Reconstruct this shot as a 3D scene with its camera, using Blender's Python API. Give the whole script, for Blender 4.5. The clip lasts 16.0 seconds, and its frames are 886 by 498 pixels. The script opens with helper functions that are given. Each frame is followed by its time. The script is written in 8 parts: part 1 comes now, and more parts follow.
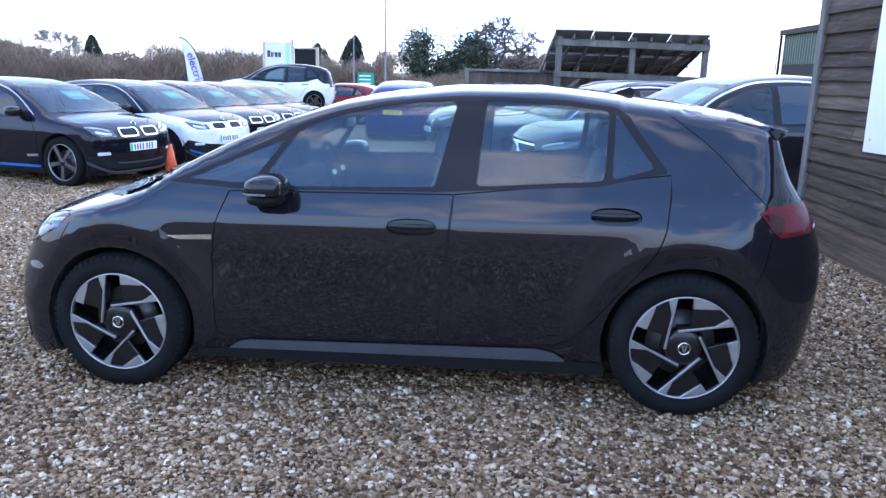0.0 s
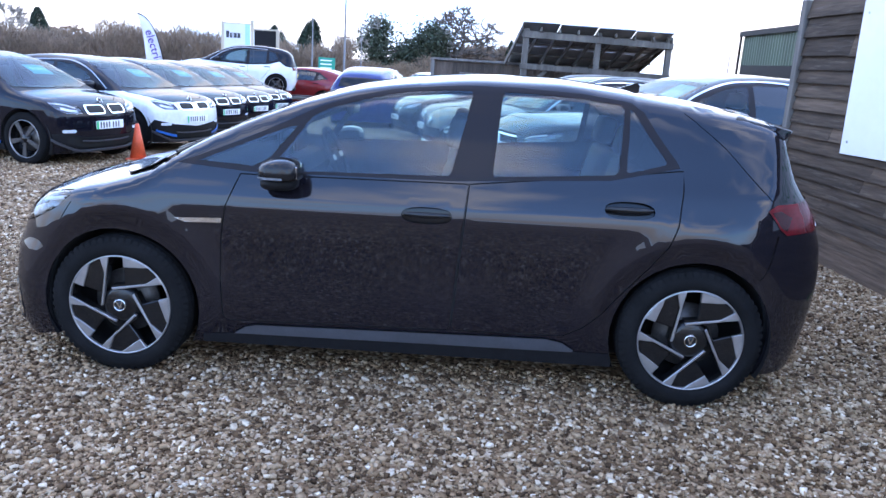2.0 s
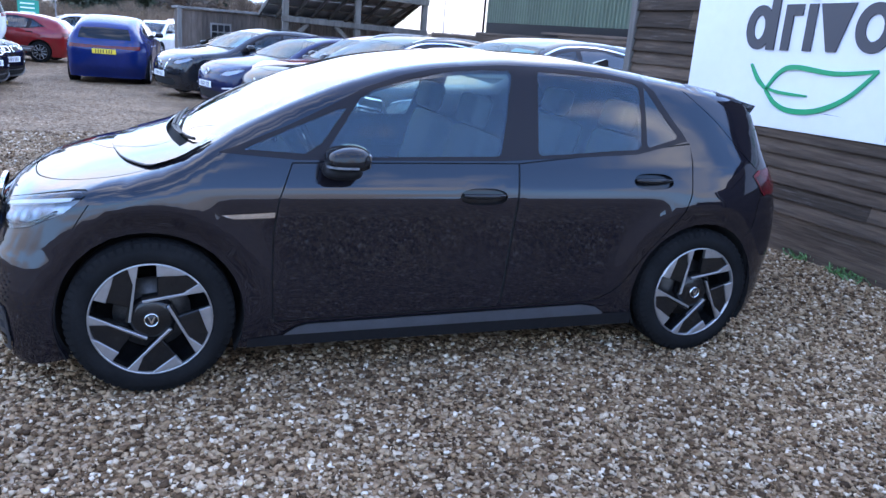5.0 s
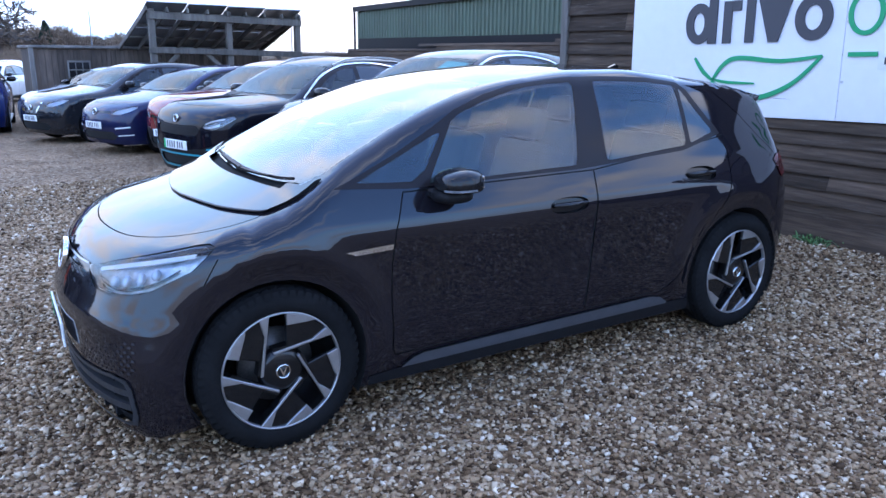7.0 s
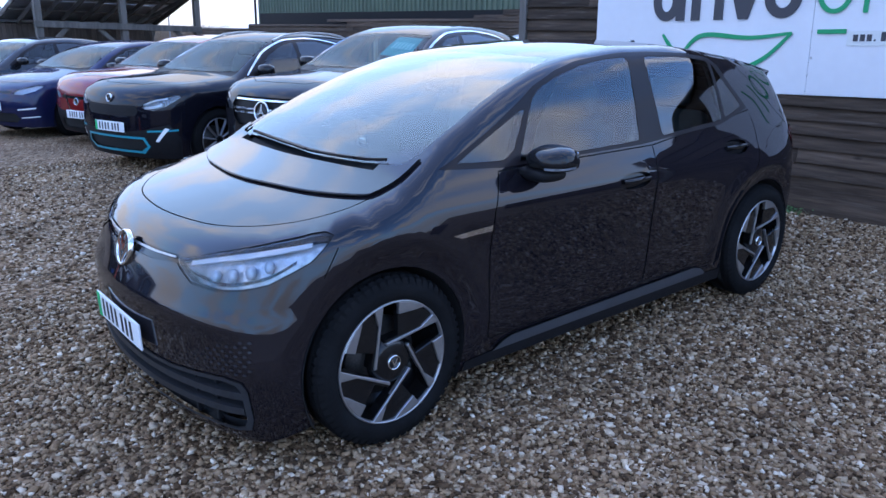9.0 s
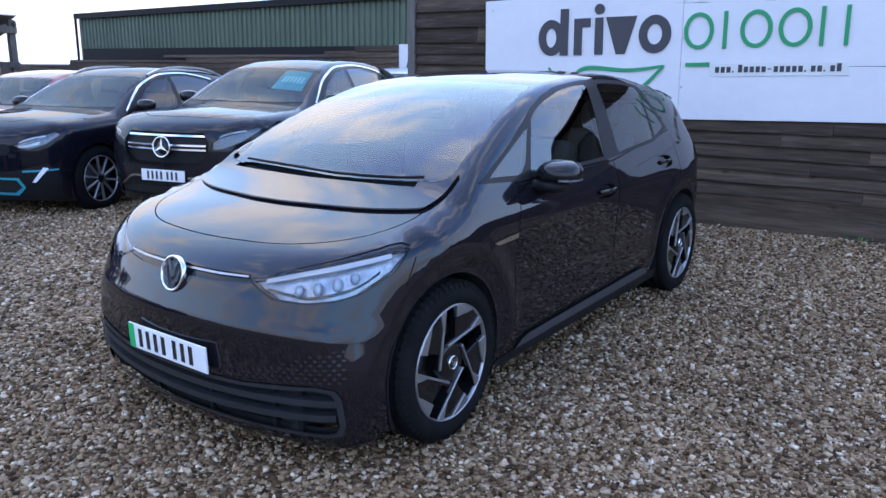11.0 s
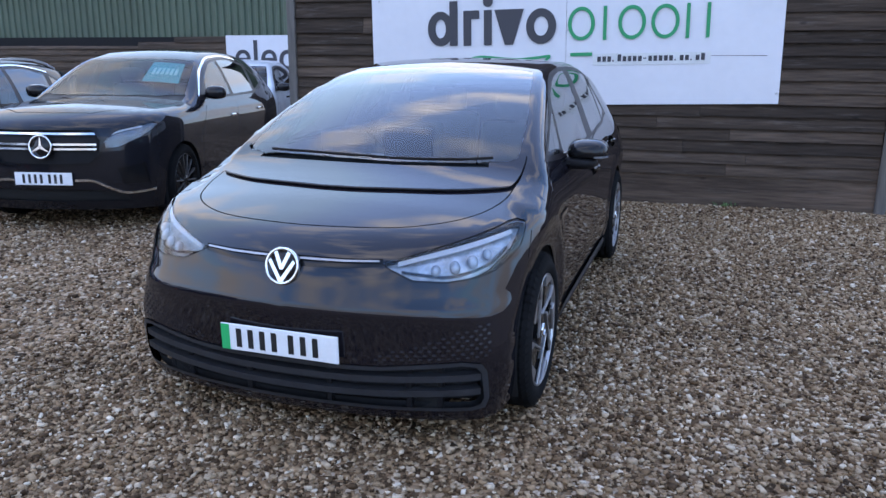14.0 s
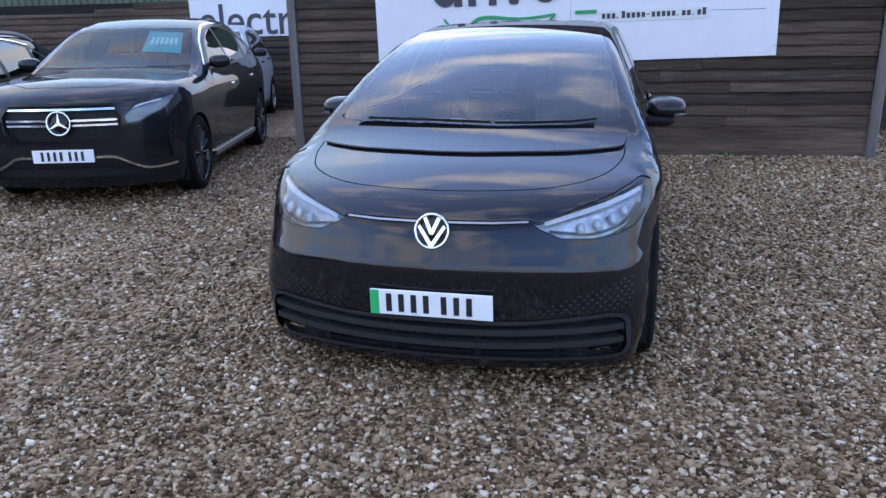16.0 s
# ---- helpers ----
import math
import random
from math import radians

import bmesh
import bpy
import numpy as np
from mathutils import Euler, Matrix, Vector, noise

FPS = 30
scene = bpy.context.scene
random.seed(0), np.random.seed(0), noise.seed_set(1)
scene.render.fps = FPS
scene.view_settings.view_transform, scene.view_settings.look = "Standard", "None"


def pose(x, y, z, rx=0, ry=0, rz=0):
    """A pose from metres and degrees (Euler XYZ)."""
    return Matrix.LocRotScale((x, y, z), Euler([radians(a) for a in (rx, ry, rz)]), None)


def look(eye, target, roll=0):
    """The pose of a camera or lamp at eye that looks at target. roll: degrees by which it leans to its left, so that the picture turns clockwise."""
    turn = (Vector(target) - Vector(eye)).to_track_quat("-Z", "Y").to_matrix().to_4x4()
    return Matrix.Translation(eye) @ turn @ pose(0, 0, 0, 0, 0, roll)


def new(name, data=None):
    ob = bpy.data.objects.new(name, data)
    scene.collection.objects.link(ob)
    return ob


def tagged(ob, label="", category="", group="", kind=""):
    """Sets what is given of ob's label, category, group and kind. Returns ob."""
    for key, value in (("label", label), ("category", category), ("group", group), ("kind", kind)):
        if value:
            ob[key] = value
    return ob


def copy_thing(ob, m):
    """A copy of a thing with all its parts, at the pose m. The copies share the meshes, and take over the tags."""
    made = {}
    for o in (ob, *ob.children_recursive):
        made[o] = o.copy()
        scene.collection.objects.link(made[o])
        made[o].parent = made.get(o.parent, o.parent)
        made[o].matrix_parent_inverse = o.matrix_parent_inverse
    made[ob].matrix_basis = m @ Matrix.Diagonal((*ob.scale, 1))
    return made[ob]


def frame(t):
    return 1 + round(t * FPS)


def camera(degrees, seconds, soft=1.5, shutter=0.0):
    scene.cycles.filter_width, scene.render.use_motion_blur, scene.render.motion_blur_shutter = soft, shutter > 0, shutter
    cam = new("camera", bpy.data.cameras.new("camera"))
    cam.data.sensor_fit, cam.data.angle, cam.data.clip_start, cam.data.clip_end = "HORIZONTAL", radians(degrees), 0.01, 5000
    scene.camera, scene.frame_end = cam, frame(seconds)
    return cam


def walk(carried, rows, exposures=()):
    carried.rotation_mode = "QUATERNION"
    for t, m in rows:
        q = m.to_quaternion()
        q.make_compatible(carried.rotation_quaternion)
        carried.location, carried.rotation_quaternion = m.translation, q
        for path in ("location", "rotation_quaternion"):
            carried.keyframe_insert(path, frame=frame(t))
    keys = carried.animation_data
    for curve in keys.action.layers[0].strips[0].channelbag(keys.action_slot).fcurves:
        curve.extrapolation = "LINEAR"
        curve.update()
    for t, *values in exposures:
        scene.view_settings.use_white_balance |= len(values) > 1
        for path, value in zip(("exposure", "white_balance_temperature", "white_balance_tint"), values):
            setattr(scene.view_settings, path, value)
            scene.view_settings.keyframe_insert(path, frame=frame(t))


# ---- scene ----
cam = camera(60.9, 16.0)
PATH = [
    (0, (0.087, -0.03, 1.601), (0.045, 1.917, 1.147), 1.4),
    (0.5, (0.062, -0.034, 1.601), (0.047, 1.912, 1.14), 1.7),
    (1, (0.0, -0.047, 1.604), (-0.005, 1.9, 1.146), 2.0),
    (1.5, (-0.098, -0.063, 1.606), (-0.08, 1.887, 1.16), 2.4),
    (2, (-0.207, -0.033, 1.59), (-0.12, 1.907, 1.113), 3.6),
    (2.5, (-0.413, 0.092, 1.578), (-0.293, 2.029, 1.093), 4.7),
    (3, (-0.692, 0.124, 1.585), (-0.366, 2.044, 1.126), 7.2),
    (3.5, (-1.009, 0.135, 1.596), (-0.437, 2.003, 1.168), 9.1),
    (4, (-1.194, 0.209, 1.611), (-0.655, 2.047, 1.034), 4.3),
    (4.2, (-1.293, 0.219, 1.624), (-0.701, 2.043, 1.054), 5.4),
    (6.3, (-2.49, 0.603, 1.604), (-1.413, 2.205, 1.078), 2.1),
    (6.5, (-2.583, 0.643, 1.607), (-1.46, 2.223, 1.114), 4.1),
    (7, (-2.729, 0.834, 1.599), (-1.609, 2.415, 1.1), 0.5),
    (7.5, (-2.909, 1.006, 1.588), (-1.814, 2.6, 1.078), 1.4),
    (8, (-3.209, 1.108, 1.599), (-1.989, 2.628, 1.149), 1.9),
    (8.5, (-3.307, 1.284, 1.573), (-2.015, 2.744, 1.127), 2.4),
    (9, (-3.362, 1.479, 1.578), (-2.017, 2.852, 1.027), 0.8),
    (9.5, (-3.601, 1.604, 1.568), (-2.144, 2.873, 1.052), 1.4),
    (10, (-3.86, 1.704, 1.598), (-2.252, 2.793, 1.119), 3.1),
    (10.2, (-3.922, 1.764, 1.578), (-2.323, 2.871, 1.112), 3.2),
    (12.3, (-4.383, 2.531, 1.505), (-2.59, 3.299, 1.064), -2.5),
    (12.5, (-4.361, 2.627, 1.5), (-2.559, 3.37, 1.051), -1.4),
    (13, (-4.452, 2.777, 1.488), (-2.587, 3.323, 1.016), -0.3),
    (13.5, (-4.73, 2.975, 1.504), (-2.831, 3.389, 1.033), -0.3),
    (14, (-4.817, 3.158, 1.477), (-2.935, 3.649, 1.012), 0.4),
    (14.5, (-4.874, 3.373, 1.483), (-3.016, 3.882, 0.943), -0.1),
    (15, (-5.074, 3.556, 1.499), (-3.18, 3.935, 0.979), 1.0),
    (15.5, (-5.174, 3.725, 1.514), (-3.23, 3.883, 1.073), 1.8),
    (16, (-5.132, 3.932, 1.526), (-3.242, 4.259, 0.957), -1.2),
]
EXPOSURES = [(0, 1.34, 6250, 18), (3, 1.39, 6250, 18), (4.2, 1.28, 6200, 18), (6.5, 1.06, 5850, 18), (8, 0.74, 5830, 18), (9, 0.56, 5830, 18), (10, 0.66, 6000, 18), (12.5, 0.54, 6450, 18), (14, 0.60, 6600, 18), (16, 0.63, 6600, 18)]
walk(cam, [(t, look(eye, target, roll)) for t, eye, target, roll in PATH], EXPOSURES)

# ---- world, sun and exposure ----
SUN_AZ, SUN_EL = 30.0, 26.0           # degrees clockwise from +y, degrees above the horizon
CLOUD = 8.8
world = bpy.data.worlds.new("overcast_sky")
scene.world = world
world.use_nodes = True
wt = world.node_tree
wt.nodes.clear()


def wnode(kind, **kw):
    n = wt.nodes.new(kind)
    for k, v in kw.items():
        n.inputs[k].default_value = v
    return n


w_out = wnode("ShaderNodeOutputWorld")
w_bg = wnode("ShaderNodeBackground", Strength=0.13)
w_sky = wt.nodes.new("ShaderNodeTexSky")
w_sky.sky_type, w_sky.sun_disc = "NISHITA", False
w_sky.sun_elevation, w_sky.sun_rotation = radians(SUN_EL), radians(SUN_AZ)
w_sky.dust_density, w_sky.air_density, w_sky.ozone_density = 0.4, 1.0, 2.0
w_co = wt.nodes.new("ShaderNodeTexCoord")
w_map = wt.nodes.new("ShaderNodeMapping")
w_map.inputs["Scale"].default_value = (1.6, 1.6, 3.2)
w_noise = wnode("ShaderNodeTexNoise", Scale=2.3, Detail=5.0, Roughness=0.52)
w_ramp = wt.nodes.new("ShaderNodeValToRGB")
w_ramp.color_ramp.elements[0].position, w_ramp.color_ramp.elements[1].position = 0.44, 0.64
w_mix = wt.nodes.new("ShaderNodeMix")
w_mix.data_type = "RGBA"
# cloud brightness: brighter towards the veiled sun
w_dir = wt.nodes.new("ShaderNodeVectorMath")
w_dir.operation = "DOT_PRODUCT"
w_dir.inputs[1].default_value = (math.sin(radians(SUN_AZ)) * math.cos(radians(SUN_EL)), math.cos(radians(SUN_AZ)) * math.cos(radians(SUN_EL)), math.sin(radians(SUN_EL)))
w_glow = wt.nodes.new("ShaderNodeValToRGB")
cr = w_glow.color_ramp
cr.elements[0].position, cr.elements[0].color = 0.0, (0.86, 0.91, 1.0, 1)
cr.elements[1].position, cr.elements[1].color = 1.0, (1.12, 1.11, 1.09, 1)
for pos, col in ((0.45, (0.92, 0.96, 1.03)), (0.78, (0.96, 0.99, 1.04)), (0.93, (1.02, 1.03, 1.05))):
    e = cr.elements.new(pos)
    e.color = (*col, 1)
w_half = wt.nodes.new("ShaderNodeMapRange")
w_half.inputs[1].default_value, w_half.inputs[2].default_value = -1.0, 1.0
w_gain = wt.nodes.new("ShaderNodeVectorMath")
w_gain.operation = "SCALE"
w_lift = wt.nodes.new("ShaderNodeMapRange")      # thicker and brighter cover overhead than along the horizon
w_lift.inputs[2].default_value, w_lift.inputs[3].default_value, w_lift.inputs[4].default_value = 0.8, CLOUD * 0.70, CLOUD * 1.85
wt.links.new(w_lift.outputs[0], w_gain.inputs["Scale"])
wt.links.new(w_co.outputs["Generated"], w_dir.inputs[0])
wt.links.new(w_dir.outputs["Value"], w_half.inputs[0])
wt.links.new(w_half.outputs[0], w_glow.inputs[0])
wt.links.new(w_glow.outputs[0], w_gain.inputs[0])
wt.links.new(w_gain.outputs[0], w_mix.inputs[7])
wt.links.new(w_co.outputs["Generated"], w_map.inputs["Vector"])
wt.links.new(w_map.outputs["Vector"], w_noise.inputs["Vector"])
# the cover is closed towards the horizon and breaks up overhead
w_xyz = wt.nodes.new("ShaderNodeSeparateXYZ")
w_up = wnode("ShaderNodeMapRange")
w_up.inputs[1].default_value, w_up.inputs[2].default_value, w_up.inputs[3].default_value, w_up.inputs[4].default_value = 0.0, 0.65, 0.06, -0.065
w_sum = wt.nodes.new("ShaderNodeMath")
wt.links.new(w_co.outputs["Generated"], w_xyz.inputs[0])
wt.links.new(w_xyz.outputs[2], w_up.inputs[0])
wt.links.new(w_xyz.outputs[2], w_lift.inputs[0])
wt.links.new(w_noise.outputs[0], w_sum.inputs[0])
wt.links.new(w_up.outputs[0], w_sum.inputs[1])
wt.links.new(w_sum.outputs[0], w_ramp.inputs[0])
wt.links.new(w_ramp.outputs[0], w_mix.inputs[0])
w_blue = wt.nodes.new("ShaderNodeVectorMath")
w_blue.operation = "SCALE"
w_blue.inputs["Scale"].default_value = 3.4
w_tint = wt.nodes.new("ShaderNodeVectorMath")
w_tint.operation = "MULTIPLY"
w_tint.inputs[1].default_value = (0.84, 1.0, 1.16)
wt.links.new(w_sky.outputs[0], w_tint.inputs[0])
wt.links.new(w_tint.outputs[0], w_blue.inputs[0])
# thin veil over the brightest sky round the sun
w_veil = wt.nodes.new("ShaderNodeVectorMath")
w_veil.operation = "MINIMUM"
w_veil.inputs[1].default_value = (6.1, 10.2, 15.8)
wt.links.new(w_blue.outputs[0], w_veil.inputs[0])
wt.links.new(w_veil.outputs[0], w_mix.inputs[6])
wt.links.new(w_mix.outputs[2], w_bg.inputs[0])
wt.links.new(w_bg.outputs[0], w_out.inputs[0])

sun = new("sun", bpy.data.lights.new("sun", "SUN"))
sun.data.energy, sun.data.angle, sun.data.color = 0.55, radians(150), (1.0, 0.86, 0.68)
sun_dir = Vector((math.sin(radians(SUN_AZ)) * math.cos(radians(SUN_EL)), math.cos(radians(SUN_AZ)) * math.cos(radians(SUN_EL)), math.sin(radians(SUN_EL))))
sun.matrix_world = look(sun_dir * 50, (0, 0, 0))

# ---- materials ----
def material(name, base, rough=0.5, metal=0.0, coat=0.0, spec=0.5, vary=0.0, scale=8.0, bump=0.0, bump_scale=60.0, island=0.0, rand=0.0, stretch=(1, 1, 1), emit=0.0, dark=None):
    """A principled material: base colour varied by noise at two scales, per island or per object, with a fine bump."""
    m = bpy.data.materials.new(name)
    m.use_nodes = True
    nt = m.node_tree
    b = nt.nodes["Principled BSDF"]
    b.inputs["Base Color"].default_value = (*base, 1)
    b.inputs["Roughness"].default_value, b.inputs["Metallic"].default_value = rough, metal
    b.inputs["Coat Weight"].default_value, b.inputs["Coat Roughness"].default_value = coat, 0.03
    b.inputs["Specular IOR Level"].default_value = spec
    if emit:
        b.inputs["Emission Color"].default_value, b.inputs["Emission Strength"].default_value = (*base, 1), emit
    co = nt.nodes.new("ShaderNodeTexCoord")
    mp = nt.nodes.new("ShaderNodeMapping")
    mp.inputs["Scale"].default_value = stretch
    nt.links.new(co.outputs["Object"], mp.inputs[0])
    src = None
    if vary or island or rand:
        val = nt.nodes.new("ShaderNodeValue")
        val.outputs[0].default_value = 1.0
        cur = val.outputs[0]

        def mul(sock, amount, cur):
            a = nt.nodes.new("ShaderNodeMapRange")
            a.inputs[3].default_value, a.inputs[4].default_value = 1 - amount, 1 + amount
            nt.links.new(sock, a.inputs[0])
            p = nt.nodes.new("ShaderNodeMath")
            p.operation = "MULTIPLY"
            nt.links.new(cur, p.inputs[0])
            nt.links.new(a.outputs[0], p.inputs[1])
            return p.outputs[0]
        if vary:
            for sc, am in ((scale, vary), (scale * 7.3, vary * 0.6)):
                n = nt.nodes.new("ShaderNodeTexNoise")
                n.inputs["Scale"].default_value, n.inputs["Detail"].default_value = sc, 4
                nt.links.new(mp.outputs[0], n.inputs["Vector"])
                r = nt.nodes.new("ShaderNodeMapRange")
                r.inputs[1].default_value, r.inputs[2].default_value = 0.3, 0.7
                nt.links.new(n.outputs[0], r.inputs[0])
                cur = mul(r.outputs[0], am, cur)
        if island:
            g = nt.nodes.new("ShaderNodeNewGeometry")
            cur = mul(g.outputs["Random Per Island"], island, cur)
        if rand:
            g = nt.nodes.new("ShaderNodeObjectInfo")
            cur = mul(g.outputs["Random"], rand, cur)
        mx = nt.nodes.new("ShaderNodeVectorMath")
        mx.operation = "SCALE"
        mx.inputs[0].default_value = base
        nt.links.new(cur, mx.inputs["Scale"])
        nt.links.new(mx.outputs[0], b.inputs["Base Color"])
    if bump:
        n = nt.nodes.new("ShaderNodeTexNoise")
        n.inputs["Scale"].default_value, n.inputs["Detail"].default_value = bump_scale, 5
        nt.links.new(mp.outputs[0], n.inputs["Vector"])
        bp = nt.nodes.new("ShaderNodeBump")
        bp.inputs["Strength"].default_value, bp.inputs["Distance"].default_value = bump, 0.01
        nt.links.new(n.outputs[0], bp.inputs["Height"])
        nt.links.new(bp.outputs[0], b.inputs["Normal"])
    return m


def glass(name, tint, shine=1.0):
    """Thin car or house glass: clear through, mirror by Fresnel."""
    m = bpy.data.materials.new(name)
    m.use_nodes = True
    nt = m.node_tree
    nt.nodes.clear()
    out, mix = nt.nodes.new("ShaderNodeOutputMaterial"), nt.nodes.new("ShaderNodeMixShader")
    tr, gl, fr = nt.nodes.new("ShaderNodeBsdfTransparent"), nt.nodes.new("ShaderNodeBsdfGlossy"), nt.nodes.new("ShaderNodeFresnel")
    tr.inputs[0].default_value = (*tint, 1)
    gl.inputs["Roughness"].default_value = 0.015
    fr.inputs[0].default_value = 1.6
    mu = nt.nodes.new("ShaderNodeMath")
    mu.operation = "MULTIPLY_ADD"
    mu.inputs[1].default_value, mu.inputs[2].default_value = 1.5 * shine, 0.0
    nt.links.new(fr.outputs[0], mu.inputs[0])
    nt.links.new(mu.outputs[0], mix.inputs[0])
    nt.links.new(tr.outputs[0], mix.inputs[1])
    nt.links.new(gl.outputs[0], mix.inputs[2])
    nt.links.new(mix.outputs[0], out.inputs[0])
    return m


def car_paint(name, base, flake=0.1, coat=1.0, film=0.0):
    """Dark or coloured base under a deep clear coat, with faint road film."""
    m = material(name, base, rough=0.45, metal=flake, coat=coat, spec=0.0, vary=0.10, scale=3.0)
    b = m.node_tree.nodes["Principled BSDF"]
    b.inputs["Coat IOR"].default_value = 1.52
    b.inputs["Coat Roughness"].default_value = 0.02
    nz = m.node_tree.nodes.new("ShaderNodeTexNoise")
    nz.inputs["Scale"].default_value, nz.inputs["Detail"].default_value = 2.6, 6
    mr = m.node_tree.nodes.new("ShaderNodeMapRange")
    mr.inputs[1].default_value, mr.inputs[2].default_value, mr.inputs[3].default_value, mr.inputs[4].default_value = 0.35, 0.75, 0.015, 0.06
    m.node_tree.links.new(nz.outputs[0], mr.inputs[0])
    m.node_tree.links.new(mr.outputs[0], b.inputs["Coat Roughness"])
    return m


M_PAINT = car_paint("grey_metallic_paint", (0.0088, 0.0078, 0.0108), 0.12)
M_GLASS = glass("tinted_glass", (0.66, 0.80, 0.79))
M_GLASS_CLEAR = glass("windscreen_glass", (0.70, 0.82, 0.82))
M_GLASS_DARK = glass("privacy_glass", (0.12, 0.13, 0.14))
M_LENS = glass("lamp_lens", (0.93, 0.95, 0.97), 0.7)
M_BLACK = material("gloss_black", (0.010, 0.010, 0.011), rough=0.12, spec=0.1, coat=0.45)
M_FRAME = material("window_frame_black", (0.016, 0.013, 0.014), rough=0.35, spec=0.1, coat=0.12)
M_TRIM = material("black_plastic", (0.010, 0.010, 0.0115), rough=0.5, spec=0.15, vary=0.15, scale=20, bump=0.06, bump_scale=400)
M_SATIN = material("satin_grey_trim", (0.050, 0.052, 0.060), rough=0.38, vary=0.12, scale=10)
M_GAP = material("dark_gap", (0.006, 0.006, 0.006), rough=0.9)
M_RUBBER = material("tyre_rubber", (0.009, 0.009, 0.0095), rough=0.8, spec=0.07, vary=0.25, scale=9, bump=0.12, bump_scale=160)
M_CHROME = material("chrome", (0.75, 0.76, 0.78), rough=0.12, metal=1.0)
M_SILVER = material("machined_silver", (0.40, 0.40, 0.41), rough=0.32, metal=0.85, vary=0.08, scale=30)
M_RIMBLACK = material("rim_black", (0.006, 0.006, 0.0065), rough=0.25, spec=0.3, coat=0.25, vary=0.2, scale=12)
M_STEEL = material("brake_steel", (0.085, 0.078, 0.075), rough=0.45, metal=0.7, vary=0.3, scale=20)
M_CABIN = material("cabin_dark", (0.015, 0.016, 0.018), rough=0.8, spec=0.1, vary=0.2, scale=6)
M_SEAT = material("seat_fabric", (0.075, 0.078, 0.085), rough=0.85, vary=0.15, scale=14, bump=0.1, bump_scale=300)
M_WHITE = material("white_plastic", (0.80, 0.81, 0.82), rough=0.4, vary=0.04, scale=5)
M_PLATE = material("number_plate_white", (0.78, 0.79, 0.80), rough=0.35, vary=0.04, scale=12)
M_PLATE_Y = material("number_plate_yellow", (0.78, 0.56, 0.04), rough=0.35, vary=0.04, scale=12)
M_HEX = material("print_grey", (0.022, 0.022, 0.025), rough=0.25)
M_GREEN = material("plate_green", (0.01, 0.42, 0.13), rough=0.4)
M_INK = material("black_ink", (0.012, 0.012, 0.013), rough=0.5)
M_RED_LENS = material("red_lamp", (0.10, 0.0025, 0.006), rough=0.25, spec=0.3, coat=0.25, vary=0.25, scale=14)
M_RED_DARK = material("smoked_red_lamp", (0.030, 0.0015, 0.003), rough=0.2, spec=0.3, coat=0.3)
M_BLUE = material("blue_accent", (0.01, 0.12, 0.45), rough=0.3, coat=0.4)
M_LAMP = material("lamp_reflector", (0.60, 0.65, 0.72), rough=0.3, metal=0.25, vary=0.15, scale=40)
M_LAMP_DARK = material("smoked_lamp", (0.16, 0.17, 0.19), rough=0.25, metal=0.3, vary=0.3, scale=30)
M_LAMP_ID = material("chromed_lamp_bowl", (0.50, 0.53, 0.57), rough=0.28, metal=0.4, vary=0.35, scale=26)
M_BAR = material("dark_grille_plastic", (0.024, 0.025, 0.028), rough=0.42, spec=0.3, vary=0.15, scale=14)
M_STRIP = material("brushed_strip", (0.34, 0.34, 0.35), rough=0.3, metal=0.8, vary=0.08, scale=30)
M_TEAL_PALE = material("price_figures", (0.30, 0.74, 0.76), rough=0.6, vary=0.08, scale=10)
M_TEAL = material("price_screen", (0.07, 0.42, 0.45), rough=0.6, vary=0.1, scale=10)

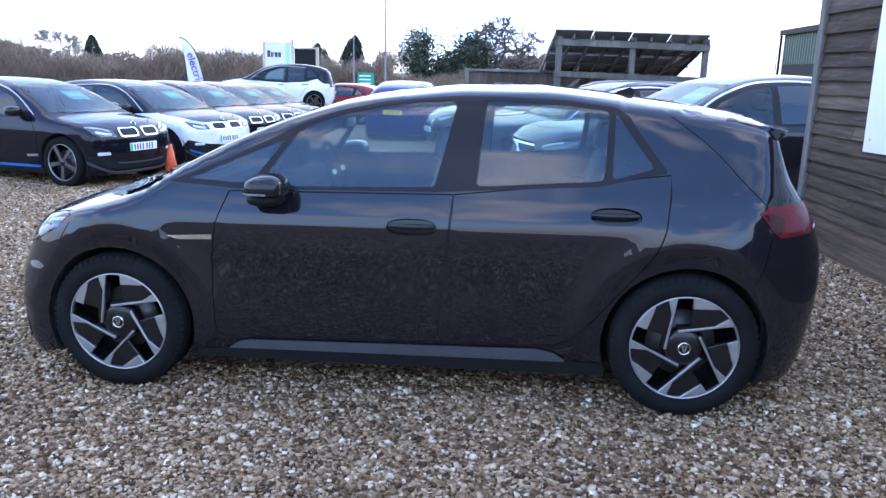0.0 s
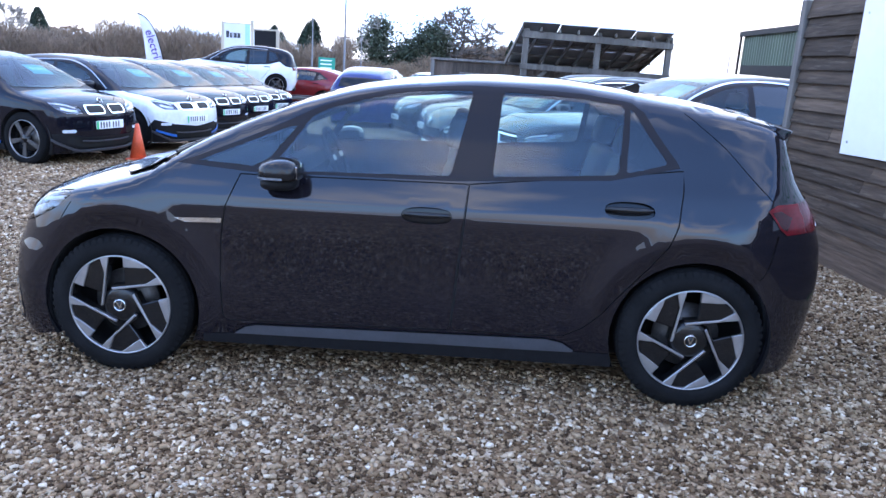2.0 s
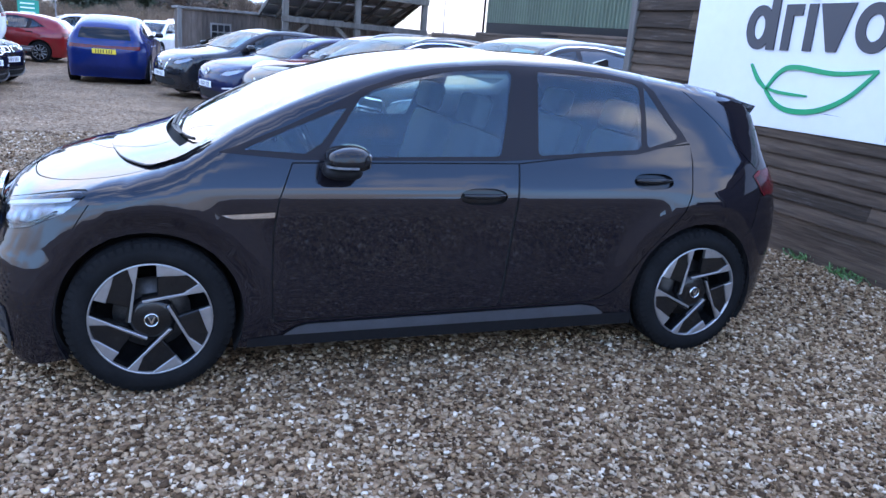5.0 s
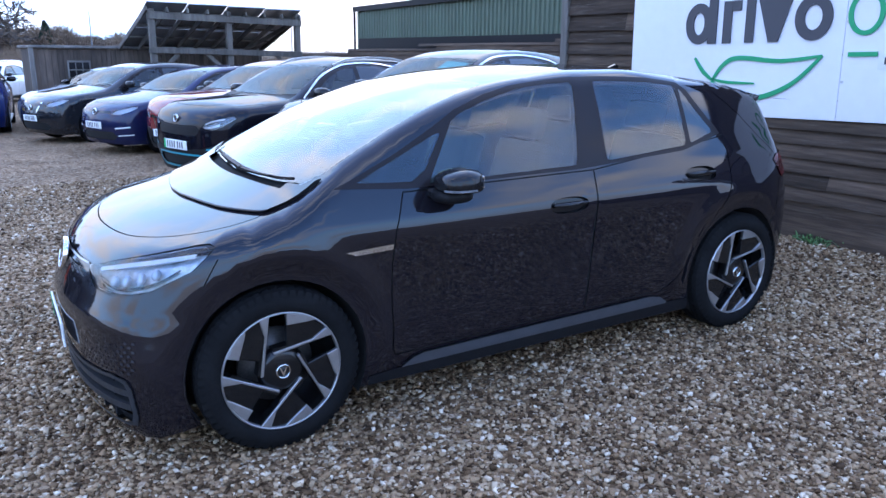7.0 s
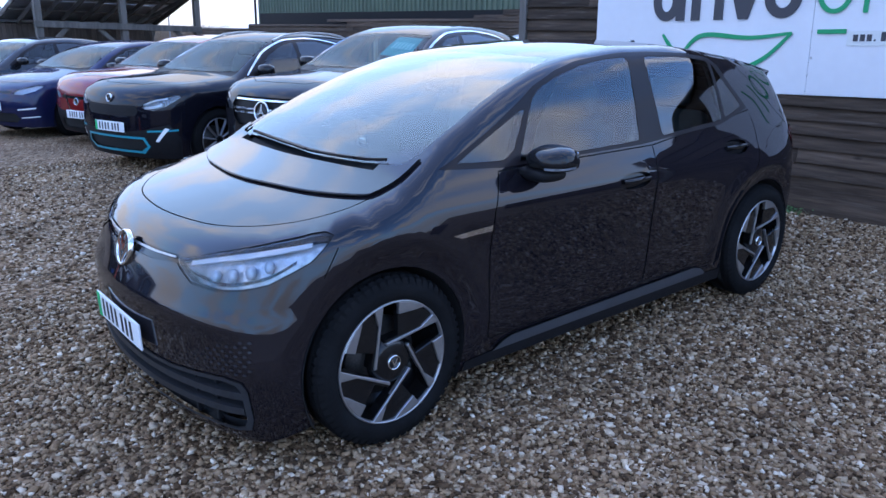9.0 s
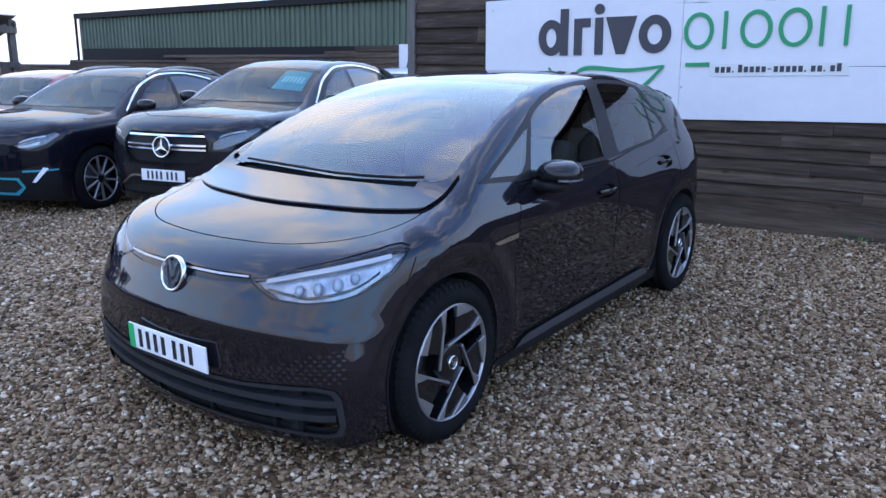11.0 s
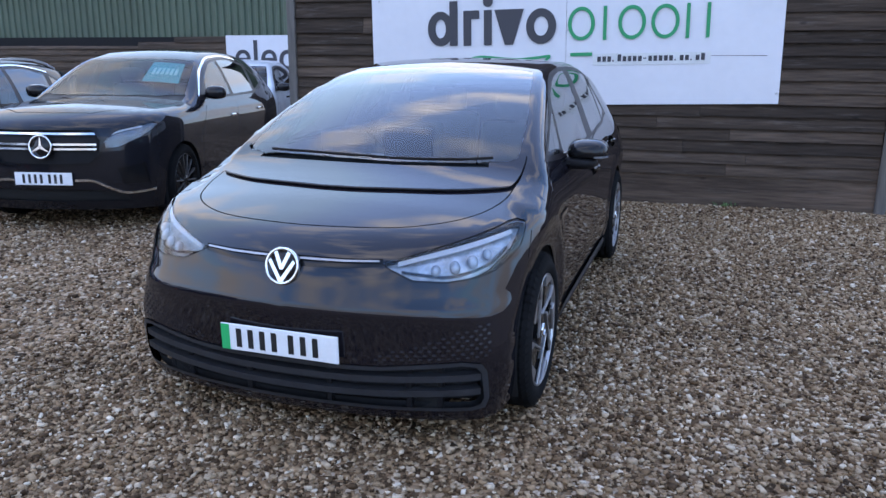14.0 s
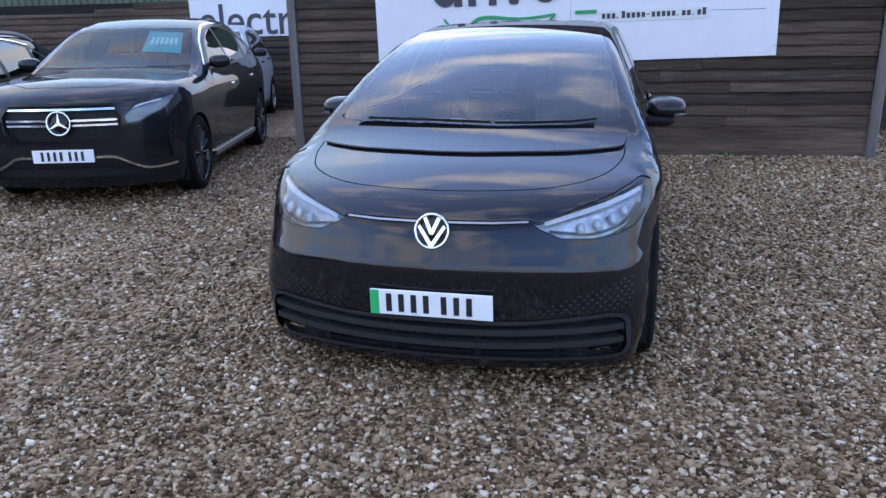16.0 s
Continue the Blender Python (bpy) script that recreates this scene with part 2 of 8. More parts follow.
M_BOARD = material("stained_feather_board", (0.060, 0.042, 0.030), rough=0.8, spec=0.2, vary=0.55, scale=3.4, bump=0.7, bump_scale=34, rand=0.45, stretch=(1, 0.12, 1.6))
def weathered(m, pale, amount):
    """Adds bleached streaks along the boards and dark knots."""
    nt = m.node_tree
    b = nt.nodes["Principled BSDF"]
    src = b.inputs["Base Color"].links[0].from_socket
    co, oi = nt.nodes.new("ShaderNodeTexCoord"), nt.nodes.new("ShaderNodeObjectInfo")
    ad, mp = nt.nodes.new("ShaderNodeVectorMath"), nt.nodes.new("ShaderNodeMapping")
    sc = nt.nodes.new("ShaderNodeMath")
    sc.operation, sc.inputs[1].default_value = "MULTIPLY", 40.0
    nt.links.new(oi.outputs["Random"], sc.inputs[0])
    nt.links.new(co.outputs["Object"], ad.inputs[0])
    nt.links.new(sc.outputs[0], ad.inputs[1])
    mp.inputs["Scale"].default_value = (1, 0.9, 14)
    nt.links.new(ad.outputs[0], mp.inputs[0])
    n = nt.nodes.new("ShaderNodeTexNoise")
    n.inputs["Scale"].default_value, n.inputs["Detail"].default_value, n.inputs["Roughness"].default_value = 2.2, 6, 0.7
    nt.links.new(mp.outputs[0], n.inputs["Vector"])
    r = nt.nodes.new("ShaderNodeMapRange")
    r.inputs[1].default_value, r.inputs[2].default_value, r.inputs[4].default_value = 0.55, 0.72, amount
    nt.links.new(n.outputs[0], r.inputs[0])
    mx = nt.nodes.new("ShaderNodeMix")
    mx.data_type = "RGBA"
    mx.inputs[7].default_value = (*pale, 1)
    nt.links.new(r.outputs[0], mx.inputs[0])
    nt.links.new(src, mx.inputs[6])
    v = nt.nodes.new("ShaderNodeTexVoronoi")
    v.inputs["Scale"].default_value = 3.2
    mk = nt.nodes.new("ShaderNodeMapping")
    mk.inputs["Scale"].default_value = (1, 0.6, 1.2)
    nt.links.new(ad.outputs[0], mk.inputs[0])
    nt.links.new(mk.outputs[0], v.inputs["Vector"])
    k = nt.nodes.new("ShaderNodeMapRange")
    k.inputs[1].default_value, k.inputs[2].default_value, k.inputs[3].default_value = 0.02, 0.09, 0.35
    nt.links.new(v.outputs["Distance"], k.inputs[0])
    s = nt.nodes.new("ShaderNodeVectorMath")
    s.operation = "SCALE"
    nt.links.new(mx.outputs[2], s.inputs[0])
    nt.links.new(k.outputs[0], s.inputs["Scale"])
    nt.links.new(s.outputs[0], b.inputs["Base Color"])


weathered(M_BOARD, (0.135, 0.108, 0.09), 0.65)
M_POST = material("weathered_post", (0.16, 0.145, 0.13), rough=0.85, vary=0.35, scale=3, bump=0.3, bump_scale=30, stretch=(1, 1, 0.12))
M_SIGN = material("white_sign_panel", (0.66, 0.66, 0.69), rough=0.35, vary=0.03, scale=1.5)
M_SIGN_DARK = material("sign_charcoal", (0.035, 0.035, 0.045), rough=0.45)
M_SIGN_GREEN = material("sign_green", (0.0, 0.27, 0.10), rough=0.4)
M_SHED_GREEN = material("green_corrugated", (0.075, 0.104, 0.066), rough=0.5, vary=0.14, scale=1.1, bump=0.05, stretch=(1, 1, 0.25))
M_OLDWOOD = material("old_timber", (0.12, 0.104, 0.088), rough=0.9, vary=0.4, scale=2.5, bump=0.3, bump_scale=25, rand=0.3, stretch=(1, 1, 0.15))
M_SHEDWOOD = material("brown_shed_boards", (0.085, 0.062, 0.048), rough=0.9, vary=0.4, scale=2.5, bump=0.3, bump_scale=25, rand=0.35, stretch=(1, 1, 0.15))
M_SOLAR = material("solar_panel", (0.010, 0.011, 0.016), rough=0.2, coat=0.5, vary=0.15)
M_ALU = material("aluminium", (0.5, 0.5, 0.51), rough=0.35, metal=0.9, vary=0.1)


# ---- helpers for meshes ----
def mesh_ob(name, verts, faces, mat, parent=None, label="", smooth=True, normals=None, flat=False):
    me = bpy.data.meshes.new(name)
    me.from_pydata([tuple(v) for v in verts], [], [tuple(f) for f in faces])
    me.update()
    if smooth and not flat:
        me.polygons.foreach_set("use_smooth", [True] * len(me.polygons))
    if normals is not None:
        me.normals_split_custom_set_from_vertices([tuple(n) for n in normals])
    me.materials.append(mat)
    ob = new(name, me)
    if parent is not None:
        ob.parent = parent
    if label:
        tagged(ob, label)
    return ob


def part(name, bm, mat, parent=None, label="", smooth=False, m=None):
    """Links a bmesh as one mesh object under a thing or part."""
    me = bpy.data.meshes.new(name)
    if smooth:
        for f in bm.faces:
            f.smooth = True
    bm.to_mesh(me)
    bm.free()
    me.materials.append(mat)
    ob = new(name, me)
    if parent is not None:
        ob.parent = parent
    if m is not None:
        ob.matrix_basis = m
    if label:
        tagged(ob, label)
    return ob


def thing(name, label, category, m=None, group="", kind=""):
    ob = new(name)
    ob.empty_display_size = 0.1
    if m is not None:
        ob.matrix_basis = m
    return tagged(ob, label, category, group, kind)


def box_bm(x0, x1, y0, y1, z0, z1, bevel=0.0, seg=1, bm=None):
    own = bm is None
    b = bmesh.new()
    bmesh.ops.create_cube(b, size=1, matrix=Matrix.Translation(((x0 + x1) / 2, (y0 + y1) / 2, (z0 + z1) / 2)) @ Matrix.Diagonal((x1 - x0, y1 - y0, z1 - z0, 1)))
    if bevel:
        bmesh.ops.bevel(b, geom=list(b.edges), offset=bevel, segments=seg, profile=0.6, affect="EDGES")
    if own:
        return b
    merge(bm, b)
    return bm


def merge(bm, other, m=None):
    if m is not None:
        bmesh.ops.transform(other, matrix=m, verts=other.verts)
    me = bpy.data.meshes.new("t")
    other.to_mesh(me)
    other.free()
    bm.from_mesh(me)
    bpy.data.meshes.remove(me)
    return bm


def beam_bm(a, b, wx, wy=None, bevel=0.0, up=(0, 0, 1), bm=None):
    """A square bar from a to b."""
    a, b = Vector(a), Vector(b)
    q = (b - a).to_track_quat("Z", "Y")
    wy = wy or wx
    o = box_bm(-wx / 2, wx / 2, -wy / 2, wy / 2, 0, (b - a).length, bevel)
    bmesh.ops.transform(o, matrix=Matrix.Translation(a) @ q.to_matrix().to_4x4(), verts=o.verts)
    return o if bm is None else merge(bm, o)


def rod_bm(a, b, r0, r1=None, seg=10, bm=None):
    a, b = Vector(a), Vector(b)
    o = bmesh.new()
    bmesh.ops.create_cone(o, cap_ends=True, segments=seg, radius1=r0, radius2=r0 if r1 is None else r1, depth=(b - a).length)
    bmesh.ops.transform(o, matrix=Matrix.Translation((a + b) / 2) @ (b - a).to_track_quat("Z", "Y").to_matrix().to_4x4(), verts=o.verts)
    return o if bm is None else merge(bm, o)


def prism_bm(pts, depth, bevel=0.0):
    """A flat outline in xy, raised by depth along z."""
    b = bmesh.new()
    f = b.faces.new([b.verts.new((x, y, 0)) for x, y in pts])
    b.normal_update()
    if f.normal.z < 0:
        f.normal_flip()
    r = bmesh.ops.extrude_face_region(b, geom=[f])
    bmesh.ops.translate(b, vec=(0, 0, depth), verts=[v for v in r["geom"] if isinstance(v, bmesh.types.BMVert)])
    bmesh.ops.recalc_face_normals(b, faces=b.faces)
    if bevel:
        top = [e for e in b.edges if all(abs(v.co.z - depth) < 1e-6 for v in e.verts)]
        bmesh.ops.bevel(b, geom=top, offset=bevel, segments=1, affect="EDGES")
    return b


def lathe(rings, seg=48):
    """Verts and faces turned about the y axis from (radius, y) rings."""
    v, f = [], []
    for r, y in rings:
        for i in range(seg):
            a = 2 * math.pi * i / seg
            v.append((r * math.cos(a), y, r * math.sin(a)))
    for j in range(len(rings) - 1):
        for i in range(seg):
            k = (i + 1) % seg
            f.append((j * seg + i, j * seg + k, (j + 1) * seg + k, (j + 1) * seg + i))
    return v, f


def sstep(a, b, x):
    t = np.clip((np.asarray(x, float) - a) / (b - a), 0, 1)
    return t * t * (3 - 2 * t)


def ground_z(x, y):
    """Height of the gravel: flat, with a slight rise towards the timber wall."""
    return 0.03 * sstep(-1.6, 1.2, x) * (1 - 0.6 * sstep(8, 12, y)) + 0.10 * sstep(1.5, 3.2, x) * (1 - sstep(6.6, 7.6, y)) - 0.018 * np.clip(np.asarray(y, float) - 9, 0, 18)


def strip_bm(pts, w, h):
    """One bent bar of section w by h along points."""
    bm = bmesh.new()
    prev = None
    for i, p in enumerate(pts):
        d = (pts[min(i + 1, len(pts) - 1)] - pts[max(i - 1, 0)]).normalized()
        s = d.cross(Vector((0, 0, 1))).normalized() * w / 2
        u = s.cross(d).normalized() * h / 2
        ring = [bm.verts.new(p + s * a + u * b) for a, b in ((-1, -1), (1, -1), (1, 1), (-1, 1))]
        if prev:
            for k in range(4):
                bm.faces.new((prev[k], prev[(k + 1) % 4], ring[(k + 1) % 4], ring[k]))
        else:
            bm.faces.new(ring[::-1])
        prev = ring
    bm.faces.new(prev)
    bmesh.ops.recalc_face_normals(bm, faces=bm.faces)
    return bm


# ---- ground ----
def axis(lo, hi, fine_lo, fine_hi, step):
    a = list(np.arange(fine_lo, fine_hi + 1e-6, step))
    x, s = fine_lo, step
    while x > lo:
        s *= 1.35
        x -= s
        a.insert(0, max(x, lo))
    x, s = fine_hi, step
    while x < hi:
        s *= 1.35
        x += s
        a.append(min(x, hi))
    return np.array(a)


gx, gy = axis(-1500, 1500, -8, 8, 0.25), axis(-1500, 1500, -4, 16, 0.25)
GX, GY = np.meshgrid(gx, gy, indexing="ij")
GZ = ground_z(GX, GY)
nx_, ny_ = GX.shape
gverts = np.stack([GX, GY, GZ], -1).reshape(-1, 3)
gfaces = [(i * ny_ + j, (i + 1) * ny_ + j, (i + 1) * ny_ + j + 1, i * ny_ + j + 1) for i in range(nx_ - 1) for j in range(ny_ - 1)]


def gravel_material():
    m = bpy.data.materials.new("gravel")
    m.use_nodes = True
    nt = m.node_tree
    b = nt.nodes["Principled BSDF"]
    b.inputs["Roughness"].default_value = 0.85
    b.inputs["Specular IOR Level"].default_value = 0.1
    co = nt.nodes.new("ShaderNodeTexCoord")
    vo = nt.nodes.new("ShaderNodeTexVoronoi")
    vo.inputs["Scale"].default_value = 46
    nz = nt.nodes.new("ShaderNodeTexNoise")
    nz.inputs["Scale"].default_value, nz.inputs["Detail"].default_value = 0.9, 5
    rp = nt.nodes.new("ShaderNodeValToRGB")
    stops = ((0.0, (0.035, 0.021, 0.011)), (0.3, (0.13, 0.079, 0.042)), (0.55, (0.22, 0.138, 0.078)), (0.8, (0.29, 0.195, 0.115)), (1.0, (0.50, 0.40, 0.29)))
    while len(rp.color_ramp.elements) < len(stops):
        rp.color_ramp.elements.new(0.5)
    for e, (p, c) in zip(rp.color_ramp.elements, stops):
        e.position, e.color = p, (*c, 1)
    sep = nt.nodes.new("ShaderNodeSeparateColor")
    mr = nt.nodes.new("ShaderNodeMapRange")
    mr.inputs[1].default_value, mr.inputs[2].default_value, mr.inputs[3].default_value, mr.inputs[4].default_value = 0.3, 0.7, 0.72, 1.18
    sc = nt.nodes.new("ShaderNodeVectorMath")
    sc.operation = "SCALE"
    bp = nt.nodes.new("ShaderNodeBump")
    bp.inputs["Strength"].default_value, bp.inputs["Distance"].default_value = 0.9, 0.012
    bp.invert = True
    nt.links.new(co.outputs["Object"], vo.inputs["Vector"])
    nt.links.new(co.outputs["Object"], nz.inputs["Vector"])
    nt.links.new(vo.outputs["Color"], sep.inputs[0])
    nt.links.new(sep.outputs[0], rp.inputs[0])
    nt.links.new(nz.outputs[0], mr.inputs[0])
    nt.links.new(rp.outputs[0], sc.inputs[0])
    nt.links.new(mr.outputs[0], sc.inputs["Scale"])
    nt.links.new(sc.outputs[0], b.inputs["Base Color"])
    nt.links.new(vo.outputs["Distance"], bp.inputs["Height"])
    nt.links.new(bp.outputs[0], b.inputs["Normal"])
    return m


M_GRAVEL = gravel_material()
ground = mesh_ob("ground", gverts, gfaces, M_GRAVEL)
tagged(ground, "brown and grey loose gravel covering the yard", "ground", kind="structure")

# ---- timber wall with the sign ----
WX, WY0, WY1, WTOP = 3.30, 0.88, 7.05, 2.33
wall = thing("wall_sign", "dark stained feather-board timber wall facing the gravel yard", "wall", kind="structure")
part("core", box_bm(WX + 0.03, WX + 0.13, WY0 + 0.02, WY1 - 0.02, -0.05, WTOP - 0.02), M_TRIM, wall)
part("gravel_board", box_bm(WX - 0.012, WX + 0.03, WY0 + 0.03, WY1 - 0.03, -0.02, 0.46, 0.004), M_BOARD, wall)


def feather_board(length, h, seed):
    """One lapped board lying along y: thick lower edge, thin upper edge, slightly wavy."""
    rnd = random.Random(seed)
    v, f = [], []
    n = 7
    for i in range(n):
        y = length * i / (n - 1)
        w = rnd.uniform(-0.004, 0.004)
        lo = rnd.uniform(-0.003, 0.003)
        v += [(w - 0.030, y, lo), (w + 0.010, y, lo + 0.004), (0.012, y, h + 0.02), (w + 0.004, y, h + 0.02)]
    for i in range(n - 1):
        a, b = i * 4, i * 4 + 4
        for k in range(4):
            f.append((a + k, a + (k + 1) % 4, b + (k + 1) % 4, b + k))
    f += [(0, 1, 2, 3), ((n - 1) * 4 + 3, (n - 1) * 4 + 2, (n - 1) * 4 + 1, (n - 1) * 4)]
    return v, f


def clad(parent, x, y0, y1, z0, ztop, seed, heights):
    rnd = random.Random(seed)
    z, i = z0, 0
    while z < ztop - 0.04:
        h = min(heights(z), ztop - z)
        y = y0
        first = rnd.uniform(0.9, 3.0)
        while y < y1 - 1e-3:
            ln = min(first, y1 - y)
            if y1 - (y + ln) < 0.5:
                ln = y1 - y
            v, f = feather_board(ln - 0.004, h, rnd.randrange(10 ** 6))
            ob = mesh_ob("board", v, f, M_BOARD, parent, flat=True)
            ob.location = (x + rnd.uniform(-0.003, 0.003), y, z + rnd.uniform(-0.003, 0.003))
            ob.rotation_euler = (rnd.uniform(-0.0015, 0.0015), 0, 0)
            y += ln
            first = rnd.uniform(1.8, 3.4)
        z += h
        i += 1


clad(wall, WX, WY0 + 0.04, WY1 - 0.05, 0.44, WTOP, 3, lambda z: 0.118 if z < 1.75 else 0.165)
part("corner_post", box_bm(WX - 0.05, WX + 0.05, WY1 - 0.05, WY1 + 0.04, -0.05, WTOP + 0.02, 0.006), M_POST, wall, "grey weathered corner post")
part("end_post", rod_bm((WX - 0.03, WY0 - 0.01, -0.05), (WX - 0.03, WY0 - 0.03, WTOP + 0.01), 0.055, 0.05, 14), M_POST, wall, "round grey timber end post")
part("side_return", box_bm(WX + 0.05, 5.3, WY0 + 0.0, WY0 + 0.1, -0.05, WTOP), M_BOARD, wall)

# gable of the barn behind the wall
barn = thing("barn", "dark timber barn with a low gable rising behind the sign wall", "barn", kind="structure")
g_y0, g_y1, g_z, g_ap = 1.30, 5.22, 2.33, 3.2
gb = prism_bm([(g_y0, 0), (g_y0, g_z), ((g_y0 + g_y1) / 2, g_ap), (g_y1, g_z), (g_y1, 0)], 4.5)
bmesh.ops.transform(gb, matrix=Matrix(((0, 0, 1, WX + 0.16), (1, 0, 0, 0), (0, 1, 0, 0), (0, 0, 0, 1))), verts=gb.verts)
bmesh.ops.recalc_face_normals(gb, faces=gb.faces)
part("gable", gb, M_BOARD, barn)
for s in (0, 1):
    ya, yb = ((g_y0 + g_y1) / 2, g_y0 - 0.08) if s == 0 else ((g_y0 + g_y1) / 2, g_y1 + 0.08)
    za, zb = g_ap + 0.03, g_z - 0.0
    v = [(WX + 0.10, ya, za), (WX + 4.8, ya, za), (WX + 4.8, yb, zb), (WX + 0.10, yb, zb)]
    v += [(x, y, z + 0.025) for x, y, z in v]
    mesh_ob("roof_slope", v, [(0, 1, 2, 3), (7, 6, 5, 4), (0, 4, 5, 1), (1, 5, 6, 2), (2, 6, 7, 3), (3, 7, 4, 0)], M_BOARD, barn, flat=True)

# setback wall beyond the end post
back = thing("wall_setback", "dark stained timber wall set back beyond the end post", "wall", kind="structure")
for i in range(19):
    z = 0.02 + i * 0.12
    clad(back, 5.32, max(-4.2, -0.33 - (2.25 - z - 0.12) / 0.586) if z > 1.2 else -4.2, WY0 - 0.02, z, z + 0.12, 11 + i, lambda z: 0.12)
bk = prism_bm([(WY0, -0.05), (WY0, 2.24), (-0.33, 2.24), (-1.95, 1.28), (-4.2, 1.28), (-4.2, -0.05)], 0.09)
bmesh.ops.transform(bk, matrix=Matrix(((0, 0, 1, 5.36), (1, 0, 0, 0), (0, 1, 0, 0), (0, 0, 0, 1))), verts=bk.verts)
bmesh.ops.recalc_face_normals(bk, faces=bk.faces)
part("core", bk, M_TRIM, back)

# ---- the big sign ----
SY0, SY1, SZ0, SH = 1.89, 6.06, 1.12, 1.20
sign = thing("dealer_sign", "large white sign with dark and green shapes above a green leaf", "sign",
             Matrix.Translation((WX - 0.035, (SY0 + SY1) / 2, SZ0)) @ pose(0, 0, 0, -1.25, 0, 0) @ Matrix(((0, 0, -1, 0), (-1, 0, 0, 0), (0, 1, 0, 0), (0, 0, 0, 1))))
SW = SY1 - SY0
part("panel", box_bm(-SW / 2, 0.012, 0, SH, -0.02, 0.0, 0.002), M_SIGN, sign)
part("panel", box_bm(0.015, SW / 2, 0, SH, -0.02, 0.0, 0.002), M_SIGN, sign)


# ---- car bodies ----
def curve(pts):
    """A monotone cubic through (x, value) points."""
    xs, ys = np.array([p[0] for p in pts], float), np.array([p[1] for p in pts], float)
    h, d = np.diff(xs), np.diff(ys) / np.diff(xs)
    m = np.zeros_like(xs)
    m[0], m[-1] = d[0], d[-1]
    for i in range(1, len(xs) - 1):
        if d[i - 1] * d[i] > 0:
            w1, w2 = 2 * h[i] + h[i - 1], h[i] + 2 * h[i - 1]
            m[i] = (w1 + w2) / (w1 / d[i - 1] + w2 / d[i])

    def f(x):
        x = np.clip(np.asarray(x, float), xs[0], xs[-1])
        i = np.clip(np.searchsorted(xs, x, side="right") - 1, 0, len(xs) - 2)
        t = (x - xs[i]) / h[i]
        return (2 * t ** 3 - 3 * t ** 2 + 1) * ys[i] + (t ** 3 - 2 * t ** 2 + t) * h[i] * m[i] + (3 * t ** 2 - 2 * t ** 3) * ys[i + 1] + (t ** 3 - t ** 2) * h[i] * m[i + 1]
    return f


def smax(a, b, k):
    h = np.maximum(k - np.abs(a - b), 0) / k
    return np.maximum(a, b) + h * h * k / 4


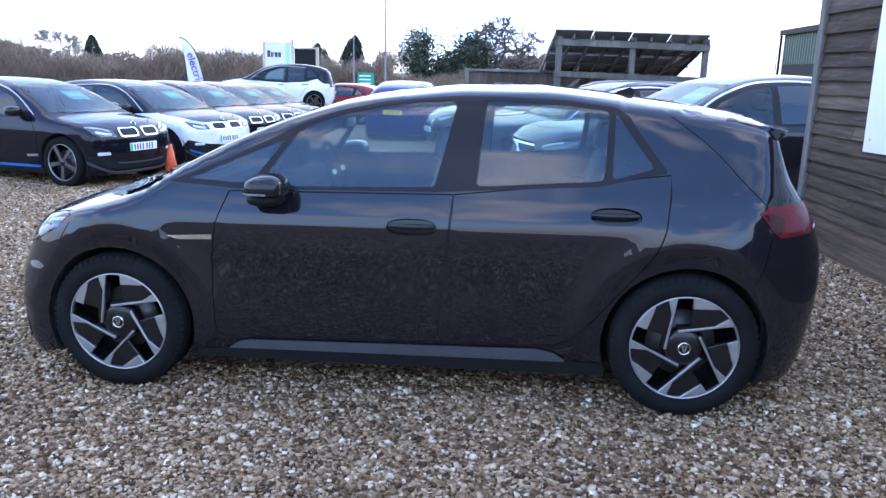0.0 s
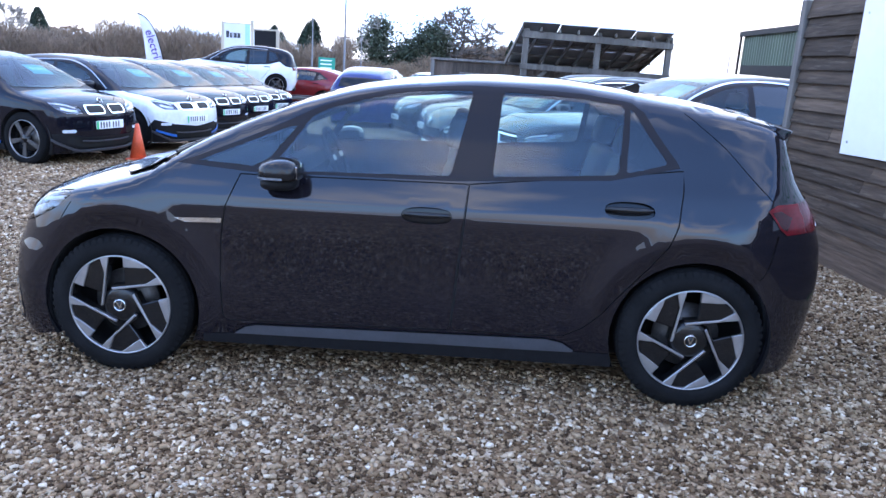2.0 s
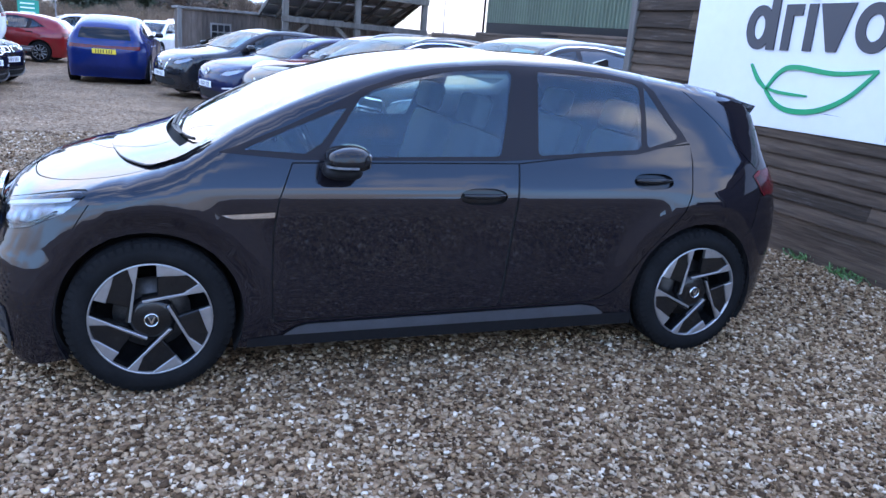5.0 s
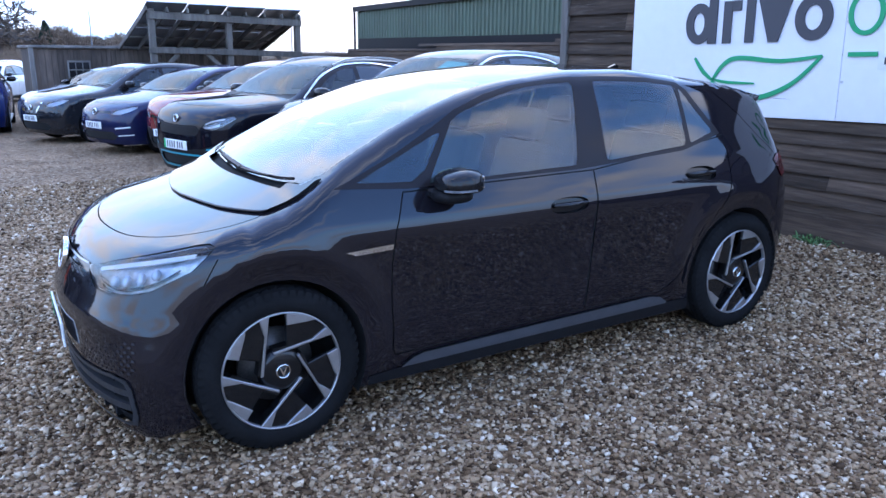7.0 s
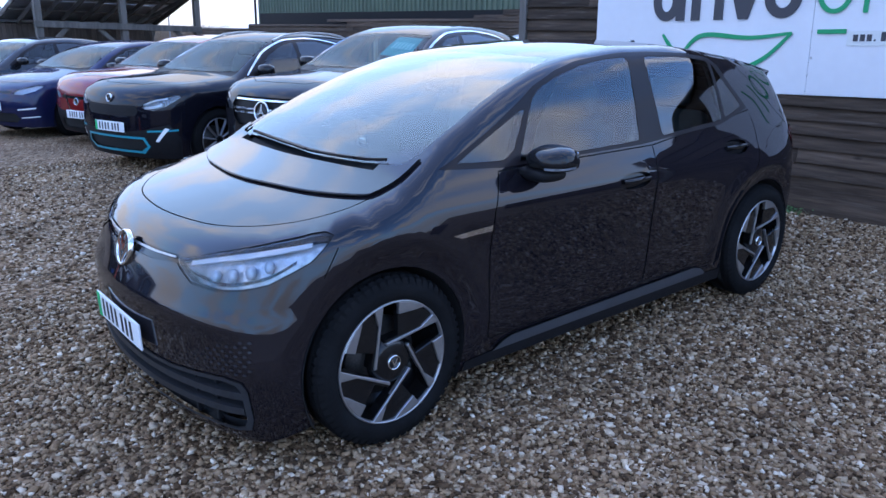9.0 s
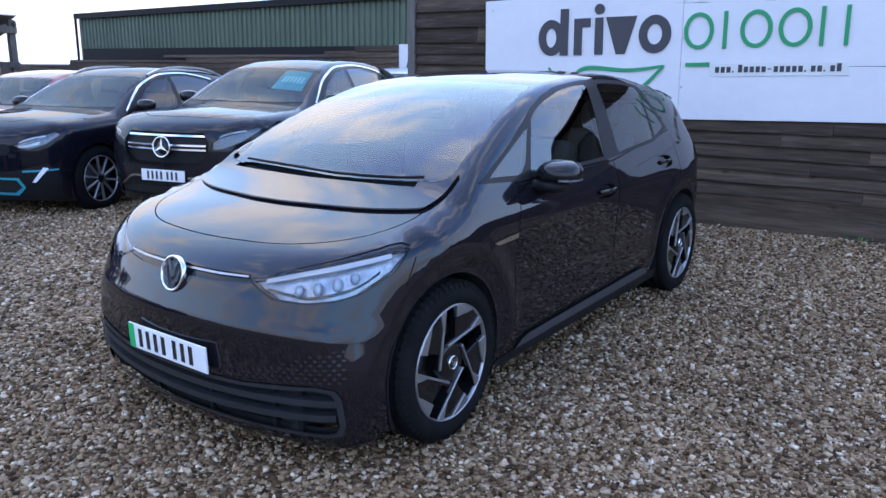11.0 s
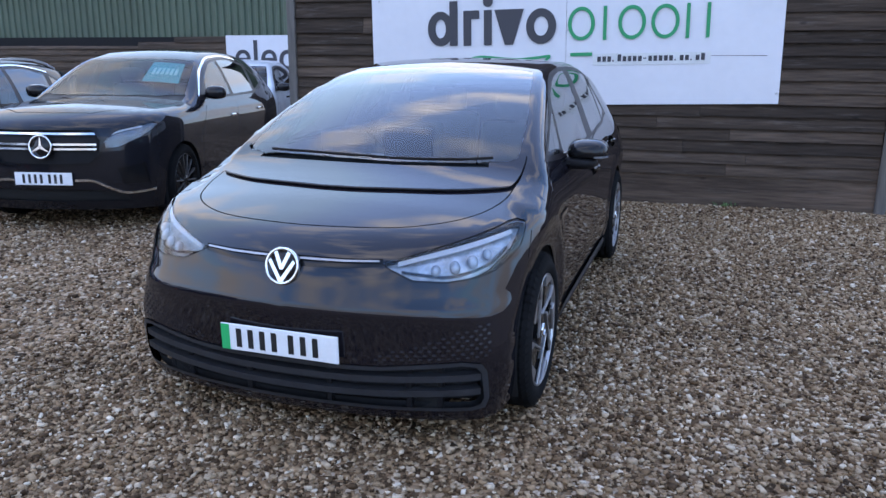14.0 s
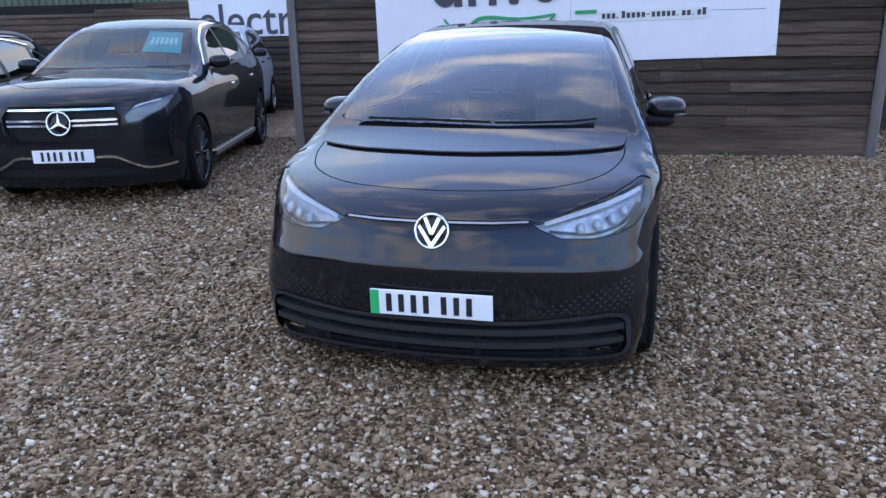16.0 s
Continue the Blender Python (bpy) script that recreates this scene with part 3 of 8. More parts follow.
class Shell:
    """A car body as the smooth meeting of its side, top, front and rear surfaces. Nose towards -x, ground at z = 0."""

    def __init__(s, top, width, section, nose, tail, crown=0.07, nose_bow=(0.27, 0.75, 10), tail_bow=(0.10, 0.8, 8), taper=((-3, 0), (3, 0)), belt=1.03, k=(0.10, 0.09), ends=(-1.0, 1.0), extra=None, square=0.0):
        s.top_f, s.w_f, s.sec_f, s.nose_f, s.tail_f, s.taper_f = curve(top), curve(width), curve(section), curve(nose), curve(tail), curve(taper)
        s.crown, s.nb, s.tb, s.belt, s.k, s.ends, s.extra, s.square = crown, nose_bow, tail_bow, belt, k, ends, extra, square

    def F(s, x, y, z):
        y = np.abs(y)
        half = s.w_f(x) - s.sec_f(z) - s.taper_f(x) * np.clip((z - s.belt) / 0.4, 0, 1.3)
        if s.extra:
            half = half + s.extra(x, z)
        side = y - half
        top = (z - s.top_f(x) + s.crown * y * y) * 0.85
        low = np.clip((0.62 - z) / 0.20, 0, 1)
        front = s.nose_f(z) + s.nb[0] * (1 - 0.4 * s.square * low) * y ** 2 + s.nb[1] * (1 - s.square * low * low * (3 - 2 * low)) * y ** s.nb[2] - x
        rear = x - (s.tail_f(z) - s.tb[0] * y ** 2 - s.tb[1] * y ** s.tb[2])
        return smax(smax(smax(side, front, 0.06), rear, 0.06), top, s.k[0])

    def normal(s, p):
        e = 2e-3
        g = np.stack([s.F(p[:, 0] + e, p[:, 1], p[:, 2]) - s.F(p[:, 0] - e, p[:, 1], p[:, 2]),
                      s.F(p[:, 0], p[:, 1] + e, p[:, 2]) - s.F(p[:, 0], p[:, 1] - e, p[:, 2]),
                      s.F(p[:, 0], p[:, 1], p[:, 2] + e) - s.F(p[:, 0], p[:, 1], p[:, 2] - e)], 1)
        return g / np.maximum(np.linalg.norm(g, axis=1, keepdims=True), 1e-9)

    def a_of(s, x, y):
        """Distance round the car's outline: x along the flank, an angle round nose and tail."""
        x, y = np.asarray(x, float), np.abs(np.asarray(y, float))
        lo, hi = s.ends
        return np.where(x < lo, lo - np.arctan2(lo - x, y) * 0.9, np.where(x > hi, hi + np.arctan2(x - hi, y) * 0.9, x))

    def wrap(s, a, z):
        """The place on the -y flank, nose or tail at outline distance a and height z."""
        a, z = np.asarray(a, float), np.asarray(z, float)
        lo, hi = s.ends
        ox = np.clip(a, lo, hi)
        ang = np.where(a < lo, (a - lo) / 0.9, np.where(a > hi, (a - hi) / 0.9, 0))
        dx, dy = np.sin(ang), -np.cos(ang)
        r0, r1 = np.zeros_like(a), np.full_like(a, 2.2)
        for _ in range(30):
            r = (r0 + r1) / 2
            inside = s.F(ox + r * dx, r * dy, z) < 0
            r0, r1 = np.where(inside, r, r0), np.where(inside, r1, r)
        return np.stack([ox + r0 * dx, r0 * dy, z], 1)

    def lid(s, x, y):
        """The place on the upper surface over (x, y)."""
        x, y = np.asarray(x, float), np.asarray(y, float)
        z0, z1 = np.full_like(x, 0.3), np.full_like(x, 2.3)
        for _ in range(30):
            z = (z0 + z1) / 2
            inside = s.F(x, y, z) < 0
            z0, z1 = np.where(inside, z, z0), np.where(inside, z1, z)
        return np.stack([x, y, z0], 1)


def inside_poly(px, py, poly):
    poly = np.asarray(poly, float)
    x0, y0 = poly[:, 0], poly[:, 1]
    x1, y1 = np.roll(x0, -1), np.roll(y0, -1)
    res = np.zeros(len(px), bool)
    for a, b, c, d in zip(x0, y0, x1, y1):
        if b == d:
            continue
        res ^= ((b > py) != (d > py)) & (px < (c - a) * (py - b) / (d - b) + a)
    return res


def dense(poly, step, closed=True):
    """The outline with points no further apart than step."""
    poly = [np.asarray(p, float) for p in poly]
    out = []
    n = len(poly)
    for i in range(n if closed else n - 1):
        a, b = poly[i], poly[(i + 1) % n]
        k = max(1, int(math.ceil(np.linalg.norm((b - a)[:2]) / step)))
        out += [a + (b - a) * j / k for j in range(k)]
    if not closed:
        out.append(poly[-1])
    return out


def band(line, w):
    """A closed strip of width w along a polyline."""
    line = [np.asarray(p, float) for p in line]
    l, r = [], []
    for i, p in enumerate(line):
        d = line[min(i + 1, len(line) - 1)] - line[max(i - 1, 0)]
        d = d / max(np.linalg.norm(d), 1e-9)
        n = np.array([-d[1], d[0]]) * w / 2
        l.append(p + n)
        r.append(p - n)
    return l + r[::-1]


def smooth_line(pts, n=6, closed=False):
    """A Catmull-Rom line through points of any dimension."""
    p = [np.asarray(q, float) for q in pts]
    m = len(p)
    out = []
    for i in range(m if closed else m - 1):
        a, b, c, d = (p[(i - 1) % m], p[i], p[(i + 1) % m], p[(i + 2) % m]) if closed else (p[max(i - 1, 0)], p[i], p[i + 1], p[min(i + 2, m - 1)])
        for j in range(n):
            t = j / n
            out.append(0.5 * ((2 * b) + (c - a) * t + (2 * a - 5 * b + 4 * c - d) * t * t + (3 * b - a - 3 * c + d) * t ** 3))
    if not closed:
        out.append(p[-1])
    return out


from mathutils.geometry import delaunay_2d_cdt


def triangulate(outline, regions, step):
    """Triangles of a flat outline, cut along the outlines of the regions. regions: (key, polygon), the first that holds a triangle owns it."""
    pts, edges = [], []

    def add(poly):
        i0 = len(pts)
        pts.extend((float(p[0]), float(p[1])) for p in poly)
        n = len(poly)
        edges.extend((i0 + i, i0 + (i + 1) % n) for i in range(n))
    add(outline)
    for _, poly in regions:
        add(dense(poly, step))
    fixed = np.array(pts)
    o = np.asarray(outline)
    x0, y0 = o.min(0)[:2]
    x1, y1 = o.max(0)[:2]
    gxx, gyy = np.meshgrid(np.arange(x0 + step / 2, x1, step), np.arange(y0 + step / 2, y1, step), indexing="ij")
    gxx[:, ::2] += step * 0.4
    gp = np.stack([gxx.ravel(), gyy.ravel()], 1)
    gp = gp[inside_poly(gp[:, 0], gp[:, 1], o)]
    keep = np.ones(len(gp), bool)
    for i in range(0, len(gp), 400):
        d = ((gp[i:i + 400, None, :] - fixed[None, :, :]) ** 2).sum(2).min(1)
        keep[i:i + 400] = d > (step * 0.42) ** 2
    pts.extend(map(tuple, gp[keep]))
    v, _, f, _, _, _ = delaunay_2d_cdt([Vector(p) for p in pts], edges, [], 0, 1e-5)
    v = np.array([tuple(p) for p in v])
    f = np.array([tuple(t) for t in f if len(t) == 3])
    c = v[f].mean(1)
    key = np.full(len(f), -2)
    inn = inside_poly(c[:, 0], c[:, 1], o)
    key[inn] = -1
    for i, (_, poly) in enumerate(regions):
        m = (key == -1) & inside_poly(c[:, 0], c[:, 1], poly)
        key[m] = i
    return v, f, key


def emit(name, P, N, tris, mat, parent, label="", offset=0.0, mirror=False):
    """A piece of the skin as one mesh, with the skin's own normals."""
    used, inv = np.unique(tris, return_inverse=True)
    tris = inv.reshape(-1, 3)
    p, n = P[used] + N[used] * offset, N[used].copy()
    if mirror:
        p, n = p * (1, -1, 1), n * (1, -1, 1)
    fn = np.cross(p[tris[:, 1]] - p[tris[:, 0]], p[tris[:, 2]] - p[tris[:, 0]])
    bad = (fn * n[tris].mean(1)).sum(1) < 0
    tris[bad] = tris[bad][:, ::-1]
    return mesh_ob(name, p.tolist(), tris.tolist(), mat, parent, label, normals=n)


def skin(sh, root, seam, side_regions, top_regions, mats, bottom=0.2, arches=(), step=0.05, chin=None, liner=True, sides=(1, -1)):
    """Builds the body of a car from its Shell: flanks, nose and tail up to the seam, the upper surface within it.
    seam: plan points (x, y) from nose centre to tail centre. Regions: (part name, material, polygon, offset, label); the rest is paint."""
    sm = np.array(smooth_line(seam, 5))
    pl = sh.lid(sm[:, 0], -np.abs(sm[:, 1]))
    a, z = sh.a_of(pl[:, 0], pl[:, 1]), pl[:, 2]
    upper = list(zip(a, z))
    a0, a1 = a[0], a[-1]
    low = [(a1, bottom)]
    for hx, r in sorted(arches, reverse=True):
        ang = np.linspace(0, math.pi, 21)
        zc = 0.345
        aa = math.asin(min(1, max(-1, (bottom - zc) / r)))
        ang = np.linspace(aa, math.pi - aa, 23)
        xs, zs = hx + r * np.cos(ang), zc + r * np.sin(ang)
        low += list(zip(sh.a_of(xs, np.full_like(xs, 0.87)), zs))
    if chin:
        low.append((float(sh.a_of(chin[0], 0.80)), chin[1]))
    low.append((a0, chin[1] if chin else bottom))
    seam_a = dense(upper, step, False)
    out = dense(seam_a + dense(low, step, False), step)
    v, f, key = triangulate(out, [(i, r[2]) for i, r in enumerate(side_regions)], step)
    P = sh.wrap(v[:, 0], v[:, 1])
    N = sh.normal(P)
    made = []
    for sgn in sides:
        for i in sorted(set(key[key > -2])):
            nm, mt, _, off, lb, *more = side_regions[i] if i >= 0 else ("body_shell", mats["paint"], None, 0, "")
            ob = emit(nm, P, N, f[key == i], mt, root, lb, off, sgn < 0)
            made.append(ob)
            for n2, m2, o2 in more:
                emit(n2, P, N, f[key == i], m2, ob, "", o2, sgn < 0)
    if liner:
        solid = np.isin(key, [i for i in range(-1, len(side_regions)) if i == -1 or not (side_regions[i][1].name.endswith("glass") or side_regions[i][3] < -0.01)])
        for sgn in sides:
            emit("inner_trim", P, -N, f[solid], M_CABIN, root, "", 0.03, sgn < 0)
    sp = sh.wrap([q[0] for q in seam_a], [q[1] for q in seam_a])
    op = [(q[0], q[1]) for q in sp] + [(q[0], -q[1]) for q in sp[::-1]]
    op = [op[i] for i in range(len(op)) if np.hypot(op[i][0] - op[i - 1][0], op[i][1] - op[i - 1][1]) > 1e-4]
    v, f, key = triangulate(op, [(i, r[2]) for i, r in enumerate(top_regions)], step)
    P = sh.lid(v[:, 0], v[:, 1])
    d = ((P[:, None, :2] - np.concatenate([sp, sp * (1, -1, 1)])[None, :, :2]) ** 2).sum(2)
    j = d.argmin(1)
    hit = d[np.arange(len(P)), j] < 1e-6
    P[hit] = np.concatenate([sp, sp * (1, -1, 1)])[j[hit]]
    N = sh.normal(P)
    for i in sorted(set(key[key > -2])):
        nm, mt, _, off, lb = top_regions[i] if i >= 0 else ("roof", mats["paint"], None, 0, "")
        emit(nm, P, N, f[key == i], mt, root, lb, off)
    if liner:
        solid = np.isin(key, [i for i in range(-1, len(top_regions)) if i == -1 or not top_regions[i][1].name.endswith("glass")])
        emit("roof_lining", P, -N, f[solid], M_CABIN, root, "", 0.03)


# ---- the grey hatchback ----
ID_TOP = ((-2.2, 0.62), (-2.08, 0.765), (-1.95, 0.845), (-1.71, 0.925), (-1.50, 0.975), (-1.367, 1.012), (-1.25, 1.055), (-1.15, 1.115), (-1.03, 1.182), (-0.70, 1.330), (-0.51, 1.398), (-0.264, 1.463), (0.04, 1.507),
          (0.37, 1.530), (0.665, 1.530), (0.957, 1.507), (1.19, 1.478), (1.50, 1.438), (1.92, 1.352), (2.2, 1.28))
ID_WIDTH = ((-2.3, 0.725), (-1.9, 0.857), (-1.65, 0.892), (-1.385, 0.905), (-0.9, 0.898), (0, 0.895), (0.9, 0.897), (1.385, 0.905), (1.7, 0.89), (1.95, 0.83), (2.2, 0.74))
ID_SEC = ((0.1, 0.07), (0.2, 0.045), (0.32, 0.018), (0.45, 0.008), (0.62, 0.006), (0.78, 0.002), (0.86, 0.0), (0.895, 0.004), (0.96, 0.028), (1.03, 0.060), (1.10, 0.092), (1.25, 0.155), (1.40, 0.228), (1.5, 0.285), (1.6, 0.36))
ID_NOSE = ((0.1, -2.02), (0.16, -2.07), (0.25, -2.10), (0.38, -2.106), (0.52, -2.118), (0.572, -2.124), (0.594, -2.119), (0.635, -2.102), (0.705, -2.072), (0.78, -2.035), (0.9, -1.93), (1.1, -1.6))
ID_TAIL = ((0.1, 1.98), (0.2, 2.04), (0.36, 2.08), (0.60, 2.11), (0.75, 2.10), (0.9, 2.055), (1.0, 2.0), (1.1, 1.93), (1.2, 1.885), (1.3, 1.85), (1.45, 1.80))
ID_TAPER = ((-1.6, 0.03), (-1.0, 0.01), (-0.3, 0.0), (0.8, 0.0), (1.4, 0.045), (2.0, 0.11))
def bumper_flare(x, z):
    """The bumper's lower corners stand out in front of the wheels."""
    t, u = np.clip((-1.50 - x) / 0.25, 0, 1), np.clip((0.54 - z) / 0.34, 0, 1)
    flare = 0.014 * t * t * (3 - 2 * t) * u * u * (3 - 2 * u)
    # the arches swell and then turn in under a soft shoulder
    for ax in (-1.385, 1.385):
        d = np.hypot(x - ax, z - 0.345)
        flare = flare + (0.013 * np.exp(-((d - 0.49) / 0.055) ** 2) - 0.012 * (1 - sstep(0.385, 0.48, d))) * sstep(0.22, 0.40, z) * sstep(-1.98, -1.72, x)
    return flare


ID = Shell(ID_TOP, ID_WIDTH, ID_SEC, ID_NOSE, ID_TAIL, crown=0.075, taper=ID_TAPER, k=(0.06, 0.06), extra=bumper_flare, square=0.5, nose_bow=(0.25, 0.62, 10))
ID_SEAM = ((-1.99, 0.0), (-1.975, 0.2), (-1.945, 0.40), (-1.86, 0.60), (-1.72, 0.72), (-1.40, 0.755), (-1.10, 0.765), (-0.90, 0.735), (-0.484, 0.665), (-0.2, 0.635), (0.2, 0.615), (0.7, 0.60), (1.2, 0.565), (1.55, 0.52), (1.69, 0.44), (1.76, 0.30), (1.78, 0.0))

CAR_M = Matrix.Translation((-0.1582, 4.3196, 0.015)) @ Matrix.Rotation(radians(-4.368), 4, "Z") @ Matrix.Rotation(radians(-0.62), 4, "Y")
car = thing("grey_hatchback", "dark grey metallic electric hatchback with black trim, parked on the gravel", "car", CAR_M)
AC = -1.0 - 0.9 * math.pi / 2        # outline distance of the nose's middle


def sd(*pts):
    """Flank points given as (x, z)."""
    return [(float(ID.a_of(x, 0.87)), z) for x, z in pts]


GAPW = 0.006
door_f = sd((-0.795, 1.02), (-0.855, 0.87), (-0.878, 0.72), (-0.884, 0.52), (-0.878, 0.33), (-0.86, 0.30), (0.22, 0.318), (0.232, 0.345), (0.258, 0.70), (0.283, 1.03))
door_r = sd((0.289, 1.03), (0.264, 0.70), (0.238, 0.345), (0.25, 0.318), (0.78, 0.325), (0.86, 0.37), (0.96, 0.46), (1.057, 0.577), (1.15, 0.69), (1.215, 0.80), (1.255, 0.90), (1.275, 0.98), (1.30, 1.06), (1.315, 1.14))
lamp = [(-2.078, 0.765), (-1.99, 0.789), (-1.905, 0.815), (-1.73, 0.860), (-1.63, 0.883), (-1.59, 0.888), (-1.565, 0.878), (-1.58, 0.855), (-1.62, 0.805), (-1.735, 0.735), (-1.80, 0.716), (-1.885, 0.704), (-1.985, 0.709), (-2.05, 0.745)]
lamp_rim = [(a + (a + 1.85) * 0.035, z + (z - 0.79) * 0.09) for a, z in lamp]
intake = [(AC, 0.355), (-2.2, 0.352), (-2.085, 0.357), (-1.95, 0.375), (-1.855, 0.388), (-1.815, 0.378), (-1.80, 0.355), (-1.79, 0.25), (-1.80, 0.222), (-1.825, 0.212), (-2.085, 0.206), (AC, 0.208)]
glass_q = sd((-1.00, 1.072), (-0.74, 1.058), (-0.665, 1.10), (-0.545, 1.252), (-0.58, 1.247))
glass_f = sd((-0.655, 1.045), (-0.60, 1.045), (0.185, 1.060), (0.20, 1.075), (0.283, 1.43), (0.27, 1.452), (0.13, 1.448), (-0.06, 1.428), (-0.25, 1.386), (-0.40, 1.340), (-0.475, 1.300), (-0.51, 1.255))
glass_r = sd((0.395, 1.082), (0.41, 1.068), (0.965, 1.106), (0.985, 1.125), (1.008, 1.40), (0.99, 1.42), (0.80, 1.442), (0.60, 1.452), (0.44, 1.455), (0.425, 1.44))
glass_b = sd((1.022, 1.125), (1.04, 1.118), (1.225, 1.163), (1.235, 1.178), (1.07, 1.392), (1.045, 1.405))
surround = sd((-1.11, 1.058), (-0.76, 1.032), (0.20, 1.040), (0.95, 1.082), (1.30, 1.152), (1.285, 1.185), (1.13, 1.395), (1.05, 1.435), (0.80, 1.466), (0.5, 1.478), (0.25, 1.476), (-0.06, 1.452), (-0.27, 1.406), (-0.45, 1.345), (-0.60, 1.27), (-0.80, 1.176), (-1.0, 1.095))
tail_lamp = sd((1.69, 0.985), (1.76, 1.012)) + [(float(ID.a_of(1.93, 0.72)), 1.02), (float(ID.a_of(1.99, 0.55)), 1.02), (float(ID.a_of(2.0, 0.5)), 0.90), (float(ID.a_of(1.95, 0.72)), 0.885)] + sd((1.80, 0.875), (1.755, 0.90))
sill = sd((-0.83, 0.232), (-0.77, 0.272), (-0.72, 0.285), (0.70, 0.308), (0.78, 0.292), (0.84, 0.255), (0.83, 0.245))
skirt = sd((-0.99, 0.16), (-0.985, 0.215), (-0.84, 0.226), (0.86, 0.243), (1.03, 0.24), (1.03, 0.16))
def oval(x, z, rx, rz, n=18, p=0.8):
    return sd(*[(x + rx * math.copysign(abs(math.cos(t)) ** p, math.cos(t)), z + rz * math.copysign(abs(math.sin(t)) ** p, math.sin(t))) for t in [2 * math.pi * i / n for i in range(n)]])


strip = [(AC, 0.760), (-2.2, 0.761), (-2.085, 0.766), (-2.085, 0.772), (-2.2, 0.768), (AC, 0.767)]
strip_gap = [(AC, 0.735), (-2.2, 0.738), (-2.075, 0.752), (-2.075, 0.777), (-2.2, 0.774), (AC, 0.774)]
frame_out = [(AC, 0.372), (-2.2, 0.369), (-2.085, 0.373), (-1.95, 0.392), (-1.855, 0.403), (-1.80, 0.393), (-1.783, 0.36), (-1.774, 0.25), (-1.784, 0.206), (-1.82, 0.196), (-2.085, 0.190), (AC, 0.192)]
bumper_lip = [(AC, 0.17), (AC, 0.215), (-2.1, 0.21), (-1.80, 0.205), (-1.755, 0.185), (-1.75, 0.17)]
badge = sd((-1.09, 0.804), (-1.045, 0.786), (-0.874, 0.790), (-0.872, 0.814))
hatch_glass = [(float(ID.a_of(x, y)), z) for x, y, z in ((1.99, 0.60, 1.05), (1.90, 0.62, 1.26), (1.95, 0.5, 1.30), (1.99, 0.0, 1.30), (2.03, 0.0, 1.05))]
side = [("headlamp", M_LAMP_ID, lamp, -0.045, "clear glass headlamp over a bright reflector", ("lens", M_LENS, 0.001)),
        ("headlamp_rim", M_BLACK, lamp_rim, -0.004, ""),
        ("lower_intake", M_TRIM, intake, -0.05, "black slatted lower grille"),
        ("intake_frame", M_BAR, frame_out, 0.006, "grey plastic grille frame"),
        ("light_strip", M_STRIP, strip, 0.004, "thin bright strip between the lamps"), ("strip_groove", M_BLACK, strip_gap, -0.006, ""),
        ("badge_strip", M_CHROME, badge, 0.005, "chrome wing badge"), ("tailgate_glass", M_BLACK, hatch_glass, 0.002, "dark tailgate glass"),
        ("handle_recess", M_BLACK, oval(0.098, 0.880, 0.120, 0.039), -0.018, ""), ("handle_recess", M_BLACK, oval(1.038, 0.955, 0.116, 0.039), -0.018, ""),
        ("quarter_window", M_GLASS, glass_q, 0, ""), ("front_window", M_GLASS, glass_f, 0, ""), ("rear_window", M_GLASS, glass_r, 0, ""), ("rear_quarter_window", M_GLASS_DARK, glass_b, 0, ""),
        ("window_surround", M_FRAME, surround, 0.001, "black window surround and pillars"),
        ("reverse_lamp", M_LAMP, [(float(ID.a_of(1.965, 0.68)), 0.912), (float(ID.a_of(2.0, 0.56)), 0.912), (float(ID.a_of(2.0, 0.55)), 0.899), (float(ID.a_of(1.96, 0.69)), 0.897)], 0.005, "pale reversing lamp"),
        ("tail_lamp_wedge", M_RED_DARK, sd((1.712, 0.977), (1.77, 0.985), (1.85, 0.955), (1.80, 0.893), (1.762, 0.908)), 0.005, "smoked dark red lamp wedge"),
        ("tail_lamp", M_RED_LENS, tail_lamp, 0.004, "red tail lamp"),
        ("sill_panel", M_SATIN, sill, 0.012, "matt grey sill trim"), ("skirt", M_TRIM, skirt, 0.004, "black side skirt"),
        ("front_door", M_PAINT, door_f, 0, ""), ("rear_door", M_PAINT, door_r, 0, "")]
gaps = []
for d in (door_f, door_r):
    gaps.append(("shut_line", M_GAP, band(d + d[:1], GAPW), -0.006, ""))
for ln in (sd((1.74, 0.87), (1.70, 0.74), (1.66, 0.66)), sd((1.40, 1.40), (1.47, 1.35), (1.60, 1.235), (1.74, 1.02)), sd((-1.60, 0.845), (-1.66, 0.745))):
    gaps.append(("shut_line", M_GAP, band(smooth_line(ln, 4), 0.004), -0.005, ""))
side = side[:-2] + gaps + side[-2:]

ws = [(-1.29, 0.0), (-1.28, -0.2), (-1.25, -0.42), (-1.19, -0.68), (-1.165, -0.71), (-0.9, -0.685), (-0.484, -0.612), (-0.24, -0.565), (-0.20, -0.54), (-0.215, -0.3), (-0.222, 0.0)]
ws = ws + [(x, -y) for x, y in ws[-2:0:-1]]
cowl = [(-1.56, 0.0), (-1.55, -0.16), (-1.49, -0.47), (-1.395, -0.69), (-1.33, -0.74), (-1.13, -0.745), (-1.15, -0.70), (-1.175, -0.68), (-1.235, -0.42), (-1.265, -0.2), (-1.275, 0.0)]
cowl = cowl + [(x, -y) for x, y in cowl[-2:0:-1]]
hood_line = smooth_line([(-1.36, -0.742), (-1.49, -0.730), (-1.664, -0.662), (-1.79, -0.525), (-1.868, -0.33), (-1.902, 0.0), (-1.868, 0.33), (-1.79, 0.525), (-1.664, 0.662), (-1.49, 0.730), (-1.36, 0.742)], 4)
hoodp = [tuple(p) for p in hood_line] + [(x, -y) for x, y in cowl[3::-1]] + cowl[1:4]
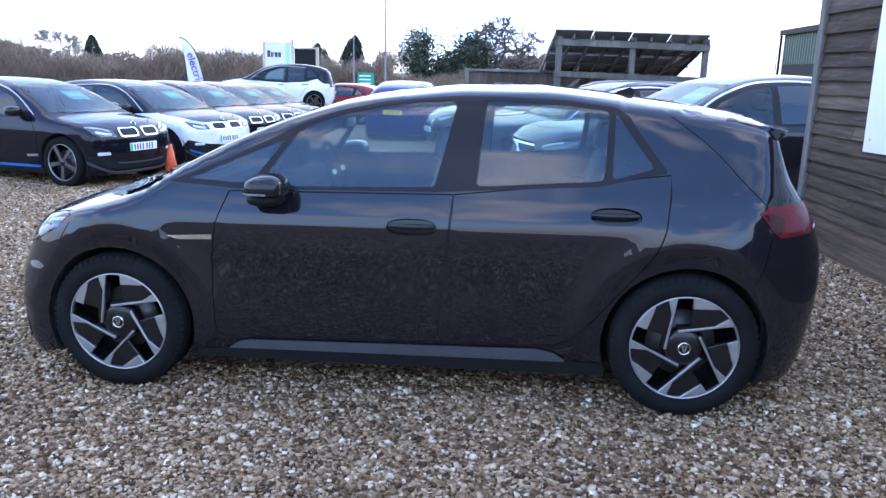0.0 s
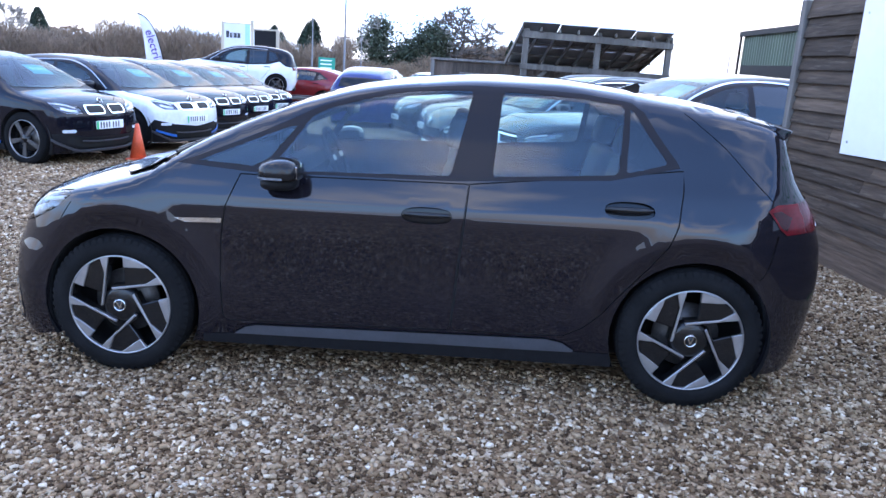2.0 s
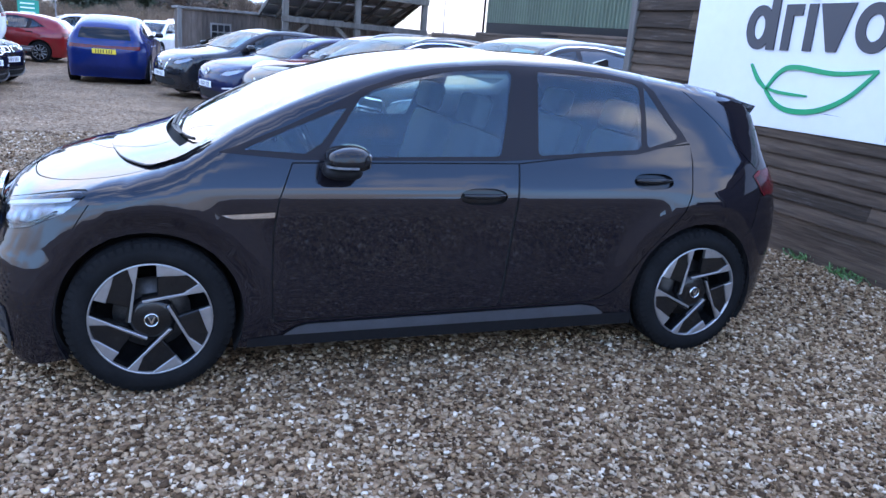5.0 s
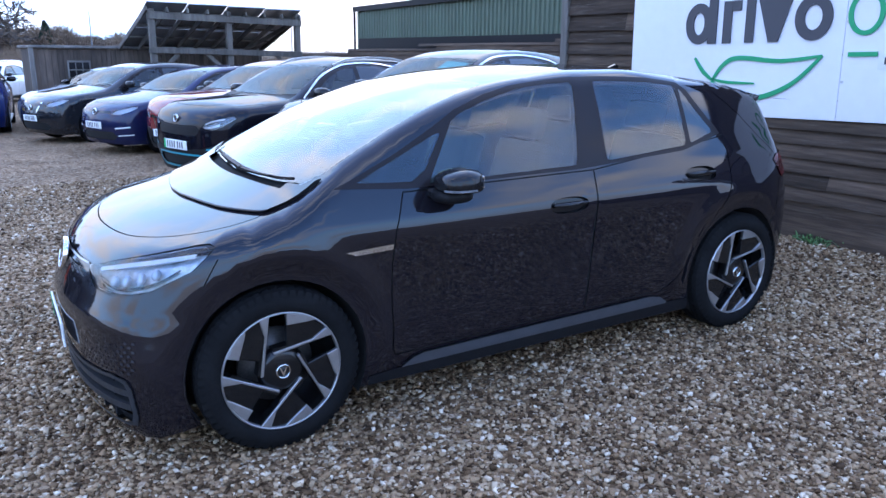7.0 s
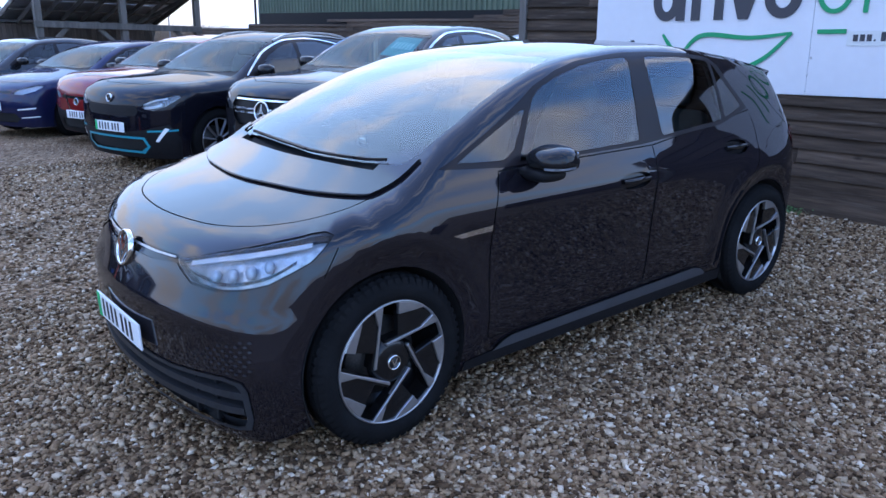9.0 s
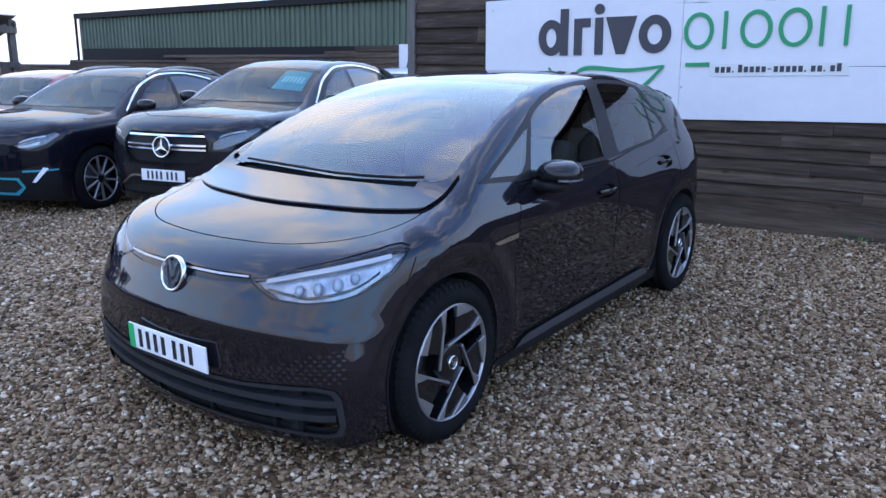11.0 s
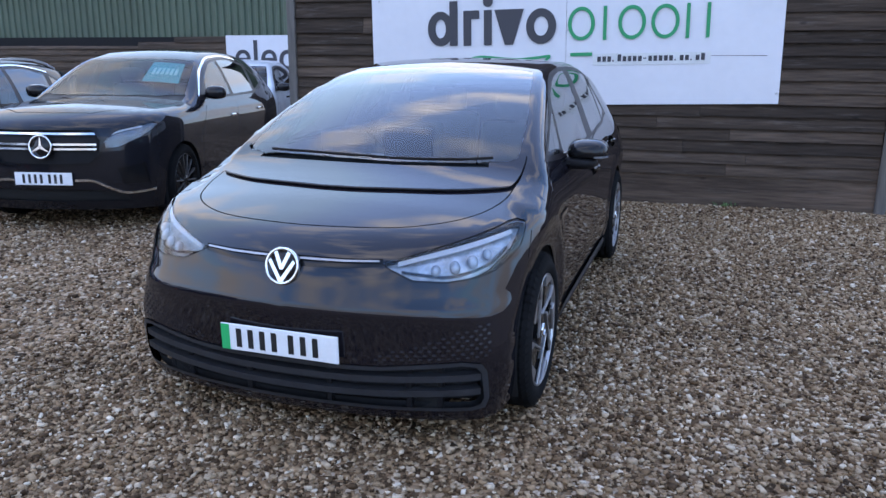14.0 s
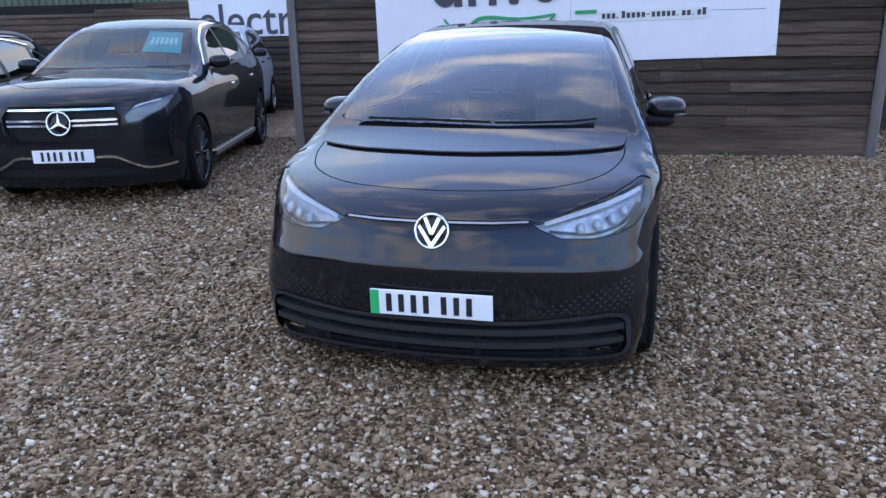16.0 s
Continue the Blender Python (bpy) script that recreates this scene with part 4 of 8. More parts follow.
well = smooth_line([(-1.225, -0.59), (-1.255, -0.42), (-1.28, -0.2), (-1.29, 0.0), (-1.28, 0.2), (-1.255, 0.42), (-1.225, 0.59)], 4)
cowl_front = smooth_line([(-1.35, -0.728), (-1.395, -0.69), (-1.49, -0.47), (-1.55, -0.16), (-1.56, 0.0), (-1.55, 0.16), (-1.49, 0.47), (-1.395, 0.69), (-1.35, 0.728)], 4)
top = [("wiper_well", M_GAP, band(well, 0.05), -0.02, "dark wiper well"), ("windscreen", M_GLASS_CLEAR, ws, 0, "sloping windscreen reflecting the sky"), ("cowl", M_PAINT, smooth_line(cowl, 3, True), 0.014, "raised glossy panel below the windscreen"),
       ("shut_line", M_GAP, band(hood_line, GAPW), -0.005, ""), ("bonnet", M_PAINT, hoodp, 0, "")]
skin(ID, car, ID_SEAM, side, top, {"paint": M_PAINT}, bottom=0.17, chin=(-1.86, 0.138), arches=((-1.385, 0.385), (1.385, 0.385)), step=0.045)



# ---- wheels ----
def turned(pts, deg):
    c, q = math.cos(radians(deg)), math.sin(radians(deg))
    return [(x * c - y * q, x * q + y * c) for x, y in pts]


def plate_mesh(name, pts, depth, mat, R=1.0, lift=0.0, bevel=0.0):
    """An outline in the wheel's plane (x, z) with thickness inwards (+y)."""
    bm = prism_bm([(x * R, z * R) for x, z in pts], depth, bevel)
    bmesh.ops.transform(bm, matrix=Matrix(((1, 0, 0, 0), (0, 0, -1, lift + depth), (0, 1, 0, 0), (0, 0, 0, 1))), verts=bm.verts)
    bmesh.ops.recalc_face_normals(bm, faces=bm.faces)
    me = bpy.data.meshes.new(name)
    bm.to_mesh(me)
    bm.free()
    me.materials.append(mat)
    return me


def lathe_mesh(name, rings, mat, seg=48):
    v, f = lathe(rings, seg)
    me = bpy.data.meshes.new(name)
    me.from_pydata(v, [], f)
    me.update()
    bm = bmesh.new()
    bm.from_mesh(me)
    bmesh.ops.remove_doubles(bm, verts=bm.verts, dist=1e-5)
    bmesh.ops.recalc_face_normals(bm, faces=bm.faces)
    for q in bm.faces:
        q.smooth = True
    bm.to_mesh(me)
    bm.free()
    me.materials.append(mat)
    return me


def tyre_rings(r, rim, w):
    return [(rim - 0.006, 0.035), (rim, 0.012), (rim + 0.008, 0.004), (rim + 0.028, -0.004), (rim + 0.055, -0.003), (r - 0.026, 0.007), (r - 0.012, 0.018), (r - 0.004, 0.030), (r - 0.004, 0.040), (r - 0.010, 0.043), (r - 0.010, 0.050), (r, 0.053),
            (r, w * 0.48), (r - 0.008, w * 0.49), (r - 0.008, w * 0.52), (r, w * 0.53), (r, w - 0.045), (r - 0.02, w - 0.01), (rim, w)]


def tread(r, w, n=60):
    """Shoulder blocks round the tyre, joined."""
    v, f = [], []
    for i in range(n):
        a0, a1 = 2 * math.pi * i / n, 2 * math.pi * (i + 0.66) / n
        b = len(v)
        for a in (a0, a1):
            for rr, y in ((r - 0.030, 0.004), (r - 0.008, 0.014), (r + 0.0015, 0.034), (r + 0.0015, 0.052)):
                v.append((rr * math.cos(a), y - 0.002, rr * math.sin(a)))
        f += [(b + k, b + k + 1, b + 5 + k, b + 4 + k) for k in range(3)]
    return v, f


def wheel_set(r, rim, kind):
    """Meshes of one wheel: (name, mesh, label, parent name)."""
    w = 0.215
    out = [("tyre", lathe_mesh("tyre", tyre_rings(r, rim, w), M_RUBBER, 64), "black tyre")]
    v, f = tread(r, w)
    me = bpy.data.meshes.new("tread")
    me.from_pydata(v, [], f)
    me.materials.append(M_RUBBER)
    out.append(("tread", me, ""))
    R = rim
    out.append(("barrel", lathe_mesh("barrel", [(R * 0.97, 0.02), (R * 0.93, 0.06), (R * 0.90, 0.15), (R * 0.2, 0.15)], M_RIMBLACK), ""))
    out.append(("brake_disc", lathe_mesh("brake_disc", [(0.0, 0.10), (0.16, 0.10), (0.16, 0.122), (0.0, 0.122)], M_STEEL), "rusty steel brake disc"))
    out.append(("rim_lip", lathe_mesh("rim_lip", [(R * 1.012, 0.016), (R * 1.008, 0.005), (R * 0.992, 0.002), (R * 0.980, 0.004), (R * 0.972, 0.022)], M_RIMBLACK if kind in ("dark", "sport") else M_SILVER, 64), "machined rim edge"))
    if kind == "sword":
        line = [(-0.375, -0.03), (-0.328, -0.025), (-0.230, 0.64), (-0.18, 0.965), (-0.26, 0.948), (-0.345, 0.92), (-0.272, 0.64)]
        block = [(0.105, 0.972), (0.105, 0.775), (0.46, 0.775), (0.595, 0.785), (0.48, 0.858), (0.3, 0.93)]
        vane = [(0.105, 0.90), (0.105, 0.345), (0.525, 0.456), (0.778, 0.60), (0.69, 0.69), (0.58, 0.77), (0.40, 0.88)]
        for k in range(5):
            out.append(("spoke", plate_mesh("spoke", turned(line, -72 * k), 0.02, M_SILVER, R, 0.004, 0.002), ""))
            out.append(("spoke_block", plate_mesh("spoke_block", turned(block, -72 * k), 0.02, M_SILVER, R, 0.004, 0.002), ""))
            out.append(("vane", plate_mesh("vane", turned(vane, -72 * k), 0.03, M_RIMBLACK, R, 0.012, 0.004), ""))
            slot_edge = [(-0.36, -0.03), (-0.22, 0.64), (-0.165, 0.96), (-0.21, 0.96), (-0.29, 0.64), (-0.42, -0.02)]
            out.append(("rib", plate_mesh("rib", turned(slot_edge, -72 * k), 0.05, M_RIMBLACK, R, 0.012), ""))
        out.append(("hub", lathe_mesh("hub", [(0.0, 0.010), (0.07, 0.012), (0.085, 0.018), (0.10, 0.05)], M_RIMBLACK), ""))
        out.append(("hub_cap", lathe_mesh("hub_cap", [(0.0, 0.004), (0.026, 0.004), (0.028, 0.008), (0.028, 0.02)], M_BLACK, 24), ""))
        out.append(("emblem_ring", lathe_mesh("emblem_ring", [(0.030, 0.010), (0.030, 0.001), (0.0255, 0.001), (0.0255, 0.006)], M_CHROME, 24), ""))
        chev = [(-0.016, 0.016), (-0.010, 0.016), (0.0, -0.006), (0.010, 0.016), (0.016, 0.016), (0.003, -0.016), (-0.003, -0.016)]
        out.append(("emblem", plate_mesh("emblem", chev, 0.003, M_CHROME, 1.0, 0.002), ""))
    else:
        n = {"five": 5, "multi": 10, "dark": 7, "sport": 14}[kind]
        for k in range(n):
            wd = {"five": 0.15, "sport": 0.034}.get(kind, 0.06)
            sp = [(-wd * 0.55, 0.12), (wd * 0.55, 0.12), (wd * 1.15, 0.96), (-wd * 0.6, 0.965)]
            out.append(("spoke", plate_mesh("spoke", turned(sp, 360 / n * k), 0.025, M_SILVER if kind == "multi" else M_STEEL, R, 0.008, 0.004), ""))
        out.append(("hub", lathe_mesh("hub", [(0.0, 0.005), (0.05, 0.008), (0.065, 0.05)], M_RIMBLACK, 24), ""))
    return out


def wheels(root, meshes, axles, y, r):
    for x in axles:
        for sgn in (-1, 1):
            wh = new("wheel")
            wh.parent = root
            spin = (x * 1.7 + sgn * 0.4) if abs(x) < 50 and meshes[-1][0] == "hub" else 0.0
            wh.matrix_basis = Matrix.Translation((x, sgn * y, r)) @ (Matrix.Rotation(math.pi, 4, "Z") if sgn > 0 else Matrix()) @ Matrix.Rotation(spin, 4, "Y")
            for nm, me, lb in meshes:
                o = new(nm, me)
                o.parent = wh
                if lb:
                    tagged(o, lb)


def arch_liners(root, axles, y, r, inner=0.30, zc=0.345):
    for x in axles:
        for sgn in (-1, 1):
            v, f = [], []
            n = 20
            for i in range(n + 1):
                a = radians(-28) + radians(236) * i / n
                for yy, rr in ((y - 0.012, r), (y - inner, r), (y - inner, 0.05)):
                    v.append((x + rr * math.cos(a), sgn * yy, zc + rr * math.sin(a)))
            for i in range(n):
                for k in range(2):
                    f.append((i * 3 + k, i * 3 + k + 1, i * 3 + k + 4, i * 3 + k + 3))
            mesh_ob("arch_liner", v, f, M_GAP, root)


ID_WHEEL = wheel_set(0.347, 0.25, "sword")
wheels(car, ID_WHEEL, (-1.385, 1.385), 0.906, 0.347)
arch_liners(car, (-1.385, 1.385), 0.885, 0.386)
part("underbody", box_bm(-1.95, 1.95, -0.62, 0.62, 0.15, 0.24, 0.02), M_GAP, car)
part("floor_pan", box_bm(-0.98, 0.98, -0.84, 0.84, 0.17, 0.30, 0.02), M_CABIN, car)
part("intake_back", box_bm(-1.99, -1.80, -0.62, 0.62, 0.165, 0.41, 0.01), M_GAP, car)
for sgn in (-1, 1):
    part("intake_duct", box_bm(-1.83, -1.785, min(sgn * 0.60, sgn * 0.80), max(sgn * 0.60, sgn * 0.80), 0.175, 0.40, 0.006), M_GAP, car)


def on_side(a, z, off, sh=ID, sgn=1):
    p = sh.wrap([a], [z])
    n = sh.normal(p)
    q = (p + n * off)[0]
    return Vector((q[0], q[1] * sgn, q[2])), Vector((n[0][0], n[0][1] * sgn, n[0][2]))


def ribbon(name, sh, line, w, thick, mat, root, off=0.0, label="", sides=(1, -1)):
    """A raised strip that hugs the flank along (a, z) points."""
    line = smooth_line(line, 4)
    obs = []
    for sgn in sides:
        f = []
        la = np.array([q[0] for q in line for _ in range(4)])
        lz = np.array([q[1] + d for q in line for d in (-w / 2, -w / 2, w / 2, w / 2)])
        lt = np.array([t for q in line for t in (off, off + thick, off + thick, off)])
        p = sh.wrap(la, lz)
        v = ((p + sh.normal(p) * lt[:, None]) * (1, sgn, 1)).tolist()
        for i in range(len(line) - 1):
            for k in range(3):
                f.append((i * 4 + k, i * 4 + k + 1, i * 4 + k + 5, i * 4 + k + 4))
        obs.append(mesh_ob(name, v, f, mat, root, label, flat=True))
    return obs


# door handles
for hx, hz in ((0.098, 0.884), (1.038, 0.959)):
    for sgn in (1, -1):
        c, n = on_side(hx, hz, -0.002, ID, sgn)
        bm = bmesh.new()
        for i in range(9):
            t = -1 + 2 * i / 8
            bulge = 0.020 * (1 - t * t * 0.9)
            ring = [bm.verts.new((t * 0.106, -sgn * (bulge + yy), zz * (1 - 0.35 * t * t))) for yy, zz in ((0.0, -0.013), (0.012, -0.009), (0.012, 0.012), (0.0, 0.015), (-0.012, 0.0))]
            if i:
                for k in range(5):
                    bm.faces.new((prev[k], prev[(k + 1) % 5], ring[(k + 1) % 5], ring[k]))
            prev = ring
        bmesh.ops.recalc_face_normals(bm, faces=bm.faces)
        part("door_handle", bm, M_BLACK, car, "gloss black door handle", True, Matrix.Translation(c))

# mirrors
def blob(rx, ry, rz, p=0.75, nu=20, nv=12):
    """A rounded-box blob."""
    bm = bmesh.new()
    bmesh.ops.create_uvsphere(bm, u_segments=nu, v_segments=nv, radius=1)
    for v in bm.verts:
        v.co = Vector([math.copysign(abs(c) ** p, c) * r for c, r in zip(v.co, (rx, ry, rz))])
    return bm


for sgn in (-1, 1):
    mir = new("door_mirror")
    mir.parent = car
    mir.matrix_basis = Matrix.Translation((-0.575, sgn * 0.945, 1.055))
    b = blob(0.100, 0.105, 0.066, 0.72)
    for v in b.verts:
        if v.co.x < 0:
            v.co.z *= 1 + 0.25 * v.co.x / 0.1
        if v.co.z < -0.02:
            v.co.z = -0.02 + (v.co.z + 0.02) * 0.5
    part("mirror_cap", b, M_BLACK, mir, "gloss black mirror cap", True)
    b = blob(0.086, 0.085, 0.034, 0.7)
    part("mirror_base", b, M_TRIM, mir, "", True, Matrix.Translation((-0.015, -sgn * 0.035, -0.055)))
    part("mirror_stalk", beam_bm((-0.055, -sgn * 0.03, -0.06), (-0.075, -sgn * 0.11, -0.045), 0.06, 0.035, 0.008), M_TRIM, mir)
    v, f = [], []
    for i in range(13):
        a = radians(80 + 84 * i / 12)
        x, y = 0.102 * math.copysign(abs(math.cos(a)) ** 0.72, math.cos(a)), sgn * 0.107 * math.sin(a) ** 0.72
        for dz in (-0.024, -0.014):
            v.append((x, y, dz))
    f = [(2 * i, 2 * i + 1, 2 * i + 3, 2 * i + 2) for i in range(12)]
    mesh_ob("indicator", v, f, M_LAMP_DARK, mir, "clear indicator strip")
    part("mirror_glass", box_bm(0.080, 0.088, -0.070, 0.070, -0.020, 0.036, 0.002), M_CHROME, mir)

# grille bars, number plate and emblem
for z in (0.318, 0.258):
    ribbon("grille_bar", ID, [(AC, z - 0.005), (-2.2, z - 0.004), (-2.05, z + 0.002), (-1.9, z + 0.012), (-1.80, z + 0.018)], 0.026, 0.045, M_BAR, car, -0.046)
for y in (0.18, 0.52, 0.66):
    for sgn in (-1, 1):
        a = float(ID.a_of(-2.06, y))
        p, n = on_side(a, 0.27, -0.04, ID, -sgn)
        part("grille_strut", box_bm(-0.012, 0.02, -0.012, 0.012, -0.08, 0.09, 0.003), M_TRIM, car, "", False, Matrix.Translation(p))
for sgn in (1, -1):
    hexv, hexf = [], []
    for r in range(8):
        for c in range(13):
            a, z = -2.10 + c * 0.026 + (r % 2) * 0.013, 0.40 + r * 0.0165 + c * 0.002
            if z > 0.398 + c * 0.0105 + 0.025 or z < 0.398 + c * 0.001:
                continue
            p, n = on_side(a, z, 0.0014, ID, sgn)
            q = n.cross(Vector((0, 0, 1))).normalized()
            u = q.cross(n).normalized()
            b = len(hexv)
            hexv += [tuple(p + q * 0.0085 * math.cos(k * math.pi / 3) + u * 0.0052 * math.sin(k * math.pi / 3)) for k in range(6)]
            hexf.append(tuple(range(b, b + 6)))
    tagged(mesh_ob("hexagon_print", hexv, hexf, M_HEX, car, "fine printed hexagon pattern", flat=True), kind="stuff")


def number_plate(root, m, yellow=False, green=True, groups=((0.055, 4), (0.275, 3)), ww=0.52, hh=0.111):
    """A number plate with plain bars. Faces -x."""
    pl = new("number_plate")
    pl.parent = root
    pl.matrix_basis = m
    tagged(pl, "yellow rear number plate" if yellow else "white number plate")
    part("backing", box_bm(-0.004, 0.006, -ww / 2, ww / 2, -hh / 2, hh / 2, 0.003), M_PLATE_Y if yellow else M_PLATE, pl)
    if green:
        part("green_band", box_bm(-0.0055, -0.004, ww / 2 - 0.04, ww / 2 - 0.002, -hh / 2 + 0.002, hh / 2 - 0.002), M_GREEN, pl)
    y = ww / 2 - 0.062
    for n in (4, 3):
        for k in range(n):
            b = box_bm(-0.0055, -0.004, y - 0.033, y - 0.009, -0.0395, 0.0395, 0.0)
            part("bar", b, M_INK, pl)
            y -= 0.053
        y -= 0.022
    return pl


number_plate(car, Matrix.Translation((-2.128, 0.0, 0.437)) @ Matrix.Rotation(radians(-2), 4, "Y"))


def emblem(root, m, r=0.074, kind="chevron"):
    e = new("emblem")
    e.parent = root
    e.matrix_basis = m
    for nm, me in (("disc", lathe_mesh("disc", [(0, 0.0), (r * 0.96, 0.0), (r * 0.96, 0.012)], M_BLACK, 32)), ("ring", lathe_mesh("ring", [(r * 1.0, 0.012), (r * 1.0, -0.004), (r * 0.97, -0.007), (r * 0.86, -0.006), (r * 0.85, 0.002)], M_CHROME, 40))):
        o = new(nm, me)
        o.parent = e
    if kind == "chevron":
        outs = [[(-0.50, 0.70), (-0.30, 0.78), (0.0, 0.12), (0.30, 0.78), (0.50, 0.70), (0.10, -0.18), (-0.10, -0.18)],
                [(-0.80, 0.22), (-0.66, 0.36), (0.0, -0.62), (0.66, 0.36), (0.80, 0.22), (0.12, -0.84), (-0.12, -0.84)]]
    elif kind == "plain":
        outs = []
    else:
        outs = [turned([(-0.13, 0.0), (0.0, 0.95), (0.13, 0.0)], 120 * k) for k in range(3)]
    for o in outs:
        me = plate_mesh("bar", o, 0.005, M_CHROME, r, -0.005)
        b = new("bar", me)
        b.parent = e
    return e


emblem(car, Matrix.Translation((-2.074, 0.0, 0.735)) @ Matrix.Rotation(radians(-90), 4, "Z") @ Matrix.Rotation(radians(-14), 4, "X"))

# lamp innards
for sgn in (1, -1):
    for a, z, r in ((-1.915, 0.745, 0.020), (-1.855, 0.757, 0.022), (-1.795, 0.775, 0.023), (-1.740, 0.797, 0.020)):
        p, n = on_side(a, z, -0.028, ID, sgn)
        b = blob(r * 0.95, r * 1.2, 0.016, 0.95, 12, 8)
        part("lamp_module", b, M_LAMP, car, "", True, Matrix.Translation(p) @ n.to_track_quat("Z", "Y").to_matrix().to_4x4())
    ribbon("daylight_strip", ID, [(-2.03, 0.768), (-1.905, 0.806), (-1.73, 0.848), (-1.62, 0.868)], 0.016, 0.008, M_WHITE, car, -0.03, "", (sgn,))
    ribbon("lamp_bezel", ID, [(-2.02, 0.738), (-1.95, 0.728), (-1.87, 0.722), (-1.74, 0.757), (-1.66, 0.81)], 0.012, 0.02, M_BLACK, car, -0.042, "", (sgn,))

def on_lid(x, y, off):
    p = ID.lid([x], [y])
    return Vector((p + ID.normal(p) * off)[0])


def tube_bm(pts, r, n=8):
    """A round bead along points, closed at both ends."""
    bm = bmesh.new()
    prev = None
    for i, p in enumerate(pts):
        d = (pts[min(i + 1, len(pts) - 1)] - pts[max(i - 1, 0)]).normalized()
        s = d.cross(Vector((0, 0, 1))).normalized()
        u = s.cross(d)
        ring = [bm.verts.new(p + (s * math.cos(2 * math.pi * k / n) + u * math.sin(2 * math.pi * k / n)) * r) for k in range(n)]
        if prev:
            for k in range(n):
                bm.faces.new((prev[k], prev[(k + 1) % n], ring[(k + 1) % n], ring[k]))
        else:
            bm.faces.new(ring[::-1])
        prev = ring
    bm.faces.new(prev)
    bmesh.ops.recalc_face_normals(bm, faces=bm.faces)
    return bm


# rounded edges of the raised panel below the windscreen
part("cowl_edge", tube_bm([on_lid(x, y, 0.0085) for x, y in cowl_front], 0.005, 10), M_PAINT, car, "", True)
part("cowl_edge", tube_bm([on_lid(x - 0.026, y, 0.009) for x, y in well], 0.005), M_PAINT, car, "", True)

# wipers


for pts in ([(-1.255, -0.10), (-1.24, 0.15), (-1.215, 0.40), (-1.195, 0.55)], [(-1.255, -0.12), (-1.245, -0.28), (-1.215, -0.48), (-1.185, -0.60)]):
    pp = [on_lid(x, y, 0.016) for x, y in smooth_line(pts, 4)]
    wip = part("wiper", strip_bm(pp, 0.012, 0.012), M_TRIM, car, "black wiper")
    part("arm", strip_bm([p + Vector((-0.020 + 0.012 * i / len(pp), 0, 0.004)) for i, p in enumerate(pp[:len(pp) * 2 // 3])], 0.014, 0.010), M_TRIM, wip)

# roof fin and spoiler
fin = [(0, 0), (0.14, 0), (0.135, 0.045), (0.115, 0.052), (0.06, 0.028)]
prof = prism_bm(fin, 0.024, 0.004)
bmesh.ops.transform(prof, matrix=Matrix(((1, 0, 0, 0), (0, 0, 1, -0.012), (0, 1, 0, 0), (0, 0, 0, 1))), verts=prof.verts)
part("roof_fin", prof, M_BLACK, car, "gloss black aerial fin", False, Matrix.Translation((1.06, 0, on_lid(1.13, 0, -0.004).z)) @ Matrix.Rotation(radians(5), 4, "Y"))
v, f = [], []
for i in range(15):
    y = -0.605 + 1.21 * i / 14
    xe = 1.955 - 0.13 * abs(y / 0.6) ** 2.5
    p = on_lid(xe - 0.27, y, 0.003)
    q = Vector((xe, y, float(ID.top_f(xe)) - 0.075 * y * y - 0.008))
    v += [tuple(p), tuple(q), tuple(q + Vector((-0.012, 0, -0.020))), tuple(Vector((xe - 0.10, y * 0.99, q.z - 0.15)))]
for i in range(14):
    for k in range(4):
        f.append((i * 4 + k, i * 4 + (k + 1) % 4, i * 4 + 4 + (k + 1) % 4, i * 4 + 4 + k))
f += [(3, 2, 1, 0), (56, 57, 58, 59)]
mesh_ob("spoiler", v, f, M_PAINT, car, "roof spoiler")

# cabin
def seat(parent, x, y, w=0.46):
    s = new("seat")
    s.parent = parent
    s.matrix_basis = Matrix.Translation((x, y, 0.30))
    part("cushion", box_bm(-0.26, 0.24, -w / 2, w / 2, 0.12, 0.28, 0.05, 3), M_SEAT, s, "", True)
    part("backrest", box_bm(-0.06, 0.08, -w / 2, w / 2, 0.24, 0.86, 0.05, 3), M_SEAT, s, "", True, Matrix.Translation((0.22, 0, 0)) @ Matrix.Rotation(radians(16), 4, "Y"))
    part("headrest", box_bm(-0.05, 0.05, -0.13, 0.13, 0.88, 1.04, 0.04, 3), M_SEAT, s, "", True, Matrix.Translation((0.20, 0, 0)) @ Matrix.Rotation(radians(14), 4, "Y"))
    return s


for sx, sy in ((-0.22, -0.37), (-0.22, 0.37), (0.66, -0.38), (0.66, 0.38)):
    seat(car, sx, sy)
ds = prism_bm([(-1.25, 0.72), (-1.22, 0.99), (-1.0, 1.02), (-0.72, 0.98), (-0.66, 0.92), (-0.74, 0.70)], 1.46, 0.0)
bmesh.ops.transform(ds, matrix=Matrix(((1, 0, 0, 0), (0, 0, 1, -0.73), (0, 1, 0, 0), (0, 0, 0, 1))), verts=ds.verts)
bmesh.ops.recalc_face_normals(ds, faces=ds.faces)
part("dashboard", ds, M_CABIN, car, "dark dashboard")
sw = new("steering_wheel")
sw.parent = car
sw.matrix_basis = Matrix.Translation((-0.56, 0.37, 0.98)) @ Matrix.Rotation(radians(-24), 4, "Y")
v, f = [], []
for i in range(28):
    for j in range(8):
        a, c = 2 * math.pi * i / 28, 2 * math.pi * j / 8
        rr = 0.18 + 0.016 * math.cos(c)
        v.append((0.016 * math.sin(c), rr * math.cos(a), rr * math.sin(a)))
        f.append((i * 8 + j, i * 8 + (j + 1) % 8, ((i + 1) % 28) * 8 + (j + 1) % 8, ((i + 1) % 28) * 8 + j))
